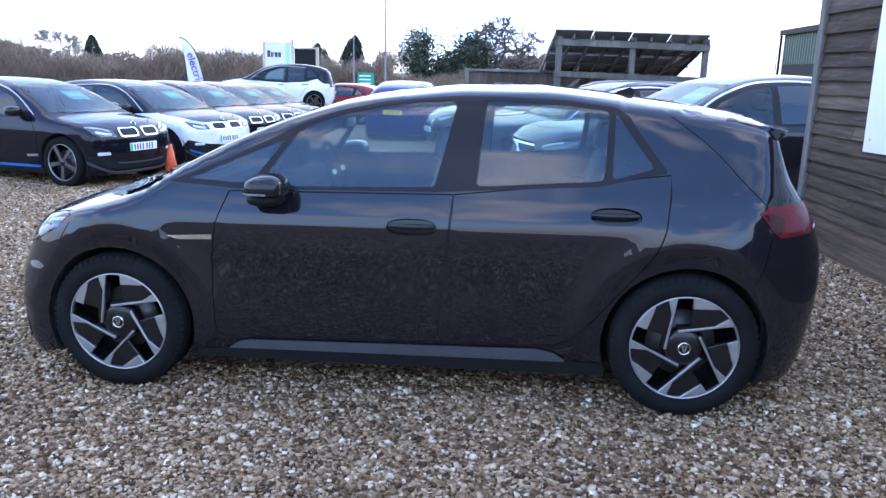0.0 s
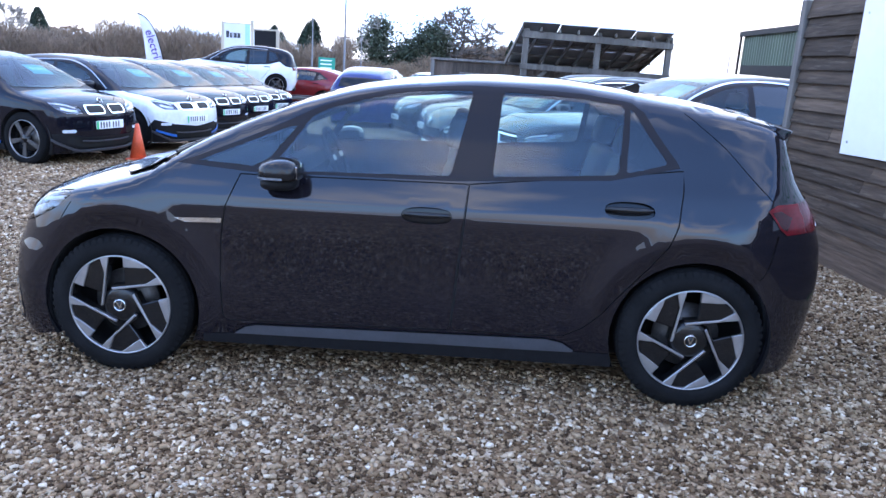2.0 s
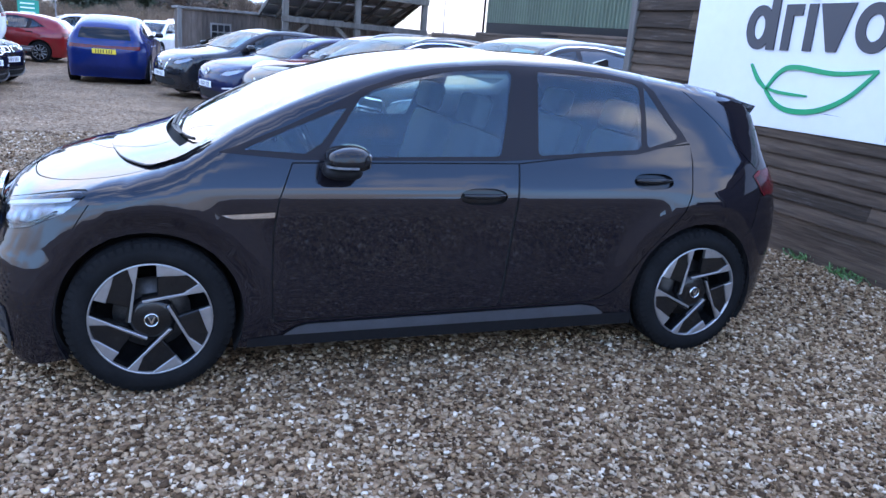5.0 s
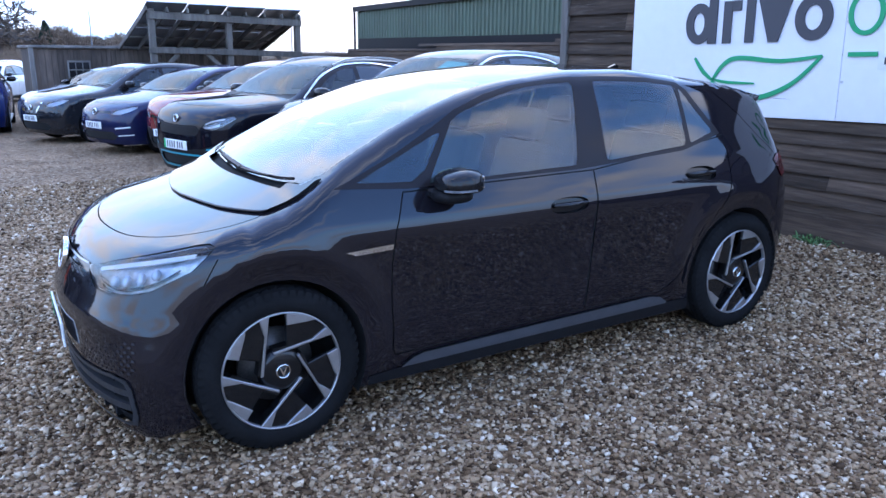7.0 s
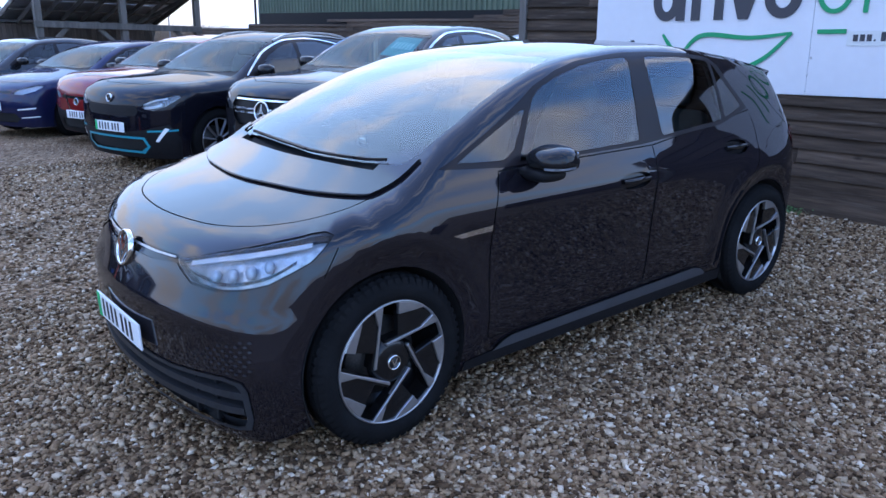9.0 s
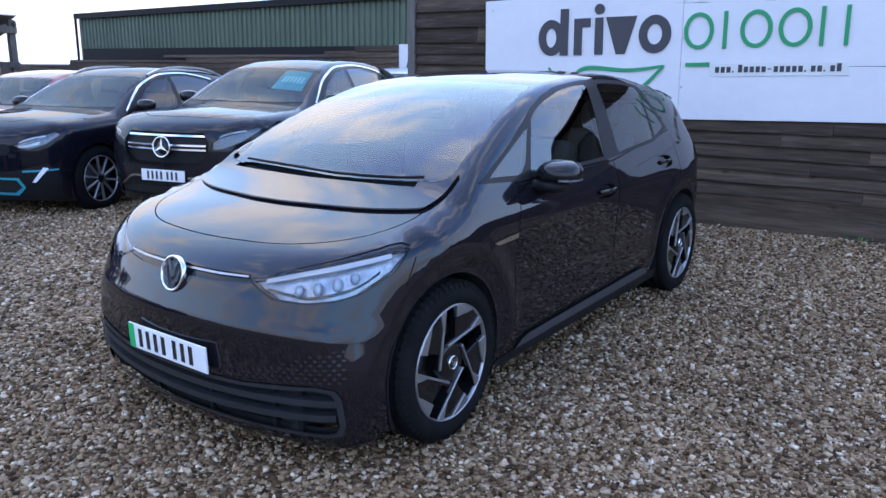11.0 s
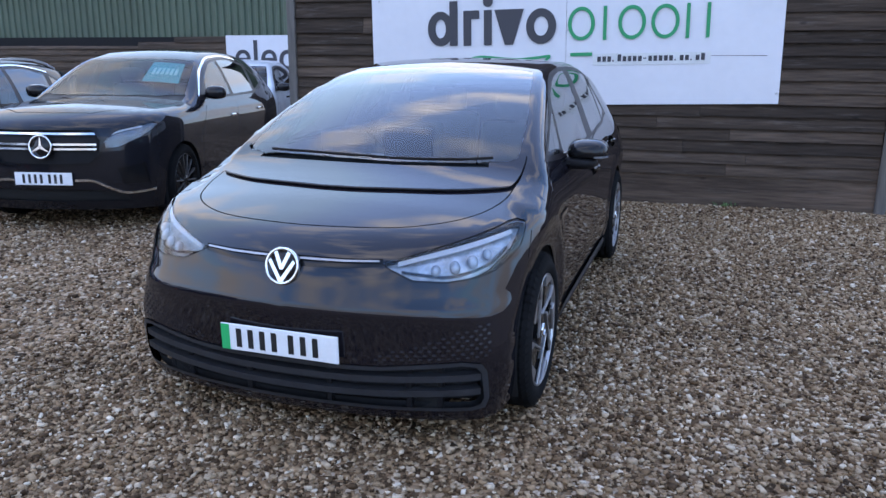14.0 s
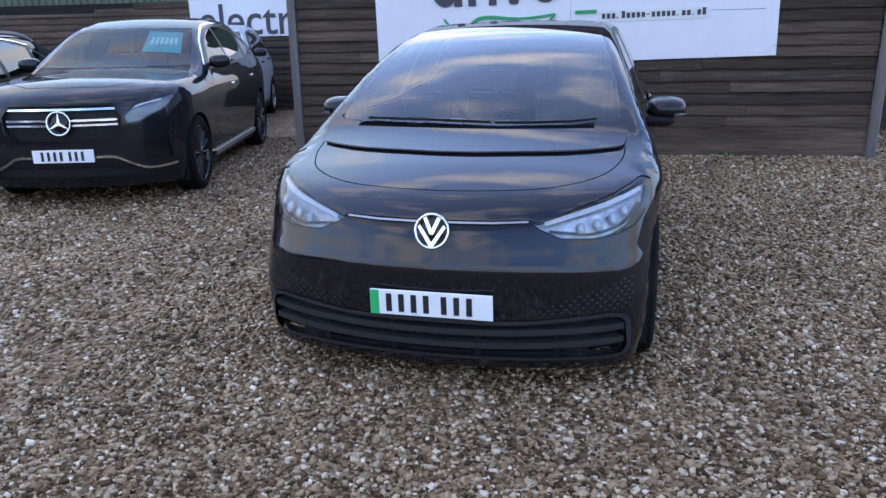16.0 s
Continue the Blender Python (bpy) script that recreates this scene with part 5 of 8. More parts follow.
mesh_ob("wheel_rim", v, f, M_CABIN, sw, "dark steering wheel rim")
part("wheel_boss", box_bm(-0.03, 0.01, -0.07, 0.07, -0.06, 0.05, 0.015, 2), M_CABIN, sw, "", True)
part("wheel_spoke", box_bm(-0.012, 0.008, -0.175, 0.175, -0.02, 0.012, 0.004), M_SILVER, sw)
part("display", box_bm(-0.80, -0.775, 0.22, 0.50, 1.0, 1.14, 0.008), M_BLACK, car, "driver display")
part("display", box_bm(-0.80, -0.775, -0.16, 0.12, 1.0, 1.17, 0.008), M_BLACK, car, "centre screen")
part("rear_view_mirror", box_bm(-0.42, -0.38, -0.12, 0.12, 1.27, 1.345, 0.015, 2), M_BLACK, car, "", True)


# ---- the other cars ----
def scaled(pts, sx, sz):
    return tuple((a * sx, b * sz) for a, b in pts)


SHAPES = {
    # top line, half width, section, nose, tail, seam in plan
    "suv": (((-2.4, 0.70), (-2.28, 0.935), (-2.15, 1.025), (-1.9, 1.07), (-1.4, 1.11), (-1.05, 1.135), (-0.92, 1.18), (-0.45, 1.41), (-0.15, 1.535), (0.2, 1.60), (0.6, 1.62), (1.1, 1.605), (1.6, 1.55), (2.0, 1.455), (2.25, 1.34), (2.6, 1.10)),
            ((-2.5, 0.74), (-2.1, 0.88), (-1.8, 0.925), (-1.4, 0.942), (0, 0.93), (1.4, 0.942), (1.9, 0.90), (2.4, 0.80)),
            ((0.1, 0.08), (0.3, 0.03), (0.5, 0.012), (0.85, 0.0), (0.98, 0.015), (1.08, 0.05), (1.2, 0.10), (1.4, 0.20), (1.55, 0.29), (1.7, 0.38)),
            ((0.15, -2.20), (0.3, -2.27), (0.5, -2.31), (0.78, -2.30), (0.92, -2.25), (1.04, -2.08), (1.24, -1.6)),
            ((0.2, 2.30), (0.5, 2.43), (0.8, 2.44), (1.0, 2.40), (1.2, 2.31), (1.45, 2.12), (1.6, 1.9)),
            ((-2.16, 0.0), (-2.14, 0.3), (-2.05, 0.6), (-1.85, 0.74), (-1.5, 0.80), (-1.0, 0.80), (-0.75, 0.77), (-0.3, 0.70), (0.1, 0.66), (0.7, 0.64), (1.3, 0.61), (1.8, 0.56), (2.02, 0.42), (2.08, 0.0))),
    "tall": (((-2.1, 0.62), (-2.0, 0.85), (-1.88, 0.945), (-1.5, 1.03), (-1.22, 1.075), (-1.08, 1.125), (-0.6, 1.37), (-0.25, 1.51), (0.2, 1.585), (0.7, 1.60), (1.3, 1.55), (1.65, 1.46), (1.95, 1.33)),
             ((-2.2, 0.70), (-1.8, 0.83), (-1.5, 0.875), (-1.2, 0.885), (0, 0.87), (1.2, 0.885), (1.6, 0.86), (2.1, 0.76)),
             ((0.1, 0.09), (0.3, 0.03), (0.5, 0.012), (0.8, 0.0), (0.95, 0.02), (1.05, 0.06), (1.2, 0.12), (1.4, 0.20), (1.52, 0.27), (1.7, 0.36)),
             ((0.15, -1.92), (0.3, -2.0), (0.5, -2.03), (0.75, -2.02), (0.87, -1.97), (0.99, -1.78), (1.17, -1.4)),
             ((0.2, 1.85), (0.5, 1.96), (0.8, 1.97), (1.0, 1.93), (1.2, 1.86), (1.45, 1.74), (1.6, 1.6)),
             ((-1.93, 0.0), (-1.91, 0.3), (-1.83, 0.55), (-1.62, 0.70), (-1.3, 0.755), (-1.0, 0.755), (-0.6, 0.70), (-0.2, 0.645), (0.3, 0.61), (0.9, 0.59), (1.4, 0.55), (1.62, 0.42), (1.68, 0.0))),
    "hatch": (((-2.2, 0.62), (-2.08, 0.78), (-1.95, 0.86), (-1.6, 0.94), (-1.2, 1.0), (-0.98, 1.04), (-0.85, 1.09), (-0.4, 1.31), (-0.1, 1.41), (0.2, 1.46), (0.6, 1.48), (1.1, 1.46), (1.55, 1.38), (1.9, 1.26), (2.2, 1.10)),
              ((-2.3, 0.70), (-1.9, 0.83), (-1.6, 0.88), (-1.3, 0.895), (0, 0.89), (1.3, 0.895), (1.7, 0.87), (2.2, 0.78)),
              ((0.1, 0.08), (0.3, 0.03), (0.5, 0.010), (0.8, 0.0), (0.9, 0.02), (0.97, 0.05), (1.1, 0.11), (1.25, 0.18), (1.4, 0.26), (1.6, 0.36)),
              ((0.15, -2.03), (0.3, -2.1), (0.5, -2.13), (0.65, -2.11), (0.76, -2.06), (0.88, -1.9), (1.1, -1.5)),
              ((0.2, 1.98), (0.5, 2.10), (0.75, 2.11), (0.95, 2.06), (1.1, 1.98), (1.3, 1.84), (1.5, 1.65)),
              ((-1.99, 0.0), (-1.97, 0.3), (-1.88, 0.56), (-1.68, 0.69), (-1.3, 0.75), (-0.9, 0.755), (-0.5, 0.69), (-0.1, 0.63), (0.4, 0.60), (1.0, 0.585), (1.5, 0.54), (1.72, 0.42), (1.78, 0.0))),
}
SIDE = {
    "suv": dict(front=((-0.66, 1.115), (0.18, 1.125), (0.205, 1.49), (-0.05, 1.455), (-0.38, 1.33)), rear=((0.26, 1.125), (1.0, 1.14), (1.06, 1.44), (0.65, 1.505), (0.28, 1.50)), quarter=((1.10, 1.155), (1.62, 1.25), (1.18, 1.425)),
                around=((-0.86, 1.09), (0.2, 1.10), (1.0, 1.11), (1.72, 1.23), (1.65, 1.29), (1.18, 1.455), (0.65, 1.53), (0.2, 1.525), (-0.08, 1.485), (-0.42, 1.35)), split=(0.225, 0.24), df=(-0.72, -0.95), dr=(1.08, 1.02), screen=(-1.02, -0.89, 0.735, -0.20, 0.60), axles=(-1.4365, 1.4365)),
    "tall": dict(front=((-0.62, 1.06), (0.30, 1.02), (0.36, 1.47), (0.0, 1.44), (-0.36, 1.31)), rear=((0.40, 1.0), (0.95, 1.06), (0.98, 1.44), (0.43, 1.475)), quarter=((1.04, 1.12), (1.38, 1.18), (1.30, 1.38), (1.05, 1.43)),
                 around=((-0.82, 1.04), (0.3, 0.99), (1.0, 1.03), (1.46, 1.15), (1.40, 1.40), (1.0, 1.465), (0.3, 1.50), (-0.05, 1.465), (-0.42, 1.32)), split=(0.33, 0.36), df=(-0.80, -0.93), dr=(1.0, 0.86), screen=(-1.16, -1.02, 0.70, -0.20, 0.55), axles=(-1.37, 1.285)),
    "hatch": dict(front=((-0.60, 1.02), (0.22, 1.03), (0.25, 1.36), (-0.05, 1.33), (-0.36, 1.21)), rear=((0.30, 1.03), (0.95, 1.05), (1.0, 1.30), (0.65, 1.36), (0.32, 1.365)), quarter=((1.05, 1.06), (1.42, 1.12), (1.12, 1.28)),
                  around=((-0.78, 1.0), (0.2, 1.01), (1.0, 1.025), (1.52, 1.11), (1.14, 1.32), (0.65, 1.385), (0.2, 1.385), (-0.08, 1.355), (-0.42, 1.22)), split=(0.265, 0.28), df=(-0.70, -0.90), dr=(1.06, 0.98), screen=(-0.95, -0.83, 0.70, -0.17, 0.555), axles=(-1.31, 1.31)),
}


def round_poly(y0, y1, z0, z1, r=0.03, n=3):
    out = []
    for cy, cz, a0 in ((y1 - r, z1 - r, 0), (y0 + r, z1 - r, 90), (y0 + r, z0 + r, 180), (y1 - r, z0 + r, 270)):
        out += [(cy + r * math.cos(radians(a0 + 90 * i / n)), cz + r * math.sin(radians(a0 + 90 * i / n))) for i in range(n + 1)]
    return out


def build_car(name, label, m, shape, size, paint, face, upper=None, wheel="multi", lower=None, screen_tag=False, yellow=False, group=""):
    """A whole car. size: scale along x, y and z. face: the style of its front."""
    sx, sy, sz = size
    top, wid, sec, nose, tail, seam = SHAPES[shape]
    q = SIDE[shape]
    sh = Shell(scaled(top, sx, sz), scaled(wid, sx, sy), tuple((z * sz, v * sy) for z, v in sec), tuple((z * sz, x * sx) for z, x in nose), tuple((z * sz, x * sx) for z, x in tail), crown=0.08,
               belt=1.03 * sz, ends=(-1.05 * sx, 1.05 * sx), taper=((-2, 0.02), (0, 0), (0.9, 0.0), (1.6, 0.05), (2.4, 0.12)), nose_bow=(0.24, 0.55, 10))
    root = thing(name, label, "car", m, group)
    ac = sh.ends[0] - 0.9 * math.pi / 2
    upper = upper or paint

    def sp(pts):
        return [(float(sh.a_of(x * sx, 0.86)), z * sz) for x, z in pts]

    def fp(pts):
        o = []
        for y, z in pts:
            y, z = max(y * sy, 0.0), z * sz
            o.append((float(sh.a_of(float(sh.nose_f(z)) + sh.nb[0] * y * y + sh.nb[1] * y ** sh.nb[2], y)) if y > 1e-4 else ac, z))
        return o

    def bp(pts):
        return [(float(sh.a_of(float(sh.tail_f(z * sz)) - 0.12 * y * y, max(y * sy, 0.001))), z * sz) for y, z in pts]
    r = 0.36 if shape == "suv" else (0.345 if shape == "tall" else 0.325)
    ax = [a * sx for a in q["axles"]]
    side, extra = [], []
    H = sz
    if face == "eqc":
        side += [("headlamp", M_LAMP_DARK, fp(((0.53, 0.79), (0.62, 0.88), (0.86, 0.945), (0.885, 0.925), (0.80, 0.825), (0.64, 0.745), (0.545, 0.735))), -0.02, "slim headlamp", ("lens", M_LENS, 0.0)),
                 ("grille", M_TRIM, fp(((0, 0.885), (0.43, 0.885), (0.505, 0.80), (0.485, 0.68), (0.40, 0.61), (0, 0.60))), -0.03, "black grille with chrome bars"),
                 ("grille_surround", M_BLACK, fp(((0, 0.905), (0.45, 0.905), (0.53, 0.80), (0.51, 0.67), (0.41, 0.588), (0, 0.577))), 0.006, "glossy grille surround"),
                 ("lower_grille", M_GAP, fp(((0, 0.375), (0.45, 0.375), (0.66, 0.33), (0.70, 0.27), (0, 0.27))), -0.02, ""),
                 ("air_intake", M_BLACK, fp(((0.62, 0.56), (0.82, 0.60), (0.84, 0.42), (0.66, 0.42))), -0.012, "")]
    elif face == "i3":
        side += [("kidney", M_TRIM, fp(round_poly(0.065, 0.36, 0.775, 0.875, 0.035)), 0.006, "kidney-shaped blanked grille"), ("kidney_rim", M_CHROME, fp(round_poly(0.045, 0.385, 0.755, 0.895, 0.045)), 0.010, "bright kidney surround"),
                 ("headlamp", M_LAMP_DARK, fp(((0.42, 0.77), (0.46, 0.865), (0.70, 0.93), (0.80, 0.925), (0.76, 0.83), (0.66, 0.775))), -0.015, "headlamp", ("lens", M_LENS, 0.0)),
                 ("fog_lamp", M_LAMP, fp(round_poly(0.56, 0.74, 0.50, 0.545, 0.02)), 0.002, ""),
                 ("lower_grille", M_GAP, fp(((0, 0.40), (0.42, 0.40), (0.66, 0.47), (0.68, 0.36), (0.44, 0.26), (0, 0.26))), -0.012, "black lower grille"),
                 ("bumper_trim", M_TRIM, fp(((0, 0.43), (0.45, 0.43), (0.68, 0.50), (0.84, 0.48), (0.82, 0.34), (0.5, 0.225), (0, 0.22))), 0.004, "black lower bumper trim")]
    elif face == "niro":
        side += [("headlamp", M_LAMP_DARK, fp(((0.50, 0.78), (0.62, 0.86), (0.86, 0.93), (0.89, 0.90), (0.80, 0.80), (0.66, 0.745))), -0.02, "headlamp", ("lens", M_LENS, 0.0)),
                 ("grille", M_TRIM, fp(((0, 0.79), (0.42, 0.80), (0.47, 0.74), (0.42, 0.68), (0, 0.67))), 0.004, "closed dotted grille"),
                 ("lower_grille", M_GAP, fp(((0, 0.42), (0.50, 0.42), (0.54, 0.34), (0.44, 0.28), (0, 0.28))), -0.02, "black lower grille"),
                 ("teal_rim", M_ACCENT, fp(((0, 0.445), (0.53, 0.445), (0.58, 0.34), (0.47, 0.25), (0, 0.25))), 0.004, "teal grille rim"),
                 ("fog_blade", M_WHITE, fp(((0.66, 0.40), (0.70, 0.40), (0.82, 0.55), (0.78, 0.56))), 0.004, ""), ("fog_bar", M_ACCENT, fp(((0.58, 0.505), (0.88, 0.525), (0.88, 0.545), (0.58, 0.525))), 0.006, "")]
    else:
        side += [("headlamp", M_LAMP, fp(((0.44, 0.69), (0.50, 0.755), (0.74, 0.83), (0.83, 0.82), (0.78, 0.745), (0.64, 0.69))), -0.02, "headlamp", ("lens", M_LENS, 0.0)),
                 ("grille", M_BLACK, fp(((0, 0.735), (0.42, 0.74), (0.42, 0.70), (0, 0.69))), 0.002, ""),
                 ("lower_grille", M_GAP, fp(((0, 0.40), (0.48, 0.40), (0.56, 0.32), (0.46, 0.26), (0, 0.26))), -0.015, "")]
        if face == "golf":
            side += [("day_lamp", M_WHITE, fp(((0.55, 0.47), (0.80, 0.50), (0.80, 0.48), (0.55, 0.45))), 0.005, ""), ("day_lamp", M_WHITE, fp(((0.58, 0.345), (0.82, 0.37), (0.82, 0.355), (0.58, 0.33))), 0.005, "")]
        if face == "vmask":
            side += [("v_trim", M_CHROME, fp(((0.30, 0.76), (0.34, 0.76), (0.20, 0.52), (0.0, 0.50), (0.0, 0.52), (0.18, 0.535))), 0.006, "chrome v-shaped grille trim")]
    gl = M_GLASS_FAR
    for k, nm in (("front", "front_window"), ("rear", "rear_window"), ("quarter", "quarter_window")):
        side.append((nm, gl if k == "front" else M_GLASS_DARK, sp(q[k]), 0, ""))
    side.append(("window_surround", M_FRAME, sp(q["around"]), 0.001, ""))
    if upper is not paint:
        side.append(("upper_body", upper, sp(((-1.15, 1.04), (0.3, 0.965), (1.0, 1.005), (1.42, 1.11), (1.60, 0.97), (1.72, 0.95))) + bp(((0.80, 0.95), (0.0, 0.95), (0.0, 1.75))) + sp(((-1.15, 1.75),)), 0, "black upper body"))
    xs0, xs1 = q["split"]
    for line in (((q["df"][0], 1.04), (q["df"][1], 0.8), (q["df"][1], 0.45), (q["df"][1] + 0.03, 0.30), (xs0, 0.30)), ((xs1, 1.06), (xs0, 0.30)), ((q["dr"][0] + 0.12, 1.1), (q["dr"][0] + 0.06, 0.85), (q["dr"][1], 0.60), (q["dr"][1] - 0.22, 0.34), (xs0, 0.30))):
        side.append(("shut_line", M_GAP, band(dense(sp(line), 0.1, False), 0.008), -0.006, ""))
    side.append(("tail_lamp", M_RED_LENS, bp(((0.0, 0.93), (0.83, 0.95), (0.83, 0.86), (0.0, 0.88)) if shape == "suv" else ((0.45, 0.93), (0.83, 0.95), (0.83, 0.84), (0.45, 0.85))), 0.004, "red tail lamp"))
    side.append(("tailgate_glass", M_GLASS_DARK if shape != "suv" else M_BLACK, bp(((0.0, 1.08), (0.58, 1.08), (0.52, 1.32), (0.0, 1.34))), 0.002, "tailgate glass"))
    side.append(("sill", M_TRIM if lower is None else lower, sp(((-0.98, 0.18), (-0.98, 0.28), (0.98, 0.28), (0.98, 0.18))), 0.006, ""))
    if lower is not None:
        side.append(("lower_front", M_TRIM, fp(((0, 0.47), (0.5, 0.52), (0.82, 0.60), (0.89, 0.45), (0.86, 0.2), (0, 0.19))), 0.002, "black lower bumper"))
    x0, x1, yb, x2, yt = q["screen"]
    ws = [(x0 * sx, 0), (x0 * sx + 0.015, -yb * 0.35 * sy), (x0 * sx + 0.05, -yb * 0.7 * sy), (x1 * sx, -yb * sy), ((x1 + x2) / 2 * sx, -((yb + yt) / 2 + 0.012) * sy), (x2 * sx, -yt * sy), (x2 * sx - 0.03, -yt * 0.5 * sy), (x2 * sx - 0.04, 0)]
    ws = ws + [(x, -y) for x, y in ws[-2:0:-1]]
    bx0 = seam[0][0] * sx + 0.08
    hood = [(bx0, 0), (bx0 + 0.03, -0.35 * sy), (bx0 + 0.20, -0.58 * sy), (seam[3][0] * sx + 0.2, -seam[3][1] * sy * 0.985 + 0.01), (x0 * sx - 0.02, -(yb + 0.03) * sy), (x0 * sx - 0.06, 0)]
    hood = hood + [(x, -y) for x, y in hood[-2:0:-1]]
    cowl = [(x0 * sx - 0.06, 0), (x0 * sx - 0.02, -(yb + 0.03) * sy), (x1 * sx, -(yb + 0.02) * sy), (x1 * sx, -yb * sy), (x0 * sx + 0.05, -yb * 0.7 * sy), (x0 * sx, 0)]
    cowl = cowl + [(x, -y) for x, y in cowl[-2:0:-1]]
    tp = [("windscreen", M_SCREEN_FAR, ws, 0, "windscreen")]
    tp += [("cowl", M_TRIM, cowl, -0.004, ""), ("shut_line", M_GAP, band(dense(hood + hood[:1], 0.12, False), 0.008), -0.005, ""), ("bonnet", upper, hood, 0, "")]
    skin(sh, root, tuple((x * sx, y * sy) for x, y in seam), side, tp, {"paint": paint}, bottom=0.19 * sz, arches=[(a, r + 0.045) for a in ax], step=0.085)
    if upper is not paint:
        for o in root.children:
            if o.name.split(".")[0] == "roof":
                o.data.materials[0] = upper
    wheels(root, WHEELS[wheel], ax, 0.93 * sy if shape == "suv" else 0.885 * sy, r)
    arch_liners(root, ax, (0.915 if shape == "suv" else 0.86) * sy, r + 0.046)
    part("underbody", box_bm(-1.9 * sx, 1.9 * sx, -0.6 * sy, 0.6 * sy, 0.17, 0.26, 0.02), M_GAP, root)
    part("floor_pan", box_bm(-1.0 * sx, 1.3 * sx, -0.8 * sy, 0.8 * sy, 0.19, 0.5 * sz, 0.03), M_CABIN, root)
    # cabin
    for yy in (-0.37, 0.37):
        s = seat(root, -0.12, yy * sy)
        s.location.z = 0.42 * sz if shape != "hatch" else 0.30
    ds = box_bm((x0 + 0.12) * sx, (x1 + 0.35) * sx, -0.72 * sy, 0.72 * sy, 0.75 * sz, 1.02 * sz, 0.05, 2)
    part("dashboard", ds, M_CABIN, root, "", True)
    # mirrors
    mz, mx = q["front"][0][1] * sz + 0.02, (q["front"][0][0] + 0.02) * sx
    for sgn in (-1, 1):
        mr = new("door_mirror")
        mr.parent = root
        yw = float(-sh.wrap([mx], [mz])[0][1])
        mr.matrix_basis = Matrix.Translation((mx, sgn * (yw + 0.12), mz + 0.03))
        part("mirror_cap", blob(0.085, 0.11, 0.07, 0.72, 14, 8), upper if upper is not paint else M_BLACK, mr, "", True)
        part("mirror_stalk", beam_bm((0, -sgn * 0.05, -0.04), (0.0, -sgn * 0.13, -0.03), 0.06, 0.035, 0.006), M_TRIM, mr)
    # door handles
    for hx, hz in ((xs0 - 0.14, 0.90), (q["dr"][0] - 0.02, 0.93)):
        for sgn in (1, -1):
            c, n = on_side(hx * sx, hz * sz, 0.004, sh, sgn)
            part("door_handle", box_bm(-0.10, 0.10, -0.012, 0.012, -0.014, 0.014, 0.006, 2), M_CHROME if face == "eqc" else M_BLACK, root, "", True, Matrix.Translation(c))
    # plates and emblem
    pz = {"eqc": 0.475, "i3": 0.60, "niro": 0.545, "golf": 0.50, "vmask": 0.47, "plain": 0.50}[face] * sz
    nx = float(sh.nose_f(pz))
    number_plate(root, Matrix.Translation((nx - 0.012, 0, pz)), green=face in ("i3", "niro"))
    tz = (0.80 if shape != "tall" else 0.66) * sz
    number_plate(root, Matrix.Translation((float(sh.tail_f(tz)) + 0.014, 0, tz)) @ Matrix.Rotation(math.pi, 4, "Z"), yellow=True, green=False)
    ez, er, ek = {"eqc": (0.748, 0.105, "spokes"), "i3": (0.95, 0.035, "none"), "niro": (0.87, 0.045, "none"), "golf": (0.72, 0.055, "chevron"), "vmask": (0.66, 0.05, "none"), "plain": (0.72, 0.05, "none")}[face]
    ez *= sz
    emblem(root, Matrix.Translation((float(sh.nose_f(ez)) - 0.014, 0.0, ez)) @ Matrix.Rotation(radians(-90), 4, "Z") @ Matrix.Rotation(radians(-35 if ez > 0.85 else -6), 4, "X"), er, "chevron" if ek == "chevron" else "spokes" if ek == "spokes" else "plain")
    if face in ("eqc", "niro", "i3"):
        yy0 = 0.50 if face != "i3" else 0.45
        zz0 = {"eqc": 0.825, "niro": 0.80, "i3": 0.835}[face]
        ribbon("daylight_strip", sh, fp(((yy0 + 0.06, zz0 + 0.02), (yy0 + 0.18, zz0 + 0.065), (0.80, zz0 + 0.09))), 0.014, 0.006, M_WHITE, root, -0.012)
        ribbon("lamp_unit", sh, fp(((yy0 + 0.05, zz0 - 0.025), (yy0 + 0.16, zz0 - 0.012), (yy0 + 0.26, zz0 + 0.02))), 0.028, 0.008, M_LAMP_DARK if face == "eqc" else M_LAMP, root, -0.016)
    if face == "i3":
        ribbon("bumper_lip", sh, fp(((0.0, 0.225), (0.30, 0.225), (0.50, 0.235), (0.68, 0.30), (0.84, 0.40))), 0.030, 0.016, M_SATIN, root, 0.004, "grey bumper lip")
        ribbon("grille_slat", sh, fp(((0.0, 0.36), (0.25, 0.36), (0.46, 0.375))), 0.016, 0.02, M_SATIN, root, -0.008)
        ribbon("window_line", sh, sp(((-0.86, 1.06), (-0.44, 1.335), (-0.06, 1.475), (0.3, 1.51), (1.0, 1.475))), 0.016, 0.006, M_SILVER, root, 0.0)
        ribbon("sill_line", sh, sp(((-0.95, 0.30), (0.0, 0.285), (0.9, 0.29))), 0.030, 0.008, M_BLUE, root, 0.004, "blue sill line")
        ribbon("wing_badge", sh, sp(((-0.93, 0.47), (-0.72, 0.455))), 0.030, 0.006, M_SILVER, root, 0.002)
    if paint is M_P_WHITE:
        ribbon("blue_accent", sh, fp(((0.46, 0.315), (0.62, 0.35), (0.80, 0.42))), 0.035, 0.010, M_BLUE, root, 0.006, "bright blue trim line")
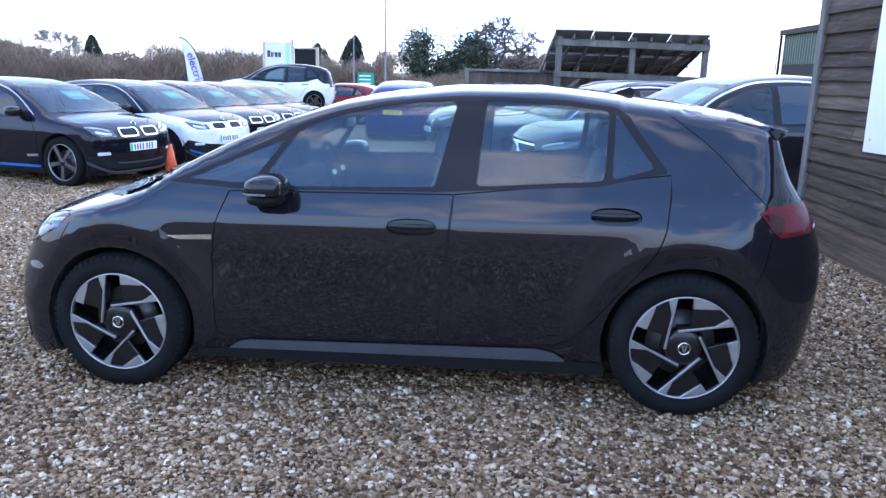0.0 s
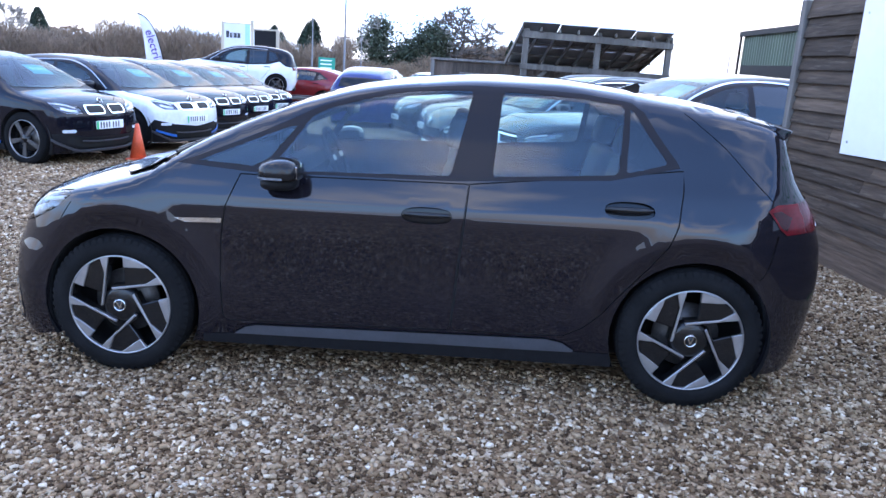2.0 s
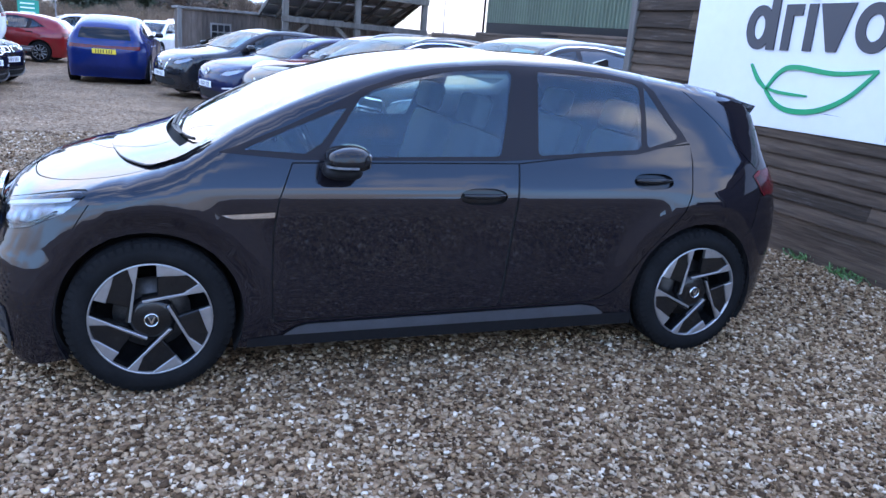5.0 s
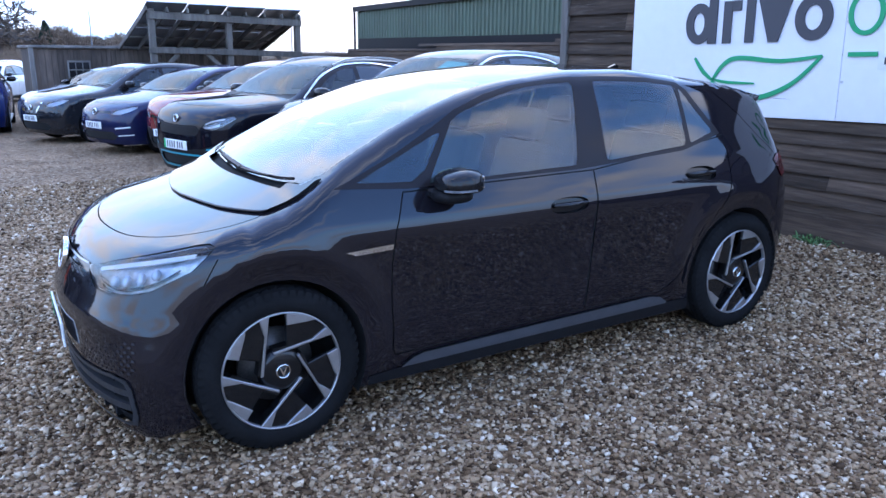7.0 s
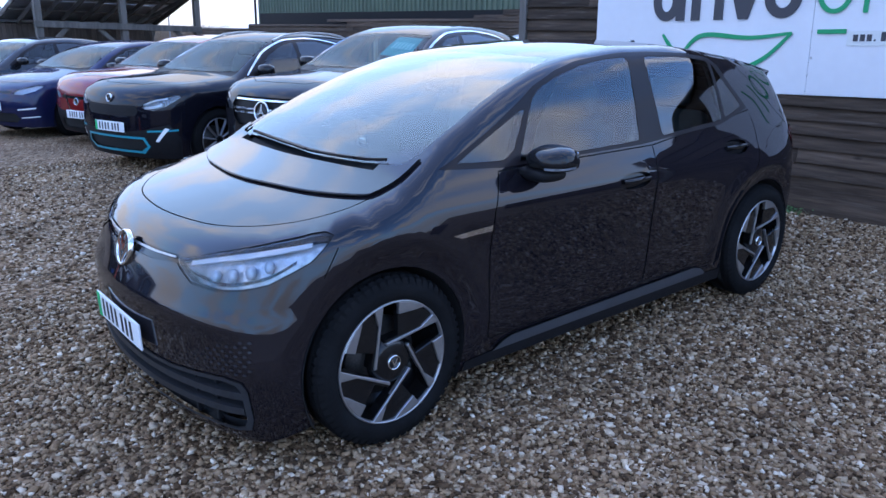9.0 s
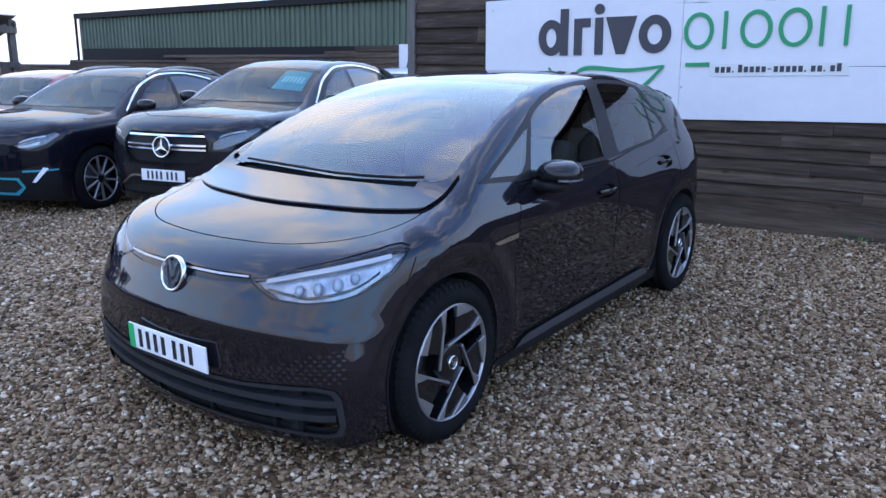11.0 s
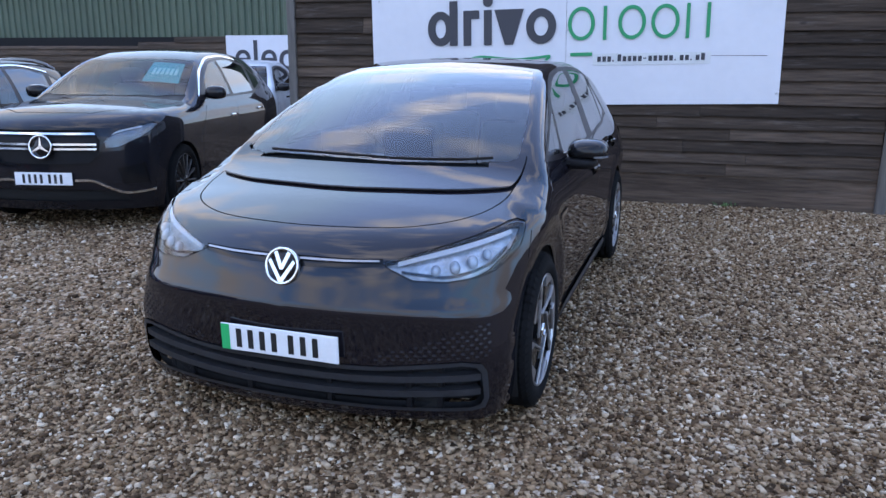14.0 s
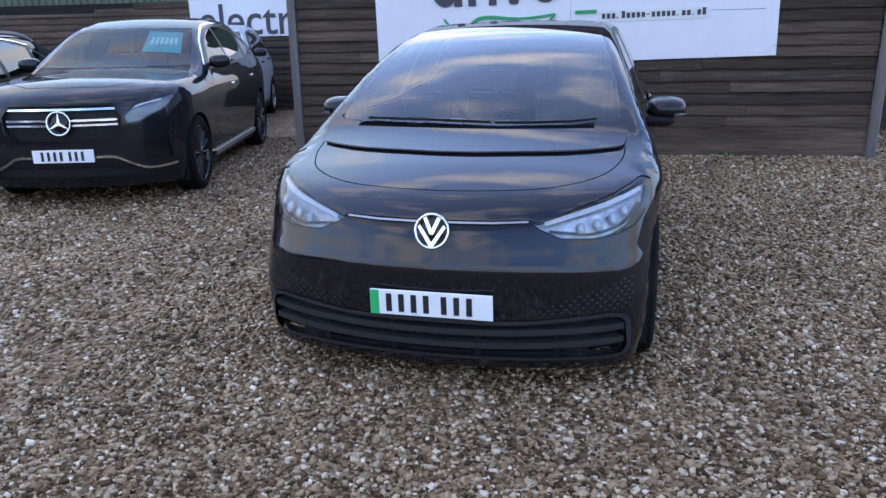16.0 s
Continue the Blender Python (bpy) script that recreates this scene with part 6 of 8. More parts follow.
    if face == "eqc":
        for z in (0.858, 0.768, 0.728):
            ribbon("grille_bar", sh, fp(((0.0, z), (0.15, z), (0.30, z), (0.47, z))), 0.018, 0.012, M_CHROME, root, -0.012)
        ribbon("chrome_lip", sh, fp(((0.27, 0.46), (0.42, 0.455), (0.55, 0.39), (0.68, 0.345), (0.86, 0.36))), 0.020, 0.010, M_CHROME, root, 0.0)
        ribbon("window_chrome", sh, sp(((-0.80, 1.13), (-0.42, 1.36), (-0.08, 1.49), (0.2, 1.532), (0.65, 1.537), (1.18, 1.462), (1.60, 1.31))), 0.016, 0.006, M_CHROME, root, 0.0)
        ribbon("side_step", sh, sp(((-0.95, 0.27), (0.0, 0.265), (0.98, 0.27))), 0.04, 0.03, M_SILVER, root, 0.0)
    if face == "niro":
        ribbon("window_chrome", sh, sp(((-0.86, 1.10), (-0.44, 1.36), (-0.08, 1.49), (0.2, 1.532), (0.65, 1.537), (1.18, 1.462))), 0.016, 0.006, M_CHROME, root, 0.0)
        for sgn in (1, -1):
            pp = [Vector((x * sx, sgn * 0.60 * sy, float(sh.lid([x * sx], [0.60 * sy])[0][2]) + 0.05 * math.sin(math.pi * i / 7) ** 0.5)) for i, x in enumerate(np.linspace(-0.1, 1.55, 8))]
            part("roof_rail", strip_bm(pp, 0.03, 0.025), M_ALU, root, "silver roof rail")
    if screen_tag:
        pts = [(x1 * sx + 0.24, -0.36 * sy), (x1 * sx + 0.24, 0.02 * sy), (x1 * sx + 0.48, 0.01 * sy), (x1 * sx + 0.48, -0.35 * sy)]
        if face == "eqc":
            pts = [(x1 * sx + 0.20, -0.60 * sy), (x1 * sx + 0.20, -0.20 * sy), (x1 * sx + 0.60, -0.18 * sy), (x1 * sx + 0.60, -0.53 * sy)]
        gx_, gy_ = [], []
        for i in range(4):
            for j in range(5):
                u, w = i / 3, j / 4
                p = (np.array(pts[0]) * (1 - w) + np.array(pts[1]) * w) * (1 - u) + (np.array(pts[3]) * (1 - w) + np.array(pts[2]) * w) * u
                gx_.append(p[0]); gy_.append(p[1])
        P = sh.lid(gx_, gy_)
        P = P - sh.normal(P) * 0.012
        mesh_ob("price_sticker", P.tolist(), [(i * 5 + j, i * 5 + j + 1, i * 5 + j + 6, i * 5 + j + 5) for i in range(3) for j in range(4)], M_TEAL, root, "teal price sticker inside the windscreen")
        for k in range(6):
            t0, t1 = 0.12 + k * 0.13, 0.12 + k * 0.13 + 0.085
            v = []
            for u, w in ((0.35, t0), (0.35, t1), (0.68, t1), (0.68, t0)):
                v.append((np.array(pts[0]) * (1 - w) + np.array(pts[1]) * w) * (1 - u) + (np.array(pts[3]) * (1 - w) + np.array(pts[2]) * w) * u)
            P = sh.lid([p[0] for p in v], [p[1] for p in v])
            P = P - sh.normal(P) * 0.009
            mesh_ob("bar", P.tolist(), [(0, 1, 2, 3)], M_TEAL_PALE, root, flat=True)
    return root


M_ACCENT = material("teal_accent", (0.02, 0.28, 0.36), rough=0.3, coat=0.4)
M_GLASS_FAR = glass("side_glass", (0.40, 0.50, 0.50), 0.7)
M_SCREEN_FAR = glass("front_glass", (0.50, 0.70, 0.70), 0.42)
M_P_BLACK = car_paint("black_paint", (0.006, 0.006, 0.010), 0.05, 0.6)
M_P_EQC = car_paint("graphite_paint", (0.012, 0.012, 0.015), 0.15, 0.75)
M_P_NAVY = car_paint("navy_paint", (0.012, 0.016, 0.055), 0.3, 0.7)
M_P_BLUE = car_paint("blue_paint", (0.008, 0.018, 0.10), 0.3, 0.7)
M_P_RED = car_paint("red_paint", (0.19, 0.012, 0.014), 0.35)
M_P_WHITE = car_paint("white_paint", (0.72, 0.74, 0.77), 0.0)
M_P_SILVER = car_paint("silver_paint", (0.55, 0.58, 0.62), 0.5)
M_P_GREY = car_paint("dark_grey_paint", (0.014, 0.015, 0.018), 0.15)
WHEELS = {"sport": wheel_set(0.36, 0.262, "sport"), "five": wheel_set(0.345, 0.245, "five"), "multi": wheel_set(0.36, 0.25, "multi"), "dark": wheel_set(0.325, 0.22, "dark"), "small": wheel_set(0.325, 0.22, "multi")}


def parked(nose_x, nose_y, heading, length_to_centre, dz=0.0):
    """Pose of a car whose nose is at (nose_x, nose_y), its tail pointing along heading degrees."""
    c, s = math.cos(radians(heading)), math.sin(radians(heading))
    x, y = nose_x + c * length_to_centre, nose_y + s * length_to_centre
    return Matrix.Translation((x, y, float(ground_z(x, y)) + dz)) @ Matrix.Rotation(radians(heading), 4, "Z")


ROW = "cars in the row beside the wall"
build_car("graphite_suv", "graphite electric sports utility car with chrome grille bars", parked(0.67, 8.22, 11.2, 2.31), "suv", (1, 1, 1.02), M_P_EQC, "eqc", wheel="sport", screen_tag=1, group=ROW)
build_car("black_crossover", "black electric crossover with teal trim and silver roof rails", parked(-0.06, 10.28, 13, 2.13), "suv", (0.92, 0.955, 0.97), M_P_BLACK, "niro", wheel="multi", lower=M_TRIM, group=ROW)
build_car("red_crossover", "dark red electric crossover among the parked cars", parked(0.50, 12.9, 14, 2.03), "suv", (0.88, 0.95, 0.965), M_P_RED, "vmask", wheel="multi", lower=M_TRIM, group=ROW)
build_car("navy_hatchback", "navy blue electric hatchback with white daylight lamps", parked(-0.10, 14.9, 16, 2.13), "hatch", (1, 1, 1), M_P_NAVY, "golf", wheel="small", group=ROW)
build_car("dark_hatchback", "dark grey electric hatchback in the row of cars", parked(-0.70, 17.7, 18, 2.2), "hatch", (1.04, 1.0, 1.05), M_P_GREY, "vmask", wheel="small", group=ROW)
build_car("silver_hatchback", "silver electric hatchback behind the graphite car", parked(5.5, 9.55, 14, 1.75), "hatch", (0.82, 0.95, 1.09), M_P_SILVER, "vmask", wheel="small")
I3 = "tall electric cars facing the yard"
i3a = build_car("black_city_car", "black tall electric city car with kidney grille", parked(-4.43, 10.6, 161, 1.95), "tall", (0.96, 0.96, 0.90), M_P_BLACK, "i3", wheel="five", screen_tag=1, group=I3)
build_car("white_city_car", "white and black tall electric city car with blue accents", parked(-3.83, 12.7, 158, 1.95), "tall", (0.96, 0.96, 0.90), M_P_WHITE, "i3", upper=M_P_BLACK, wheel="dark", lower=M_TRIM, screen_tag=1, group=I3)
for nx_i, ny_i, hd in ((-3.85, 15.1, 152), (-3.66, 17.0, 152), (-3.54, 18.9, 152)):
    copy_thing(i3a, parked(nx_i, ny_i, hd + 4, 1.95))
build_car("blue_suv", "bright blue electric sports utility car seen from behind", parked(-1.12, 25.0, -98, 2.31), "suv", (1, 1, 1), M_P_BLUE, "eqc", wheel="multi")


# ---- shapes on the big sign ----
def ribbon2d(pts, w0, w1=None, n=6):
    """A flat strip along 2D points, swelling from w0 to w1 in the middle."""
    line = smooth_line(pts, n)
    l, r = [], []
    m = len(line)
    for i, p in enumerate(line):
        d = line[min(i + 1, m - 1)] - line[max(i - 1, 0)]
        d = d / max(np.linalg.norm(d), 1e-9)
        w = (w0 + ((w1 or w0) - w0) * math.sin(math.pi * i / (m - 1))) / 2
        l.append((p[0] - d[1] * w, p[1] + d[0] * w))
        r.append((p[0] + d[1] * w, p[1] - d[0] * w))
    return l + r[::-1]


def sign_shape(name, pts, mat, depth=0.012):
    return part(name, prism_bm([(float(a), float(b)) for a, b in pts], depth), mat, sign, "", False, Matrix.Translation((0, 0, 0.001)))


def disc2d(cx, cy, rx, ry, n=28):
    return [(cx + rx * math.cos(2 * math.pi * i / n), cy + ry * math.sin(2 * math.pi * i / n)) for i in range(n)]


def ring_part(name, cx, cy, rx, ry, w, mat, parent, a0=0, a1=360, depth=0.012, n=36):
    bm = bmesh.new()
    closed = a1 - a0 >= 360
    k = n if closed else n + 1
    rows = []
    for i in range(k):
        a = radians(a0 + (a1 - a0) * i / n)
        c, s = math.cos(a), math.sin(a)
        rows.append([bm.verts.new((cx + (rx - q * w) * c, cy + (ry - q * w) * s, z)) for q, z in ((0, 0), (0, depth), (1, depth), (1, 0))])
    for i in range(k if closed else k - 1):
        p, q = rows[i], rows[(i + 1) % k]
        for j in range(4):
            bm.faces.new((p[j], q[j], q[(j + 1) % 4], p[(j + 1) % 4]))
    bmesh.ops.recalc_face_normals(bm, faces=bm.faces)
    return part(name, bm, mat, parent, "", False, Matrix.Translation((0, 0, 0.001)))


def bar2d(x0, x1, y0, y1):
    return [(x0, y0), (x1, y0), (x1, y1), (x0, y1)]


B0, XH, AS = 0.62, 0.975, 1.075
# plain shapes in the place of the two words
XM, XR = (B0 + XH) / 2, (XH - B0) / 2
ring_part("dark_ring", -1.315, XM, 0.140, XR, 0.082, M_SIGN_DARK, sign)
sign_shape("dark_bar", bar2d(-1.215, -1.130, B0, AS), M_SIGN_DARK, 0.014)
sign_shape("dark_bar", bar2d(-1.065, -0.982, B0, XH), M_SIGN_DARK)
sign_shape("dark_block", bar2d(-0.980, -0.895, XH - 0.085, XH), M_SIGN_DARK)
sign_shape("dark_bar", bar2d(-0.845, -0.762, B0, XH), M_SIGN_DARK)
sign_shape("dark_dot", disc2d(-0.803, 1.055, 0.052, 0.05), M_SIGN_DARK)
sign_shape("dark_wedge", [(-0.735, XH), (-0.425, XH), (-0.535, B0), (-0.622, B0)], M_SIGN_DARK)
ring_part("dark_ring", -0.245, XM, 0.155, XR, 0.082, M_SIGN_DARK, sign)
for cx in (0.165, 0.665, 0.985):
    ring_part("green_ring", cx, 0.81, 0.135, 0.165, 0.036, M_SIGN_GREEN, sign)
for cx, lo in ((0.40, 0.645), (1.20, 0.645), (1.39, 0.645)):
    sign_shape("green_bar", bar2d(cx - 0.017, cx + 0.017, lo, 0.975), M_SIGN_GREEN)
sign_shape("green_bar", bar2d(0.06, 0.28, 0.49, 0.525), M_SIGN_GREEN)
sign_shape("leaf_stalk", ribbon2d([(-1.335, 0.50), (-1.24, 0.38), (-1.13, 0.30)], 0.018, 0.034), M_SIGN_GREEN)
sign_shape("leaf_edge", ribbon2d([(-1.14, 0.30), (-1.03, 0.44), (-0.88, 0.495), (-0.5, 0.465), (-0.145, 0.50)], 0.022, 0.040), M_SIGN_GREEN)
sign_shape("leaf_edge", ribbon2d([(-1.14, 0.30), (-1.02, 0.20), (-0.85, 0.155), (-0.6, 0.18), (-0.35, 0.30), (-0.145, 0.50)], 0.022, 0.042), M_SIGN_GREEN, 0.014)
sign_shape("leaf_vein", ribbon2d([(-1.13, 0.315), (-1.0, 0.29), (-0.72, 0.28)], 0.014, 0.026), M_SIGN_GREEN)
part("address_strip", box_bm(0.29, 1.43, 0.395, 0.51, 0.001, 0.006, 0.001), material("grey_strip", (0.62, 0.63, 0.62), rough=0.5, vary=0.06, scale=6), sign, "pale grey address strip")
for k in range(21):
    w, h = (0.014, 0.014) if k in (3, 15, 18) else ((0.03, 0.012) if k == 9 else (0.036, 0.052 if k not in (4, 20) else 0.07))
    x = 0.335 + k * 0.0503
    y = 0.43 if k != 9 else 0.452
    part("address_bar", box_bm(x, x + w, y, y + h, 0.006, 0.0085), M_SIGN_DARK, sign)
for x, y in ((0.0, 1.1), (0.0, 0.75), (0.0, 0.3), (-2.03, 1.1), (-2.03, 0.1), (2.03, 1.1), (2.03, 0.1)):
    b = bmesh.new()
    bmesh.ops.create_cone(b, cap_ends=True, segments=10, radius1=0.011, radius2=0.008, depth=0.008)
    part("screw", b, M_ALU, sign, "", False, Matrix.Translation((x + 0.03, y, 0.004)))


# ---- the yard's far side ----
# green shed behind the row of cars
SHX = 9.0
shed = thing("green_shed", "long green corrugated shed above a dark timber base", "shed", kind="structure")


def corrugated(y0, y1, z0, z1, x, pitch=0.15, depth=0.035):
    v, f = [], []
    n = int((y1 - y0) / pitch)
    k = 0
    for i in range(n):
        for dy, dx in ((0, 0), (0.35, 0), (0.5, depth), (0.85, depth)):
            y = y0 + (i + dy) * pitch
            zt = z1(y) if callable(z1) else z1
            v += [(x - dx, y, z0(y) if callable(z0) else z0), (x - dx, y, zt)]
            k += 1
    f = [(2 * i, 2 * i + 1, 2 * i + 3, 2 * i + 2) for i in range(k - 1)]
    return v, f


def shed_top(y):
    return 3.02 - 0.012 * (y - 10)


def shed_mid(y):
    return 1.98 - 0.030 * (y - 12)


v, f = corrugated(8.0, 22.0, shed_mid, shed_top, SHX)
mesh_ob("cladding", v, f, M_SHED_GREEN, shed, "olive green corrugated sheets", flat=True)
v, f = [], []
for i in range(15):
    y = 8.0 + i
    v += [(SHX - 0.09, y, shed_top(y) - 0.02), (SHX - 0.09, y, shed_top(y) + 0.09), (SHX + 6.0, y, shed_top(y) + 0.75)]
f = [(3 * i + k, 3 * i + k + 1, 3 * i + k + 4, 3 * i + k + 3) for i in range(14) for k in range(2)]
mesh_ob("roof", v, f, M_SHED_GREEN, shed, "", flat=True)
part("eaves_trim", beam_bm((SHX - 0.11, 8.0, shed_top(8.0) + 0.04), (SHX - 0.11, 22.06, shed_top(22) + 0.04), 0.05, 0.14), M_TRIM, shed)
part("end_wall", box_bm(SHX, SHX + 6, 21.95, 22.03, -0.3, 2.9), M_SHED_GREEN, shed)
part("corner_pipe", rod_bm((SHX - 0.06, 22.10, -0.3), (SHX - 0.06, 22.10, 2.85), 0.035, None, 10), M_TRIM, shed)
base = thing("wall_base", "dark stained timber boarding below the green shed", "wall", kind="structure")
part("core", box_bm(SHX - 0.10, SHX + 0.05, 7.5, 26.0, -0.4, 1.50), M_TRIM, base)
part("core", box_bm(SHX - 0.04, SHX + 0.05, 7.5, 21.9, 1.50, 2.06), M_TRIM, base)
rnd = random.Random(5)
for i in range(19):
    z0 = -0.3 + i * 0.125
    y = 7.5
    while y < 26.0:
        ln = min(rnd.uniform(3.5, 6.0), 26.0 - y)
        ztop = min(z0 + 0.135, shed_mid(y + ln / 2) + 0.02)
        if ztop - z0 > 0.05:
            v, f = feather_board(ln - 0.01, ztop - z0 - 0.02, rnd.randrange(10 ** 6))
            ob = mesh_ob("board", v, f, M_BOARD, base, flat=True)
            ob.location = (SHX - 0.13 + rnd.uniform(-0.006, 0.006), y, z0)
        y += ln
banner = thing("electric_banner", "white banner with large dark letters on the shed", "banner", Matrix.Translation((SHX - 0.17, 11.12, 1.50)) @ Matrix(((0, 0, -1, 0), (-1, 0, 0, 0), (0, 1, 0, 0), (0, 0, 0, 1))))
part("panel", box_bm(0, 3.3, -0.1, 0.58, -0.01, 0.0), M_SIGN, banner)


def lettering(text, size, mat, parent, m, depth=0.004, label=""):
    cu = bpy.data.curves.new("letters", "FONT")
    cu.body, cu.size, cu.extrude, cu.offset = text, size, depth, 0.006 * size
    ob = bpy.data.objects.new("letters", cu)
    me = bpy.data.meshes.new_from_object(ob)
    bpy.data.objects.remove(ob)
    me.materials.append(mat)
    o = new("letters", me)
    o.parent = parent
    o.matrix_basis = m
    return o


lettering("electric", 0.80, M_SIGN_DARK, banner, Matrix.Translation((0.16, -0.06, 0.006)))

# solar canopy
can = thing("solar_canopy", "weathered timber canopy carrying tilted black solar panels", "canopy")
CY, CX0, CX1 = 21.15, 2.62, 6.62


def cg(x, y):
    return float(ground_z(x, y))


def beam_part(name, a, b, w, h, mat=None, parent=None):
    return part(name, beam_bm(a, b, w, h, 0.008), mat or M_OLDWOOD, parent or can)


for x in (CX0 + 0.02, (CX0 + CX1) / 2, CX1 - 0.04):
    beam_part("post", (x, CY, cg(x, CY) - 0.02), (x, CY, 2.66), 0.15, 0.15)
for x in (CX0 - 0.15, (CX0 + CX1) / 2, CX1 - 0.1):
    beam_part("back_post", (x, CY + 2.8, cg(x, CY + 2.8) - 0.02), (x, CY + 2.8, 1.52), 0.13, 0.13)
beam_part("front_beam", (CX0 - 0.1, CY - 0.09, 2.50), (CX1 + 0.05, CY - 0.09, 2.42), 0.07, 0.17)
beam_part("lower_beam", (CX0 - 0.1, CY - 0.085, 1.66), (CX1 + 0.05, CY - 0.085, 1.58), 0.06, 0.15)
beam_part("back_beam", (CX0 - 0.3, CY + 2.75, 1.50), (CX1, CY + 2.75, 1.46), 0.08, 0.16)
for x, d in ((CX0 + 0.08, 0.55), ((CX0 + CX1) / 2 - 0.06, -0.55), (CX1 - 0.1, -0.6)):
    beam_part("brace", (x, CY - 0.02, 1.05), (x + d, CY - 0.02, 1.56), 0.06, 0.10)
for i in range(9):
    x = CX0 - 0.12 + i * (CX1 - CX0 + 0.1) / 8
    beam_part("rafter", (x, CY - 0.2, 2.66 - 0.01 * i), (x - 0.15, CY + 3.0, 1.50), 0.05, 0.12)
for k in range(4):
    t = 0.12 + k * 0.25
    beam_part("purlin", (CX0 - 0.15, CY - 0.2 + 3.2 * t, 2.73 - 1.16 * t), (CX1 + 0.05, CY - 0.2 + 3.2 * t, 2.66 - 1.16 * t), 0.05, 0.05)
for i in range(4):
    for j in range(2):
        x0 = CX0 - 0.12 + i * 1.03
        pan = new("solar_panel")
        pan.parent = can
        tl = math.atan2(1.16, 3.2)
        pan.matrix_basis = Matrix.Translation((x0, CY - 0.28 + j * 1.68 * math.cos(tl), 2.80 - 0.018 * i - j * 1.68 * math.sin(tl))) @ Matrix.Rotation(-tl, 4, "X")
        part("glass_face", box_bm(0.02, 0.99, 0.02, 1.63, 0.012, 0.034), M_SOLAR, pan)
        part("frame", box_bm(0, 1.01, 0, 1.65, 0.0, 0.030, 0.003), M_ALU, pan)
beam_part("diagonal", (CX1 - 0.9, CY + 2.6, 1.52), (CX1 - 0.02, CY, 2.5), 0.06, 0.10)

# weathered timber shed with a small window
hut = thing("timber_shed", "weathered grey timber shed with a small paned window", "shed")
HY, HX0, HX1 = 23.6, 0.22, 6.4
part("core", box_bm(HX0, HX1, HY + 0.03, HY + 2.2, -0.4, 1.66), M_SHEDWOOD, hut)
rnd = random.Random(9)
x = HX0
while x < HX1:
    w = rnd.uniform(0.11, 0.16)
    if not (1.02 < x + w / 2 < 1.60):
        b = box_bm(x, min(x + w - 0.008, HX1), HY, HY + 0.028 + rnd.uniform(0, 0.01), -0.3, 1.68 - rnd.uniform(0, 0.02))
        part("plank", b, M_SHEDWOOD, hut)
    else:
        part("plank", box_bm(x, x + w - 0.008, HY, HY + 0.03, -0.3, 0.90), M_SHEDWOOD, hut)
        part("plank", box_bm(x, x + w - 0.008, HY, HY + 0.03, 1.36, 1.67), M_SHEDWOOD, hut)
    x += w
win = new("window")
win.parent = hut
part("frame", box_bm(1.02, 1.60, HY - 0.015, HY + 0.02, 0.89, 1.37, 0.003), M_POST, win, "pale window frame")
for i in range(3):
    for j in range(2):
        part("pane", box_bm(1.06 + i * 0.175, 1.21 + i * 0.175, HY - 0.022, HY - 0.016, 0.93 + j * 0.21, 1.11 + j * 0.21), M_BLACK, win)
part("roof_edge", box_bm(HX0 - 0.08, HX1, HY - 0.10, HY + 2.3, 1.69, 1.76, 0.01), M_POST, hut)
part("corner_post", box_bm(HX0 - 0.09, HX0 + 0.02, HY - 0.08, HY + 0.02, -0.3, 1.74, 0.005), M_POST, hut)

# masts
M_MAST = material("grey_mast", (0.20, 0.20, 0.21), rough=0.5, vary=0.1, scale=2)
for px, py, top, r in ((-8.48, 60, 4.6, 0.07), (-6.02, 60, 14.0, 0.085), (-4.75, 60, 4.4, 0.05), (23.9, 60, 4.6, 0.06), (13.6, 85, 5.4, 0.08)):
    mast = thing("mast", "tall thin grey mast beyond the yard", "mast", Matrix.Translation((px, py, -0.35)), "masts beyond the yard")
    part("pole", rod_bm((0, 0, 0), (0, 0, top + 0.35), r, r * 0.55, 10), M_MAST, mast)
    part("cap", rod_bm((0, 0, top + 0.35), (0, 0, top + 0.5), r * 0.7, r * 0.15, 8), M_MAST, mast)

# double notice board on posts
board = thing("notice_board", "white notice board with pale green edge beside a dark panel", "board", Matrix.Translation((-9.25, 36.0, -0.35)))
part("white_panel", box_bm(0.06, 1.25, -0.03, 0.0, 1.5, 3.12, 0.004), M_SIGN, board)
M_PALEGREEN = material("pale_green_paint", (0.36, 0.62, 0.52), rough=0.5, vary=0.05)
part("edge_strip", box_bm(1.02, 1.25, -0.036, -0.03, 1.5, 3.12), M_PALEGREEN, board)
for k, (x0, x1) in enumerate(((0.16, 0.30), (0.33, 0.42), (0.45, 0.48), (0.51, 0.64), (0.67, 0.80))):
    part("word_bar", box_bm(x0, x1, -0.036, -0.03, 2.50, 2.72 if k else 2.80), M_SIGN_DARK, board)
part("word_bar", box_bm(0.60, 0.92, -0.036, -0.03, 2.0, 2.10), M_SIGN_DARK, board)
part("dark_panel", box_bm(1.42, 2.40, 0.02, 0.06, 1.4, 2.92, 0.004), M_TRIM, board)
M_NEWPINE = material("pale_pine", (0.52, 0.44, 0.33), rough=0.7, vary=0.2, scale=2, stretch=(1, 1, 0.1))
for x, top in ((0.0, 3.20), (1.33, 3.32), (2.48, 2.98)):
    part("post", box_bm(x - 0.06, x + 0.07, -0.05, 0.08, 0, top, 0.008), M_NEWPINE, board)
for z in (3.10, 2.90):
    part("rail", box_bm(0.0 if z > 3 else 1.3, 1.33 if z > 3 else 2.5, -0.02, 0.03, z, z + 0.07), M_NEWPINE, board)

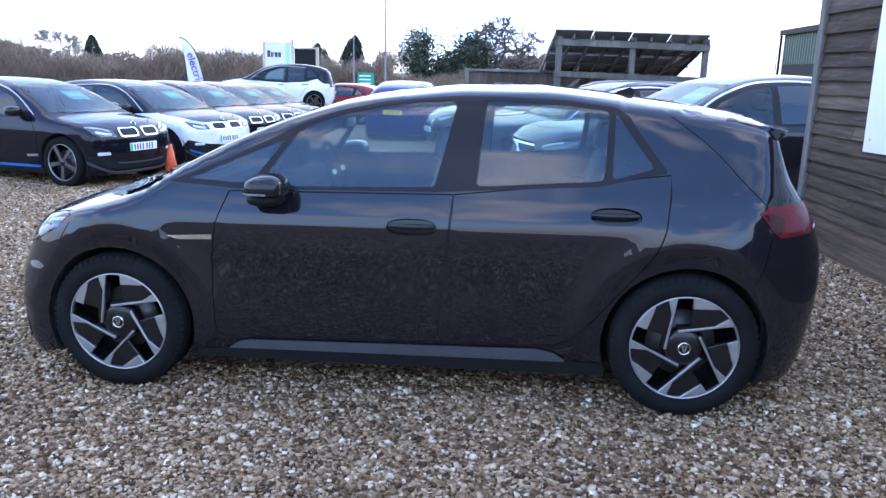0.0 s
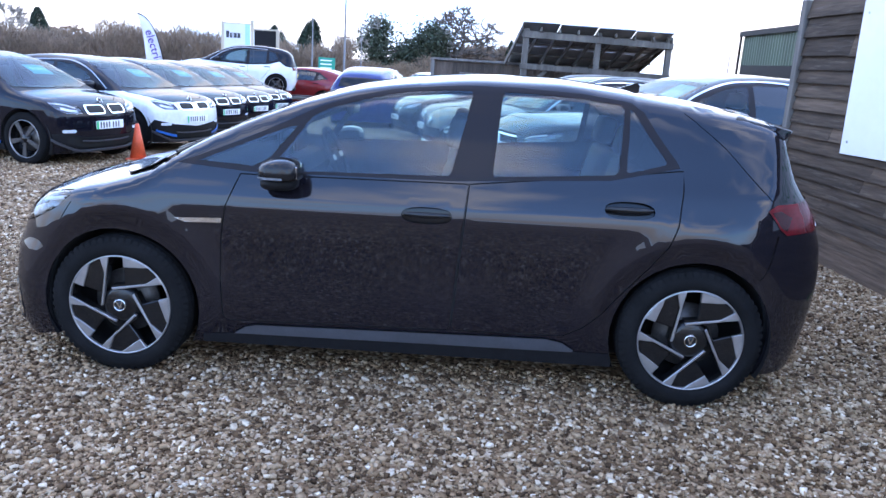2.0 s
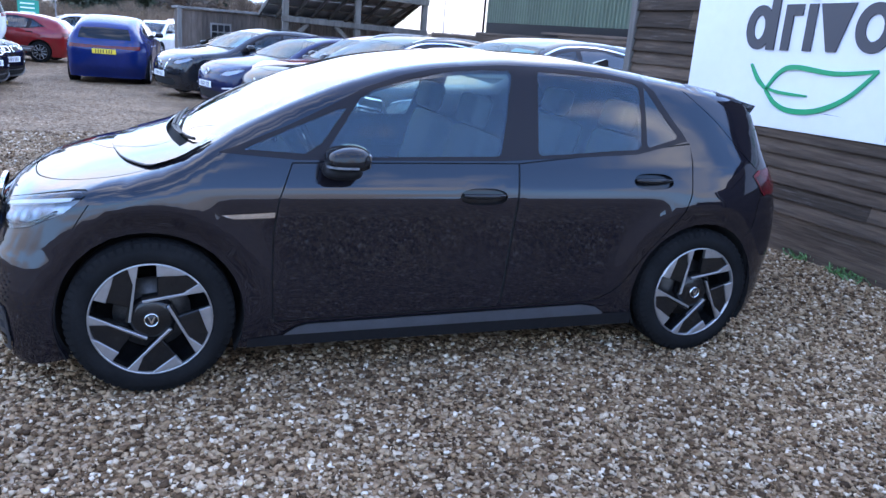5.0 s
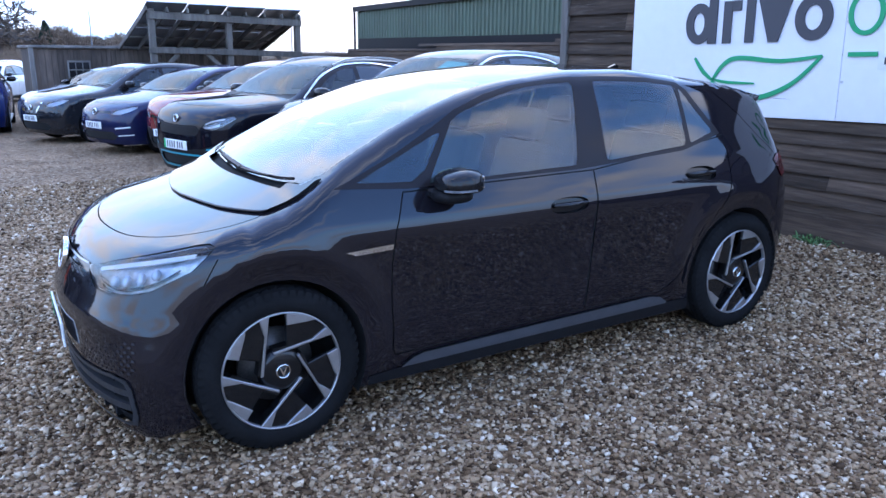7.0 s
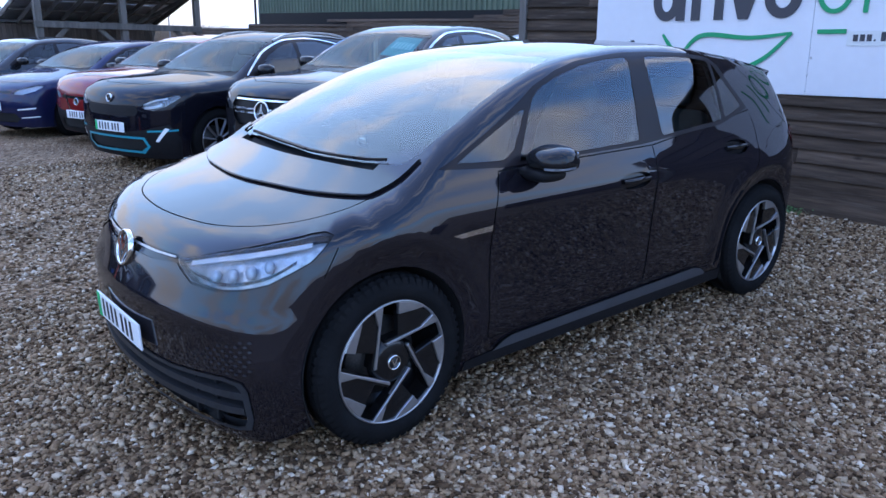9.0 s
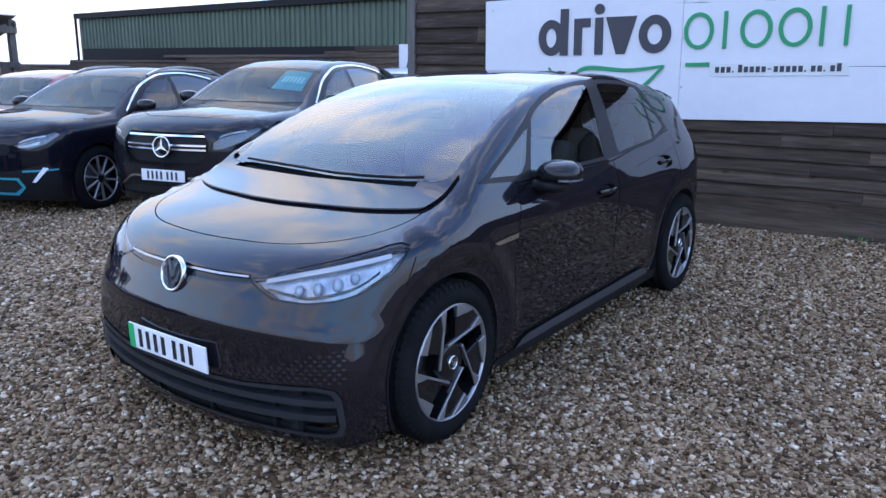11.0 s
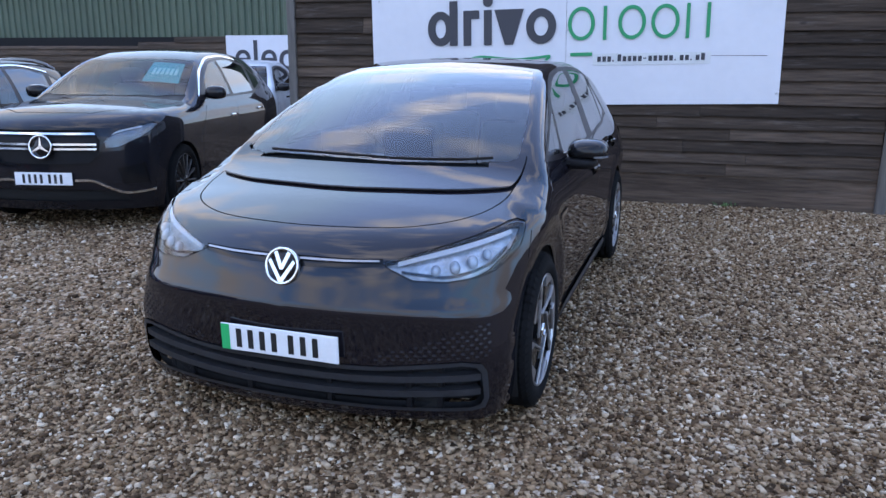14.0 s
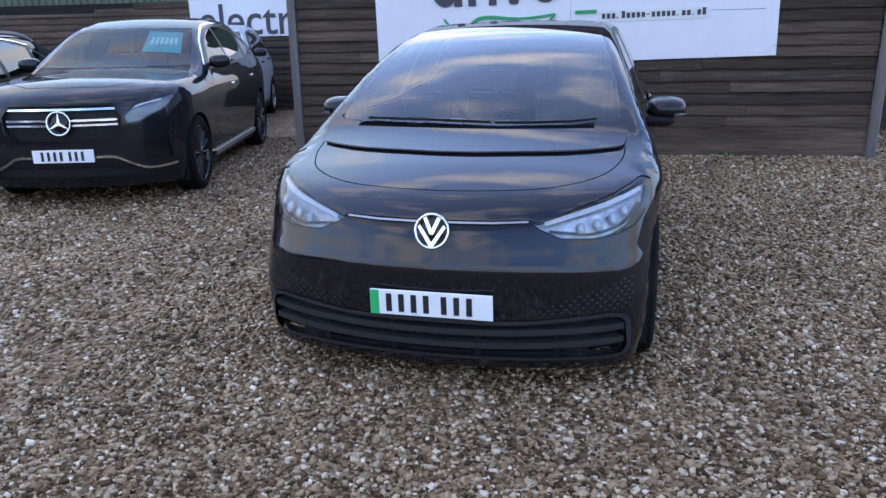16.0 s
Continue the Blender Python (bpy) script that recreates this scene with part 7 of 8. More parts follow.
green_sign = thing("green_road_sign", "small green road sign on two posts", "sign", Matrix.Translation((-4.95, 36.5, -0.35)))
part("panel", box_bm(0, 0.78, -0.02, 0, 1.2, 1.88, 0.004), material("road_sign_green", (0.01, 0.26, 0.17), rough=0.4), green_sign)
for z in (1.72, 1.55, 1.38):
    part("bar", box_bm(0.10, 0.62, -0.026, -0.02, z, z + 0.05), M_WHITE, green_sign)
for x in (0.15, 0.63):
    part("post", rod_bm((x, 0.02, 0), (x, 0.02, 1.85), 0.03), M_ALU, green_sign)

# feather flag
flag = thing("feather_flag", "white feather flag with purple lettering on a dark pole", "flag", Matrix.Translation((-8.80, 24.0, float(ground_z(-8.8, 24)))))
M_FLAG = material("flag_cloth", (0.74, 0.72, 0.80), rough=0.8, vary=0.05, scale=3)
M_PURPLE = material("purple_ink", (0.10, 0.04, 0.26), rough=0.7)
lead = [(0.0, 2.78), (0.16, 2.73), (0.32, 2.60), (0.46, 2.38), (0.58, 2.08), (0.68, 1.72), (0.75, 1.35), (0.80, 0.9), (0.82, 0.5)]
trail = [(0.0, 2.74), (0.06, 2.60), (0.12, 2.38), (0.17, 2.08), (0.21, 1.75), (0.25, 1.38), (0.28, 0.95), (0.31, 0.52)]
lead_s, trail_s = smooth_line(lead, 4), smooth_line(trail, 4)
v, f = [], []
for i in range(25):
    a = lead_s[int(i * (len(lead_s) - 1) / 24)]
    b = trail_s[int(i * (len(trail_s) - 1) / 24)]
    for k in range(5):
        t = k / 4
        v.append((a[0] * (1 - t) + b[0] * t, 0.02 * math.sin(i * 0.5 + t * 3), a[1] * (1 - t) + b[1] * t))
f = [(i * 5 + k, i * 5 + k + 1, i * 5 + k + 6, i * 5 + k + 5) for i in range(24) for k in range(4)]
cl = mesh_ob("cloth", v, f, M_FLAG, flag)
so = cl.modifiers.new("thick", "SOLIDIFY")
so.thickness = 0.004
b = bmesh.new()
for i in range(len(lead_s) - 1):
    rod_bm((lead_s[i][0] + 0.012, 0, lead_s[i][1]), (lead_s[i + 1][0] + 0.012, 0, lead_s[i + 1][1] - 0.01), 0.014, None, 6, b)
rod_bm((0.835, 0, 0.52), (0.84, 0, 0.0), 0.018, None, 8, b)
part("pole", b, M_TRIM, flag)
lettering("electric", 0.34, M_PURPLE, flag, Matrix.Translation((0.24, -0.035, 2.28)) @ Matrix.Rotation(radians(90), 4, "X") @ Matrix.Rotation(radians(-74), 4, "Z"), 0.002)

# traffic cone
cone = thing("traffic_cone", "worn orange traffic cone on the gravel", "cone", Matrix.Translation((-4.22, 11.05, float(ground_z(-4.22, 11.05)))))
M_ORANGE = material("orange_plastic", (0.62, 0.09, 0.03), rough=0.55, vary=0.2, scale=6)
part("base", box_bm(-0.14, 0.14, -0.14, 0.14, 0, 0.03, 0.01), M_ORANGE, cone)
part("body", rod_bm((0, 0, 0.03), (0, 0, 0.52), 0.115, 0.024, 20), M_ORANGE, cone, "", True)

# ramp with the white car, and cars further off
ramp = thing("display_ramp", "grey steel display ramp carrying a white car", "ramp", Matrix.Translation((-6.35, 26.6, 0)))
for y in (-0.75, 0.45):
    part("track", box_bm(-2.0, 2.6, y, y + 0.35, 0.12, 0.20, 0.01), M_STEEL, ramp)
for x in (-1.8, 0.2, 2.3):
    for y in (-0.6, 0.6):
        part("leg", box_bm(x - 0.04, x + 0.04, y - 0.04, y + 0.04, float(ground_z(0, 26.6)) - 0.02, 0.12), M_STEEL, ramp)
build_car("white_ramp_car", "white tall electric city car raised on a ramp", Matrix.Translation((-6.35, 26.55, 0.20)) @ Matrix.Rotation(radians(8), 4, "Z"), "tall", (1, 1, 1), M_P_WHITE, "i3", upper=M_P_BLACK, wheel="five")
build_car("red_hatchback", "red hatchback parked beyond the blue car", parked(-6.9, 29.5, -12, 2.13), "hatch", (1.05, 1, 1), M_P_RED, "plain", wheel="small")
far_a = build_car("silver_far_car", "pale blue hatchback far across the yard", parked(-0.9, 33.0, 60, 2.13), "hatch", (1, 1, 1.0), M_P_SILVER, "plain", wheel="small")
for nx_i, ny_i, hd in ((0.2, 37.5, 60), (-5.2, 35.5, 10)):
    copy_thing(far_a, parked(nx_i, ny_i, hd, 2.13))
copy_thing(far_a, parked(-0.4, 20.3, 24, 2.13))
build_car("far_red_car", "small red car at the far end of the yard", parked(1.6, 44.0, 80, 2.1), "hatch", (0.95, 0.95, 1.0), M_P_RED, "plain", wheel="small")


# ---- hedges and trees ----
M_BARK = material("bark", (0.11, 0.09, 0.075), rough=0.9, vary=0.3, scale=3, bump=0.3, bump_scale=12)
M_TWIG = material("twigs", (0.205, 0.145, 0.10), rough=0.9, island=0.4, vary=0.15, scale=0.6)
M_TWIG_PALE = material("pale_twigs", (0.30, 0.27, 0.235), rough=0.9, island=0.35)
M_IVY = material("ivy_leaves", (0.050, 0.066, 0.038), rough=0.6, island=0.55)
M_CONIFER = material("conifer_foliage", (0.022, 0.042, 0.024), rough=0.7, island=0.5)
M_LEAF_BROWN = material("dry_foliage", (0.20, 0.135, 0.080), rough=0.8, island=0.4)
M_WEED = material("weed_leaves", (0.06, 0.13, 0.035), rough=0.6, island=0.4)


class Soup:
    """Collects tubes and leaves for one mesh."""

    def __init__(s):
        s.v, s.f = [], []

    def tube(s, a, b, r0, r1, n=5):
        a, b = np.asarray(a, float), np.asarray(b, float)
        d = b - a
        L = np.linalg.norm(d)
        if L < 1e-6:
            return
        d /= L
        u = np.cross(d, (0.3, 0.9, 0.2))
        u /= np.linalg.norm(u)
        w = np.cross(d, u)
        k = len(s.v)
        for c, r in ((a, r0), (b, r1)):
            for i in range(n):
                t = 2 * math.pi * i / n
                s.v.append(tuple(c + r * (math.cos(t) * u + math.sin(t) * w)))
        s.f += [(k + i, k + (i + 1) % n, k + n + (i + 1) % n, k + n + i) for i in range(n)]

    def blade(s, c, d, w, L):
        c, d = np.asarray(c, float), np.asarray(d, float)
        q = np.cross(d, np.random.normal(size=3))
        q = q / max(np.linalg.norm(q), 1e-9) * w
        k = len(s.v)
        s.v += [tuple(c - q), tuple(c + q), tuple(c + q * 0.6 + d * L), tuple(c - q * 0.6 + d * L)]
        s.f.append((k, k + 1, k + 2, k + 3))

    def leaf(s, c, size):
        u = np.random.normal(size=3)
        u /= np.linalg.norm(u)
        w = np.cross(u, np.random.normal(size=3))
        w /= np.linalg.norm(w)
        k = len(s.v)
        c = np.asarray(c, float)
        s.v += [tuple(c - u * size), tuple(c + w * size * 0.6), tuple(c + u * size), tuple(c - w * size * 0.6)]
        s.f.append((k, k + 1, k + 2, k + 3))

    def leaves(s, c, size, rnd):
        """Many small leaves at once."""
        n = len(c)
        u = rnd.normal(size=(n, 3))
        u /= np.linalg.norm(u, axis=1, keepdims=True)
        w = np.cross(u, rnd.normal(size=(n, 3)))
        w /= np.linalg.norm(w, axis=1, keepdims=True)
        s.quads(np.stack([c - u * size[:, None], c + w * size[:, None] * 0.6, c + u * size[:, None], c - w * size[:, None] * 0.6], 1))

    def blades(s, c, d, w, L, rnd):
        """Many twigs at once."""
        q = np.cross(d, rnd.normal(size=d.shape))
        q = q / np.maximum(np.linalg.norm(q, axis=1, keepdims=True), 1e-9) * w[:, None]
        e = d * L[:, None]
        s.quads(np.stack([c - q, c + q, c + q * 0.6 + e, c - q * 0.6 + e], 1))

    def quads(s, v):
        k = len(s.v)
        s.v += v.reshape(-1, 3).tolist()
        s.f += (np.arange(len(v) * 4).reshape(-1, 4) + k).tolist()

    def done(s, name, mat, parent=None, label="", kind=""):
        ob = mesh_ob(name, s.v, s.f, mat, parent, label, flat=True)
        return tagged(ob, kind=kind) if kind else ob


def grow(trunk, twigs, p, d, L, r, depth, rnd, spread=0.55, tips=None, gnarl=0.2, thin=(0.55, 0.75)):
    """A limb that bends and forks."""
    p, d = np.array(p, float), np.array(d, float)
    steps = 3
    for i in range(steps):
        d = d + rnd.normal(size=3) * gnarl * 0.6
        d[2] += 0.04
        d /= np.linalg.norm(d)
        q = p + d * L / steps
        r2 = r * (1 - 0.18 * (i + 1) / steps * 1.6)
        (trunk if r > 0.035 else twigs).tube(p, q, max(r, 0.055), max(r2, 0.050), 6 if r > 0.08 else (4 if r > 0.03 else 3))
        p, r = q, r2
    if tips is not None:
        tips.append(p.copy())
    if depth == 0:
        for _ in range(8):
            dd = d + rnd.normal(size=3) * 0.7
            dd /= np.linalg.norm(dd)
            twigs.blade(p, dd, min(max(r * 0.9, 0.038), 0.048), L * rnd.uniform(0.5, 1.0))
        return
    for k in range(rnd.integers(2, 4)):
        dd = d + rnd.normal(size=3) * spread
        dd[2] = dd[2] * 0.8 + 0.12
        dd /= np.linalg.norm(dd)
        grow(trunk, twigs, p, dd, L * rnd.uniform(0.66, 0.86), r * rnd.uniform(*thin), depth - 1, rnd, spread, tips, gnarl, thin)


def bare_tree(name, label, x, y, h, depth, seed, twig_mat, r=None, spread=0.55, ivy=0, gnarl=0.2, width=1.0, thin=(0.6, 0.8)):
    rnd = np.random.default_rng(seed)
    np.random.seed(seed)
    t, tw, tips = Soup(), Soup(), []
    r = r or h * 0.045
    grow(t, tw, (0, 0, -0.3), (rnd.normal() * 0.05, 0, 1), h * 0.30, r, depth, rnd, spread, tips, gnarl, thin)
    zmax = max(q[2] for q in tips)
    k = h / (zmax + 0.15 * h)
    root = thing(name, label, "tree", Matrix.Translation((x, y, float(ground_z(x, y)))) @ Matrix.Diagonal((k * width, k * width, k, 1)))
    t.done("trunk", M_BARK, root)
    tw.done("crown", twig_mat, root)
    if ivy:
        iv = Soup()
        low = [q for q in tips if q[2] < zmax * 0.93]
        foot = [np.array((rnd.normal() * 0.17 * h, rnd.normal() * 0.14 * h, zmax * rnd.uniform(0.03, 0.5))) for _ in range(24)]
        clumps = [low[i] * np.array((0.8, 0.8, 1.0)) for i in rnd.choice(len(low), min(20, len(low)), replace=False)] + [np.array((rnd.normal() * 0.06 * h, rnd.normal() * 0.05 * h, zmax * t_)) for t_ in (0.1, 0.2, 0.3, 0.42, 0.55, 0.66)] + foot
        q = np.array(clumps)[rnd.integers(0, len(clumps), ivy)]
        c = q + rnd.normal(size=(ivy, 3)) * h * np.array((0.075, 0.075, 0.085))
        c = c[c[:, 2] > -0.2]
        iv.leaves(c, h * rnd.uniform(0.010, 0.024, len(c)), rnd)
        iv.done("ivy", M_IVY, root, "dark green ivy")
    return root


def conifer(x, y, h, w, seed, label):
    rnd = np.random.default_rng(seed)
    np.random.seed(seed)
    root = thing("evergreen_tree", label, "tree", Matrix.Translation((x, y, float(ground_z(x, y)))))
    t = Soup()
    t.tube((0, 0, -0.2), (0, 0, h * 0.9), h * 0.03, h * 0.008, 7)
    lf = Soup()
    lobes = [(rnd.uniform(0, 6.28), rnd.uniform(0.1, 0.95), rnd.uniform(0.55, 1.25)) for _ in range(34)]
    n = 11000
    pick = np.array(lobes)[rnd.integers(0, len(lobes), n)]
    z = np.clip(pick[:, 1] + rnd.normal(size=n) * 0.06, 0.03, 1.03)
    prof = np.minimum(1, z / 0.22) ** 0.6 * (1 - np.maximum(0, z - 0.3) / 0.76) ** 0.62
    rr = w / 2 * prof * pick[:, 2] * (1 - np.abs(rnd.normal(size=n)) * 0.30)
    aa = pick[:, 0] + rnd.normal(size=n) * 0.35
    lf.leaves(np.stack([rr * np.cos(aa), rr * np.sin(aa), z * h], 1), h * rnd.uniform(0.011, 0.024, n), rnd)
    for a, zz, k in lobes:
        t.tube((0, 0, zz * h * 0.85), (w * 0.4 * (1 - zz * 0.6) * math.cos(a), w * 0.4 * (1 - zz * 0.6) * math.sin(a), zz * h), h * 0.008, h * 0.003, 3)
    t.done("trunk", M_BARK, root)
    lf.done("crown", M_CONIFER, root)
    return root


def hedge(name, label, x0, x1, y, h, depth, n, seed, mat, wob=0.35):
    """A long bare scrubby hedge."""
    rnd = np.random.default_rng(seed)
    np.random.seed(seed)
    s = Soup()
    g = float(ground_z(0, y))
    x = rnd.uniform(x0, x1, n)
    top = h * (0.78 + wob * 0.5 * (np.sin(x * 0.35 + seed) + 0.6 * np.sin(x * 0.93 + 2 * seed) + 0.5 * np.sin(x * 2.3 + seed)) + rnd.normal(size=n) * 0.07)
    z0 = rnd.random(n) ** 1.3 * top * 0.9
    d = np.stack([rnd.normal(size=n) * 0.7, rnd.normal(size=n) * 0.5, np.ones(n)], 1)
    d /= np.linalg.norm(d, axis=1, keepdims=True)
    L = np.minimum(rnd.uniform(0.12, 0.34, n) * h, (top - z0) * 1.1 + 0.08)
    s.blades(np.stack([x, y + rnd.uniform(0, depth, n), g + z0], 1), d, rnd.uniform(0.005, 0.014, n) * h * 0.5, L, rnd)
    ob = s.done(name, mat)
    return tagged(ob, label, "hedge", kind="stuff")


hedge("near_hedge", "brown leafless hedge along the far edge of the yard", -75, -6, 62, 3.5, 6, 110000, 3, M_TWIG)
hedge("far_scrub", "low brown leafless scrub behind the yard", -10, 40, 78, 2.3, 7, 52000, 7, M_TWIG)
hedge("low_scrub", "dense brown scrub filling the hedge foot", -75, 40, 66, 2.1, 3, 34000, 5, M_LEAF_BROWN, 0.1)
hedge("brown_thicket", "leafless brown thicket behind the timber shed", 4.5, 24, 90, 4.6, 5, 52000, 11, M_TWIG, 0.2)
bare_tree("bare_tree", "pale leafless tree rising above the hedge", -44.2, 85, 6.2, 6, 21, M_TWIG_PALE, spread=0.5, thin=(0.66, 0.84))
bare_tree("bare_tree", "small leafless tree above the hedge", -51.0, 85, 4.8, 6, 22, M_TWIG, spread=0.55, width=1.3)
conifer(-42.0, 87, 5.0, 2.6, 31, "small dark evergreen above the hedge")
conifer(-15.0, 80, 4.5, 3.5, 32, "round dark evergreen tree")
conifer(-11.6, 82, 5.4, 3.6, 33, "dark cone-shaped evergreen tree")
bare_tree("bare_tree", "pale fine-twigged leafless tree", -9.2, 86, 4.6, 6, 23, M_TWIG_PALE, spread=0.55, r=0.12, width=0.8)
bare_tree("ivy_tree", "leafless tree smothered in dark green ivy", -1.3, 84, 7.2, 5, 24, M_TWIG_PALE, spread=0.6, ivy=26000, width=1.25)
bare_tree("ivy_tree", "ivy-covered tree beside the bare oak", 1.2, 86, 5.6, 5, 29, M_TWIG, spread=0.6, ivy=17000, width=1.1)
bare_tree("oak_tree", "gnarled leafless oak with thick dark limbs", 3.0, 85, 8.6, 6, 51, M_BARK, r=0.62, spread=0.8, gnarl=0.42, ivy=0, width=1.35, thin=(0.66, 0.84))
bare_tree("brown_tree", "leafless brown tree at the yard's edge", 7.6, 86, 4.6, 6, 26, M_TWIG, spread=0.6, width=1.2)
bare_tree("brown_tree", "leafless brown tree beside the masts", 11.8, 88, 4.7, 6, 27, M_TWIG, spread=0.6, width=1.2)
conifer(10.2, 90, 4.8, 2.0, 34, "dark evergreen among brown trees")
bare_tree("brown_tree", "leafless brown tree behind the canopy", 15.5, 88, 4.0, 6, 28, M_TWIG, spread=0.6, width=1.3)
bare_tree("brown_tree", "leafless brown tree beyond the hedge", -47.5, 84, 4.4, 6, 41, M_TWIG, spread=0.6, width=1.3)
bare_tree("brown_tree", "leafless brown tree above the hedge", -36.5, 84, 3.9, 6, 42, M_TWIG, spread=0.6, width=1.4)
bare_tree("brown_tree", "low leafless brown tree above the hedge", -29.0, 84, 3.8, 6, 43, M_TWIG, spread=0.6, width=1.4)

# weeds at the foot of the wall
for wx, wy, n, sd_ in ((3.24, 4.45, 26, 1), (3.22, 4.02, 34, 2), (3.2, 3.9, 20, 3), (3.23, 2.3, 10, 4)):
    rnd = np.random.default_rng(sd_)
    np.random.seed(sd_)
    s = Soup()
    for _ in range(n):
        a = rnd.uniform(0, 6.28)
        s.blade((rnd.normal() * 0.03, rnd.normal() * 0.06, 0), np.array((math.cos(a) * 0.8, math.sin(a) * 0.8, rnd.uniform(0.3, 0.9))), 0.008, rnd.uniform(0.03, 0.08))
        s.leaf((rnd.normal() * 0.04, rnd.normal() * 0.07, rnd.uniform(0.01, 0.05)), 0.014)
    wd = s.done("weed", M_WEED)
    wd.location = (wx, wy, float(ground_z(wx, wy)) + 0.004)
    tagged(wd, "small green weed at the foot of the timber wall", "weed", "weeds by the wall")


# ---- loose stones near the car ----
def stone_material():
    m = bpy.data.materials.new("pebbles")
    m.use_nodes = True
    nt = m.node_tree
    b = nt.nodes["Principled BSDF"]
    b.inputs["Roughness"].default_value = 0.8
    b.inputs["Specular IOR Level"].default_value = 0.12
    g = nt.nodes.new("ShaderNodeNewGeometry")
    rp = nt.nodes.new("ShaderNodeValToRGB")
    while len(rp.color_ramp.elements) < len(STONE_RAMP):
        rp.color_ramp.elements.new(0.5)
    for e, (p, c) in zip(rp.color_ramp.elements, STONE_RAMP):
        e.position, e.color = p, (*c, 1)
    co = nt.nodes.new("ShaderNodeTexCoord")
    nz = nt.nodes.new("ShaderNodeTexNoise")
    nz.inputs["Scale"].default_value, nz.inputs["Detail"].default_value = 55, 4
    n2 = nt.nodes.new("ShaderNodeTexNoise")
    n2.inputs["Scale"].default_value, n2.inputs["Detail"].default_value = 0.9, 5
    outs = []
    for n, lo, hi in ((nz, 0.78, 1.22), (n2, 0.78, 1.15)):
        nt.links.new(co.outputs["Object"], n.inputs["Vector"])
        r = nt.nodes.new("ShaderNodeMapRange")
        r.inputs[1].default_value, r.inputs[2].default_value, r.inputs[3].default_value, r.inputs[4].default_value = 0.3, 0.7, lo, hi
        nt.links.new(n.outputs[0], r.inputs[0])
        outs.append(r.outputs[0])
    mu = nt.nodes.new("ShaderNodeMath")
    mu.operation = "MULTIPLY"
    nt.links.new(outs[0], mu.inputs[0])
    nt.links.new(outs[1], mu.inputs[1])
    sc = nt.nodes.new("ShaderNodeVectorMath")
    sc.operation = "SCALE"
    nt.links.new(g.outputs["Random Per Island"], rp.inputs[0])
    nt.links.new(rp.outputs[0], sc.inputs[0])
    nt.links.new(mu.outputs[0], sc.inputs["Scale"])
    nt.links.new(sc.outputs[0], b.inputs["Base Color"])
    return m


rg = np.random.default_rng(77)
ico = bmesh.new()
bmesh.ops.create_cube(ico, size=1.35)
bmesh.ops.triangulate(ico, faces=ico.faces)
IV = np.array([tuple(v.co) for v in ico.verts])
IF = np.array([[v.index for v in f.verts] for f in ico.faces])
ico.free()


OV = np.array(((1, 0, 0), (-1, 0, 0), (0, 1, 0), (0, -1, 0), (0, 0, 1), (0, 0, -1)), float)
OF = np.array(((0, 2, 4), (2, 1, 4), (1, 3, 4), (3, 0, 4), (2, 0, 5), (1, 2, 5), (3, 1, 5), (0, 3, 5)))


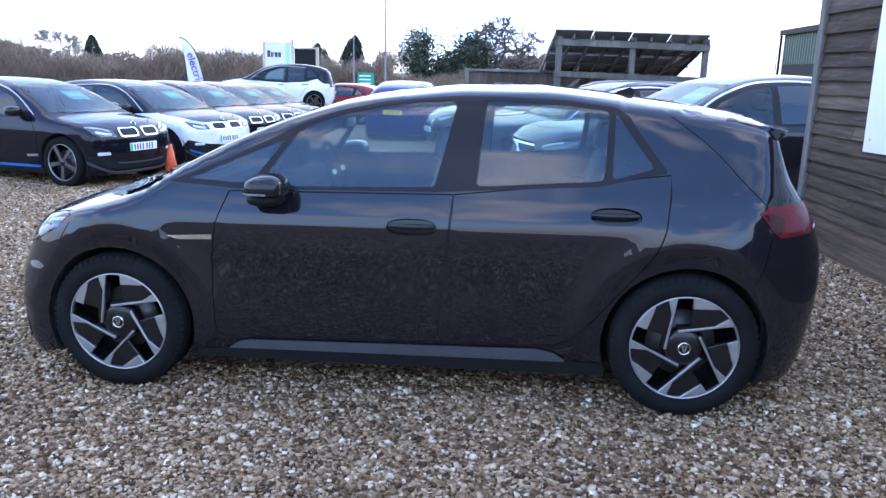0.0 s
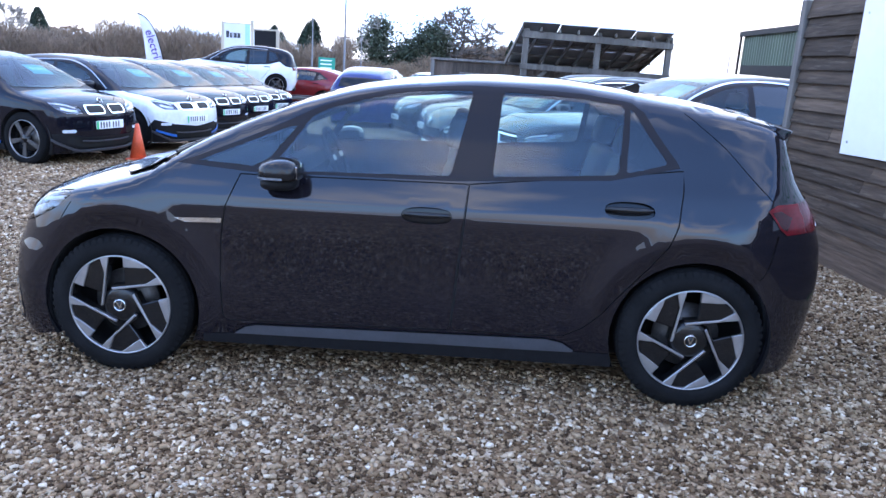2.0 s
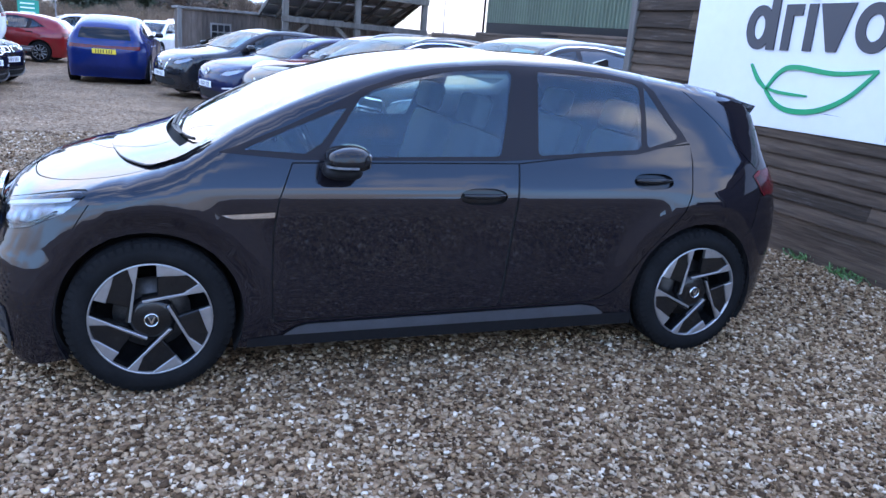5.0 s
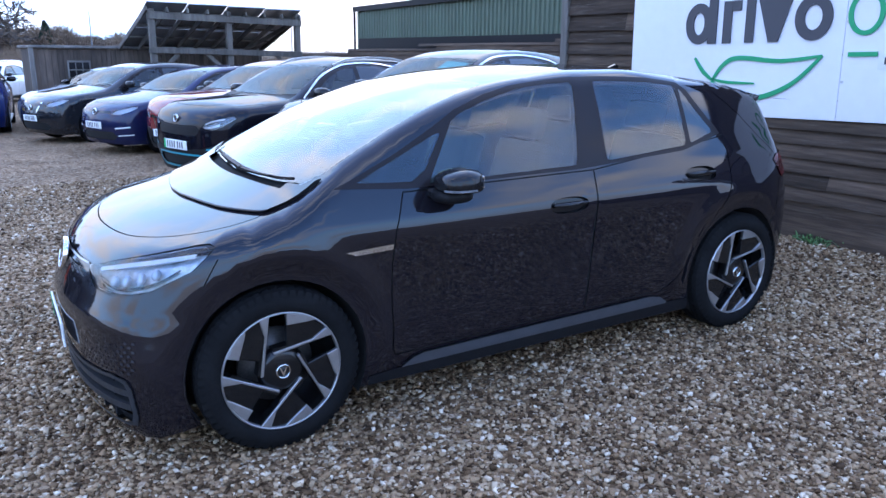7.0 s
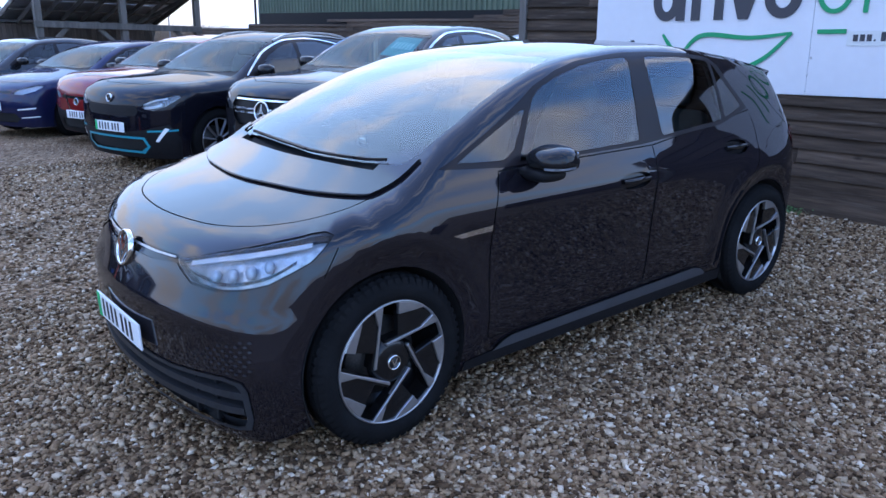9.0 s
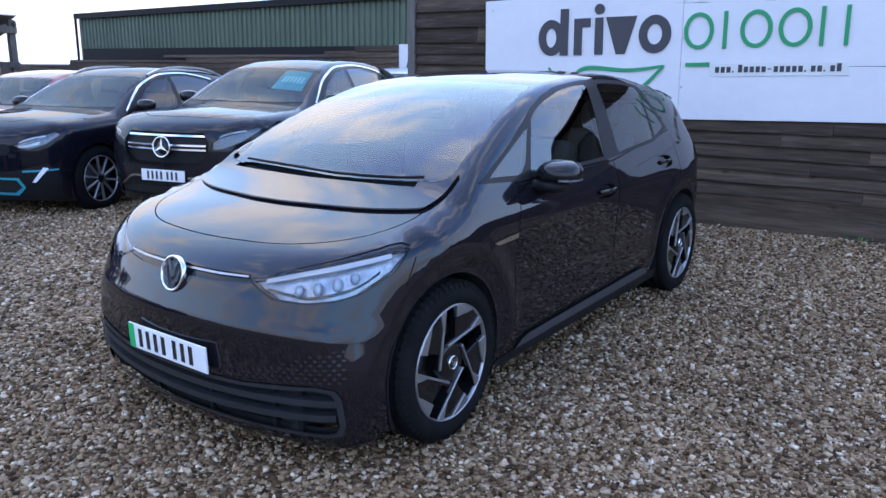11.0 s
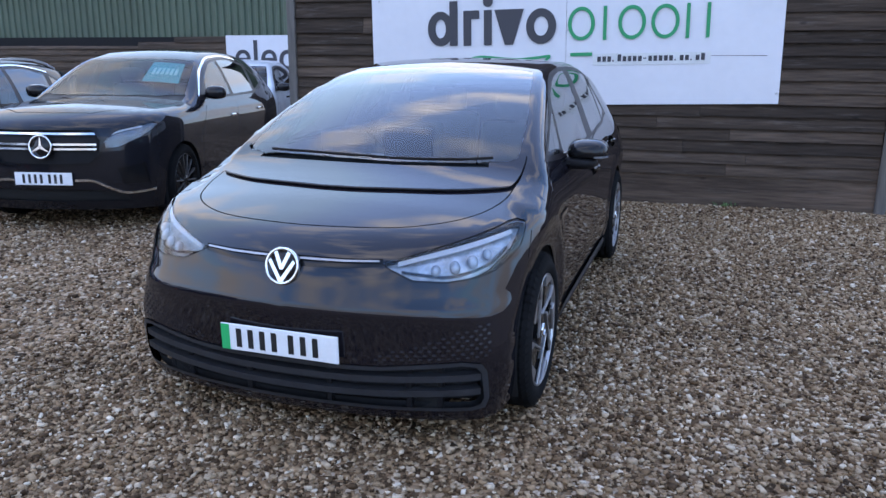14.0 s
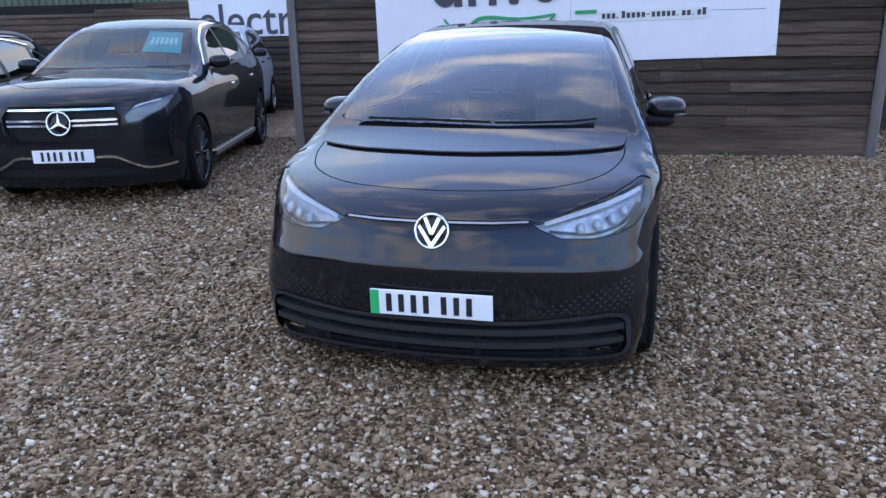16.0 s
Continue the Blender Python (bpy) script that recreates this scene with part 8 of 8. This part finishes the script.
def pebbles(n, keep, x0, x1, y0, y1, size, IV=IV, IF=IF):
    px, py = rg.uniform(x0, x1, n), rg.uniform(y0, y1, n)
    k = keep(px, py)
    px, py = px[k], py[k]
    n = len(px)
    s = np.clip(rg.lognormal(math.log(size), 0.33, n), size * 0.5, size * 2.2)
    ang = rg.uniform(0, 6.28, n)
    shape = IV[None] * rg.uniform(0.62, 1.25, (n, len(IV), 1))
    shape = shape * np.stack([rg.uniform(0.8, 1.25, n), rg.uniform(0.55, 0.95, n), rg.uniform(0.40, 0.75, n)], 1)[:, None, :]
    tl = rg.normal(0, 0.35, n)
    ct, st = np.cos(tl)[:, None], np.sin(tl)[:, None]
    X, Y, Z = shape[..., 0], shape[..., 1], shape[..., 2]
    X, Z = X * ct - Z * st, X * st + Z * ct
    ca, sa = np.cos(ang)[:, None], np.sin(ang)[:, None]
    X, Y = X * ca - Y * sa, X * sa + Y * ca
    h = s / 2
    V = np.stack([px[:, None] + X * h[:, None], py[:, None] + Y * h[:, None], (ground_z(px, py) + rg.uniform(-0.002, 0.008, n))[:, None] + Z * h[:, None]], -1).reshape(-1, 3)
    F = (IF[None] + (np.arange(n) * len(IV))[:, None, None]).reshape(-1, 3)
    return V, F


def under_car(x, y):
    dx, dy = x + 0.158, y - 4.32
    c, q = math.cos(radians(4.368)), math.sin(radians(4.368))
    lx, ly = dx * c - dy * q, dx * q + dy * c
    return (np.abs(lx) < 1.7) & (np.abs(ly) < 0.55)


STONE_RAMP = ((0.0, (0.045, 0.026, 0.014)), (0.2, (0.12, 0.072, 0.038)), (0.5, (0.27, 0.175, 0.098)), (0.76, (0.36, 0.255, 0.155)), (0.92, (0.50, 0.39, 0.27)), (1.0, (0.70, 0.60, 0.47)))


def near_zone(x, y):
    return ~under_car(x, y) & ((y < 3.9) | (x < -0.9) | (x > 1.7)) & ~((x < -3.6) & (y < 2.4)) & ((y < 6.2) | (x > 0))


def mid_zone(x, y):
    return ~((x > -4.6) & (x < 3.25) & (y < 6.9) & near_zone(x, y)) & ~under_car(x, y) & (y < 11.5) & ~((x > 3.2) & (y < 7.2) & (y > 0.8))


zones = [(140000, near_zone, -4.6, 3.25, 1.0, 6.9, 0.0225, IV, IF), (110000, mid_zone, -7.0, 5.2, -0.8, 11.5, 0.034, OV, OF)]
STONE_MAT = stone_material()
for n, keep, x0, x1, y0, y1, size, sv, sf in zones:
    V, F = pebbles(n, keep, x0, x1, y0, y1, size, sv, sf)
    me = bpy.data.meshes.new("gravel_stones")
    me.vertices.add(len(V))
    me.vertices.foreach_set("co", V.astype(np.float32).ravel())
    me.loops.add(F.size)
    me.loops.foreach_set("vertex_index", F.astype(np.int32).ravel())
    me.polygons.add(len(F))
    me.polygons.foreach_set("loop_start", np.arange(0, F.size, 3, dtype=np.int32))
    me.update(calc_edges=True)
    me.validate()
    me.materials.append(STONE_MAT)
    tagged(new("gravel_stones", me), "loose brown, grey and white gravel stones", "gravel", kind="stuff")
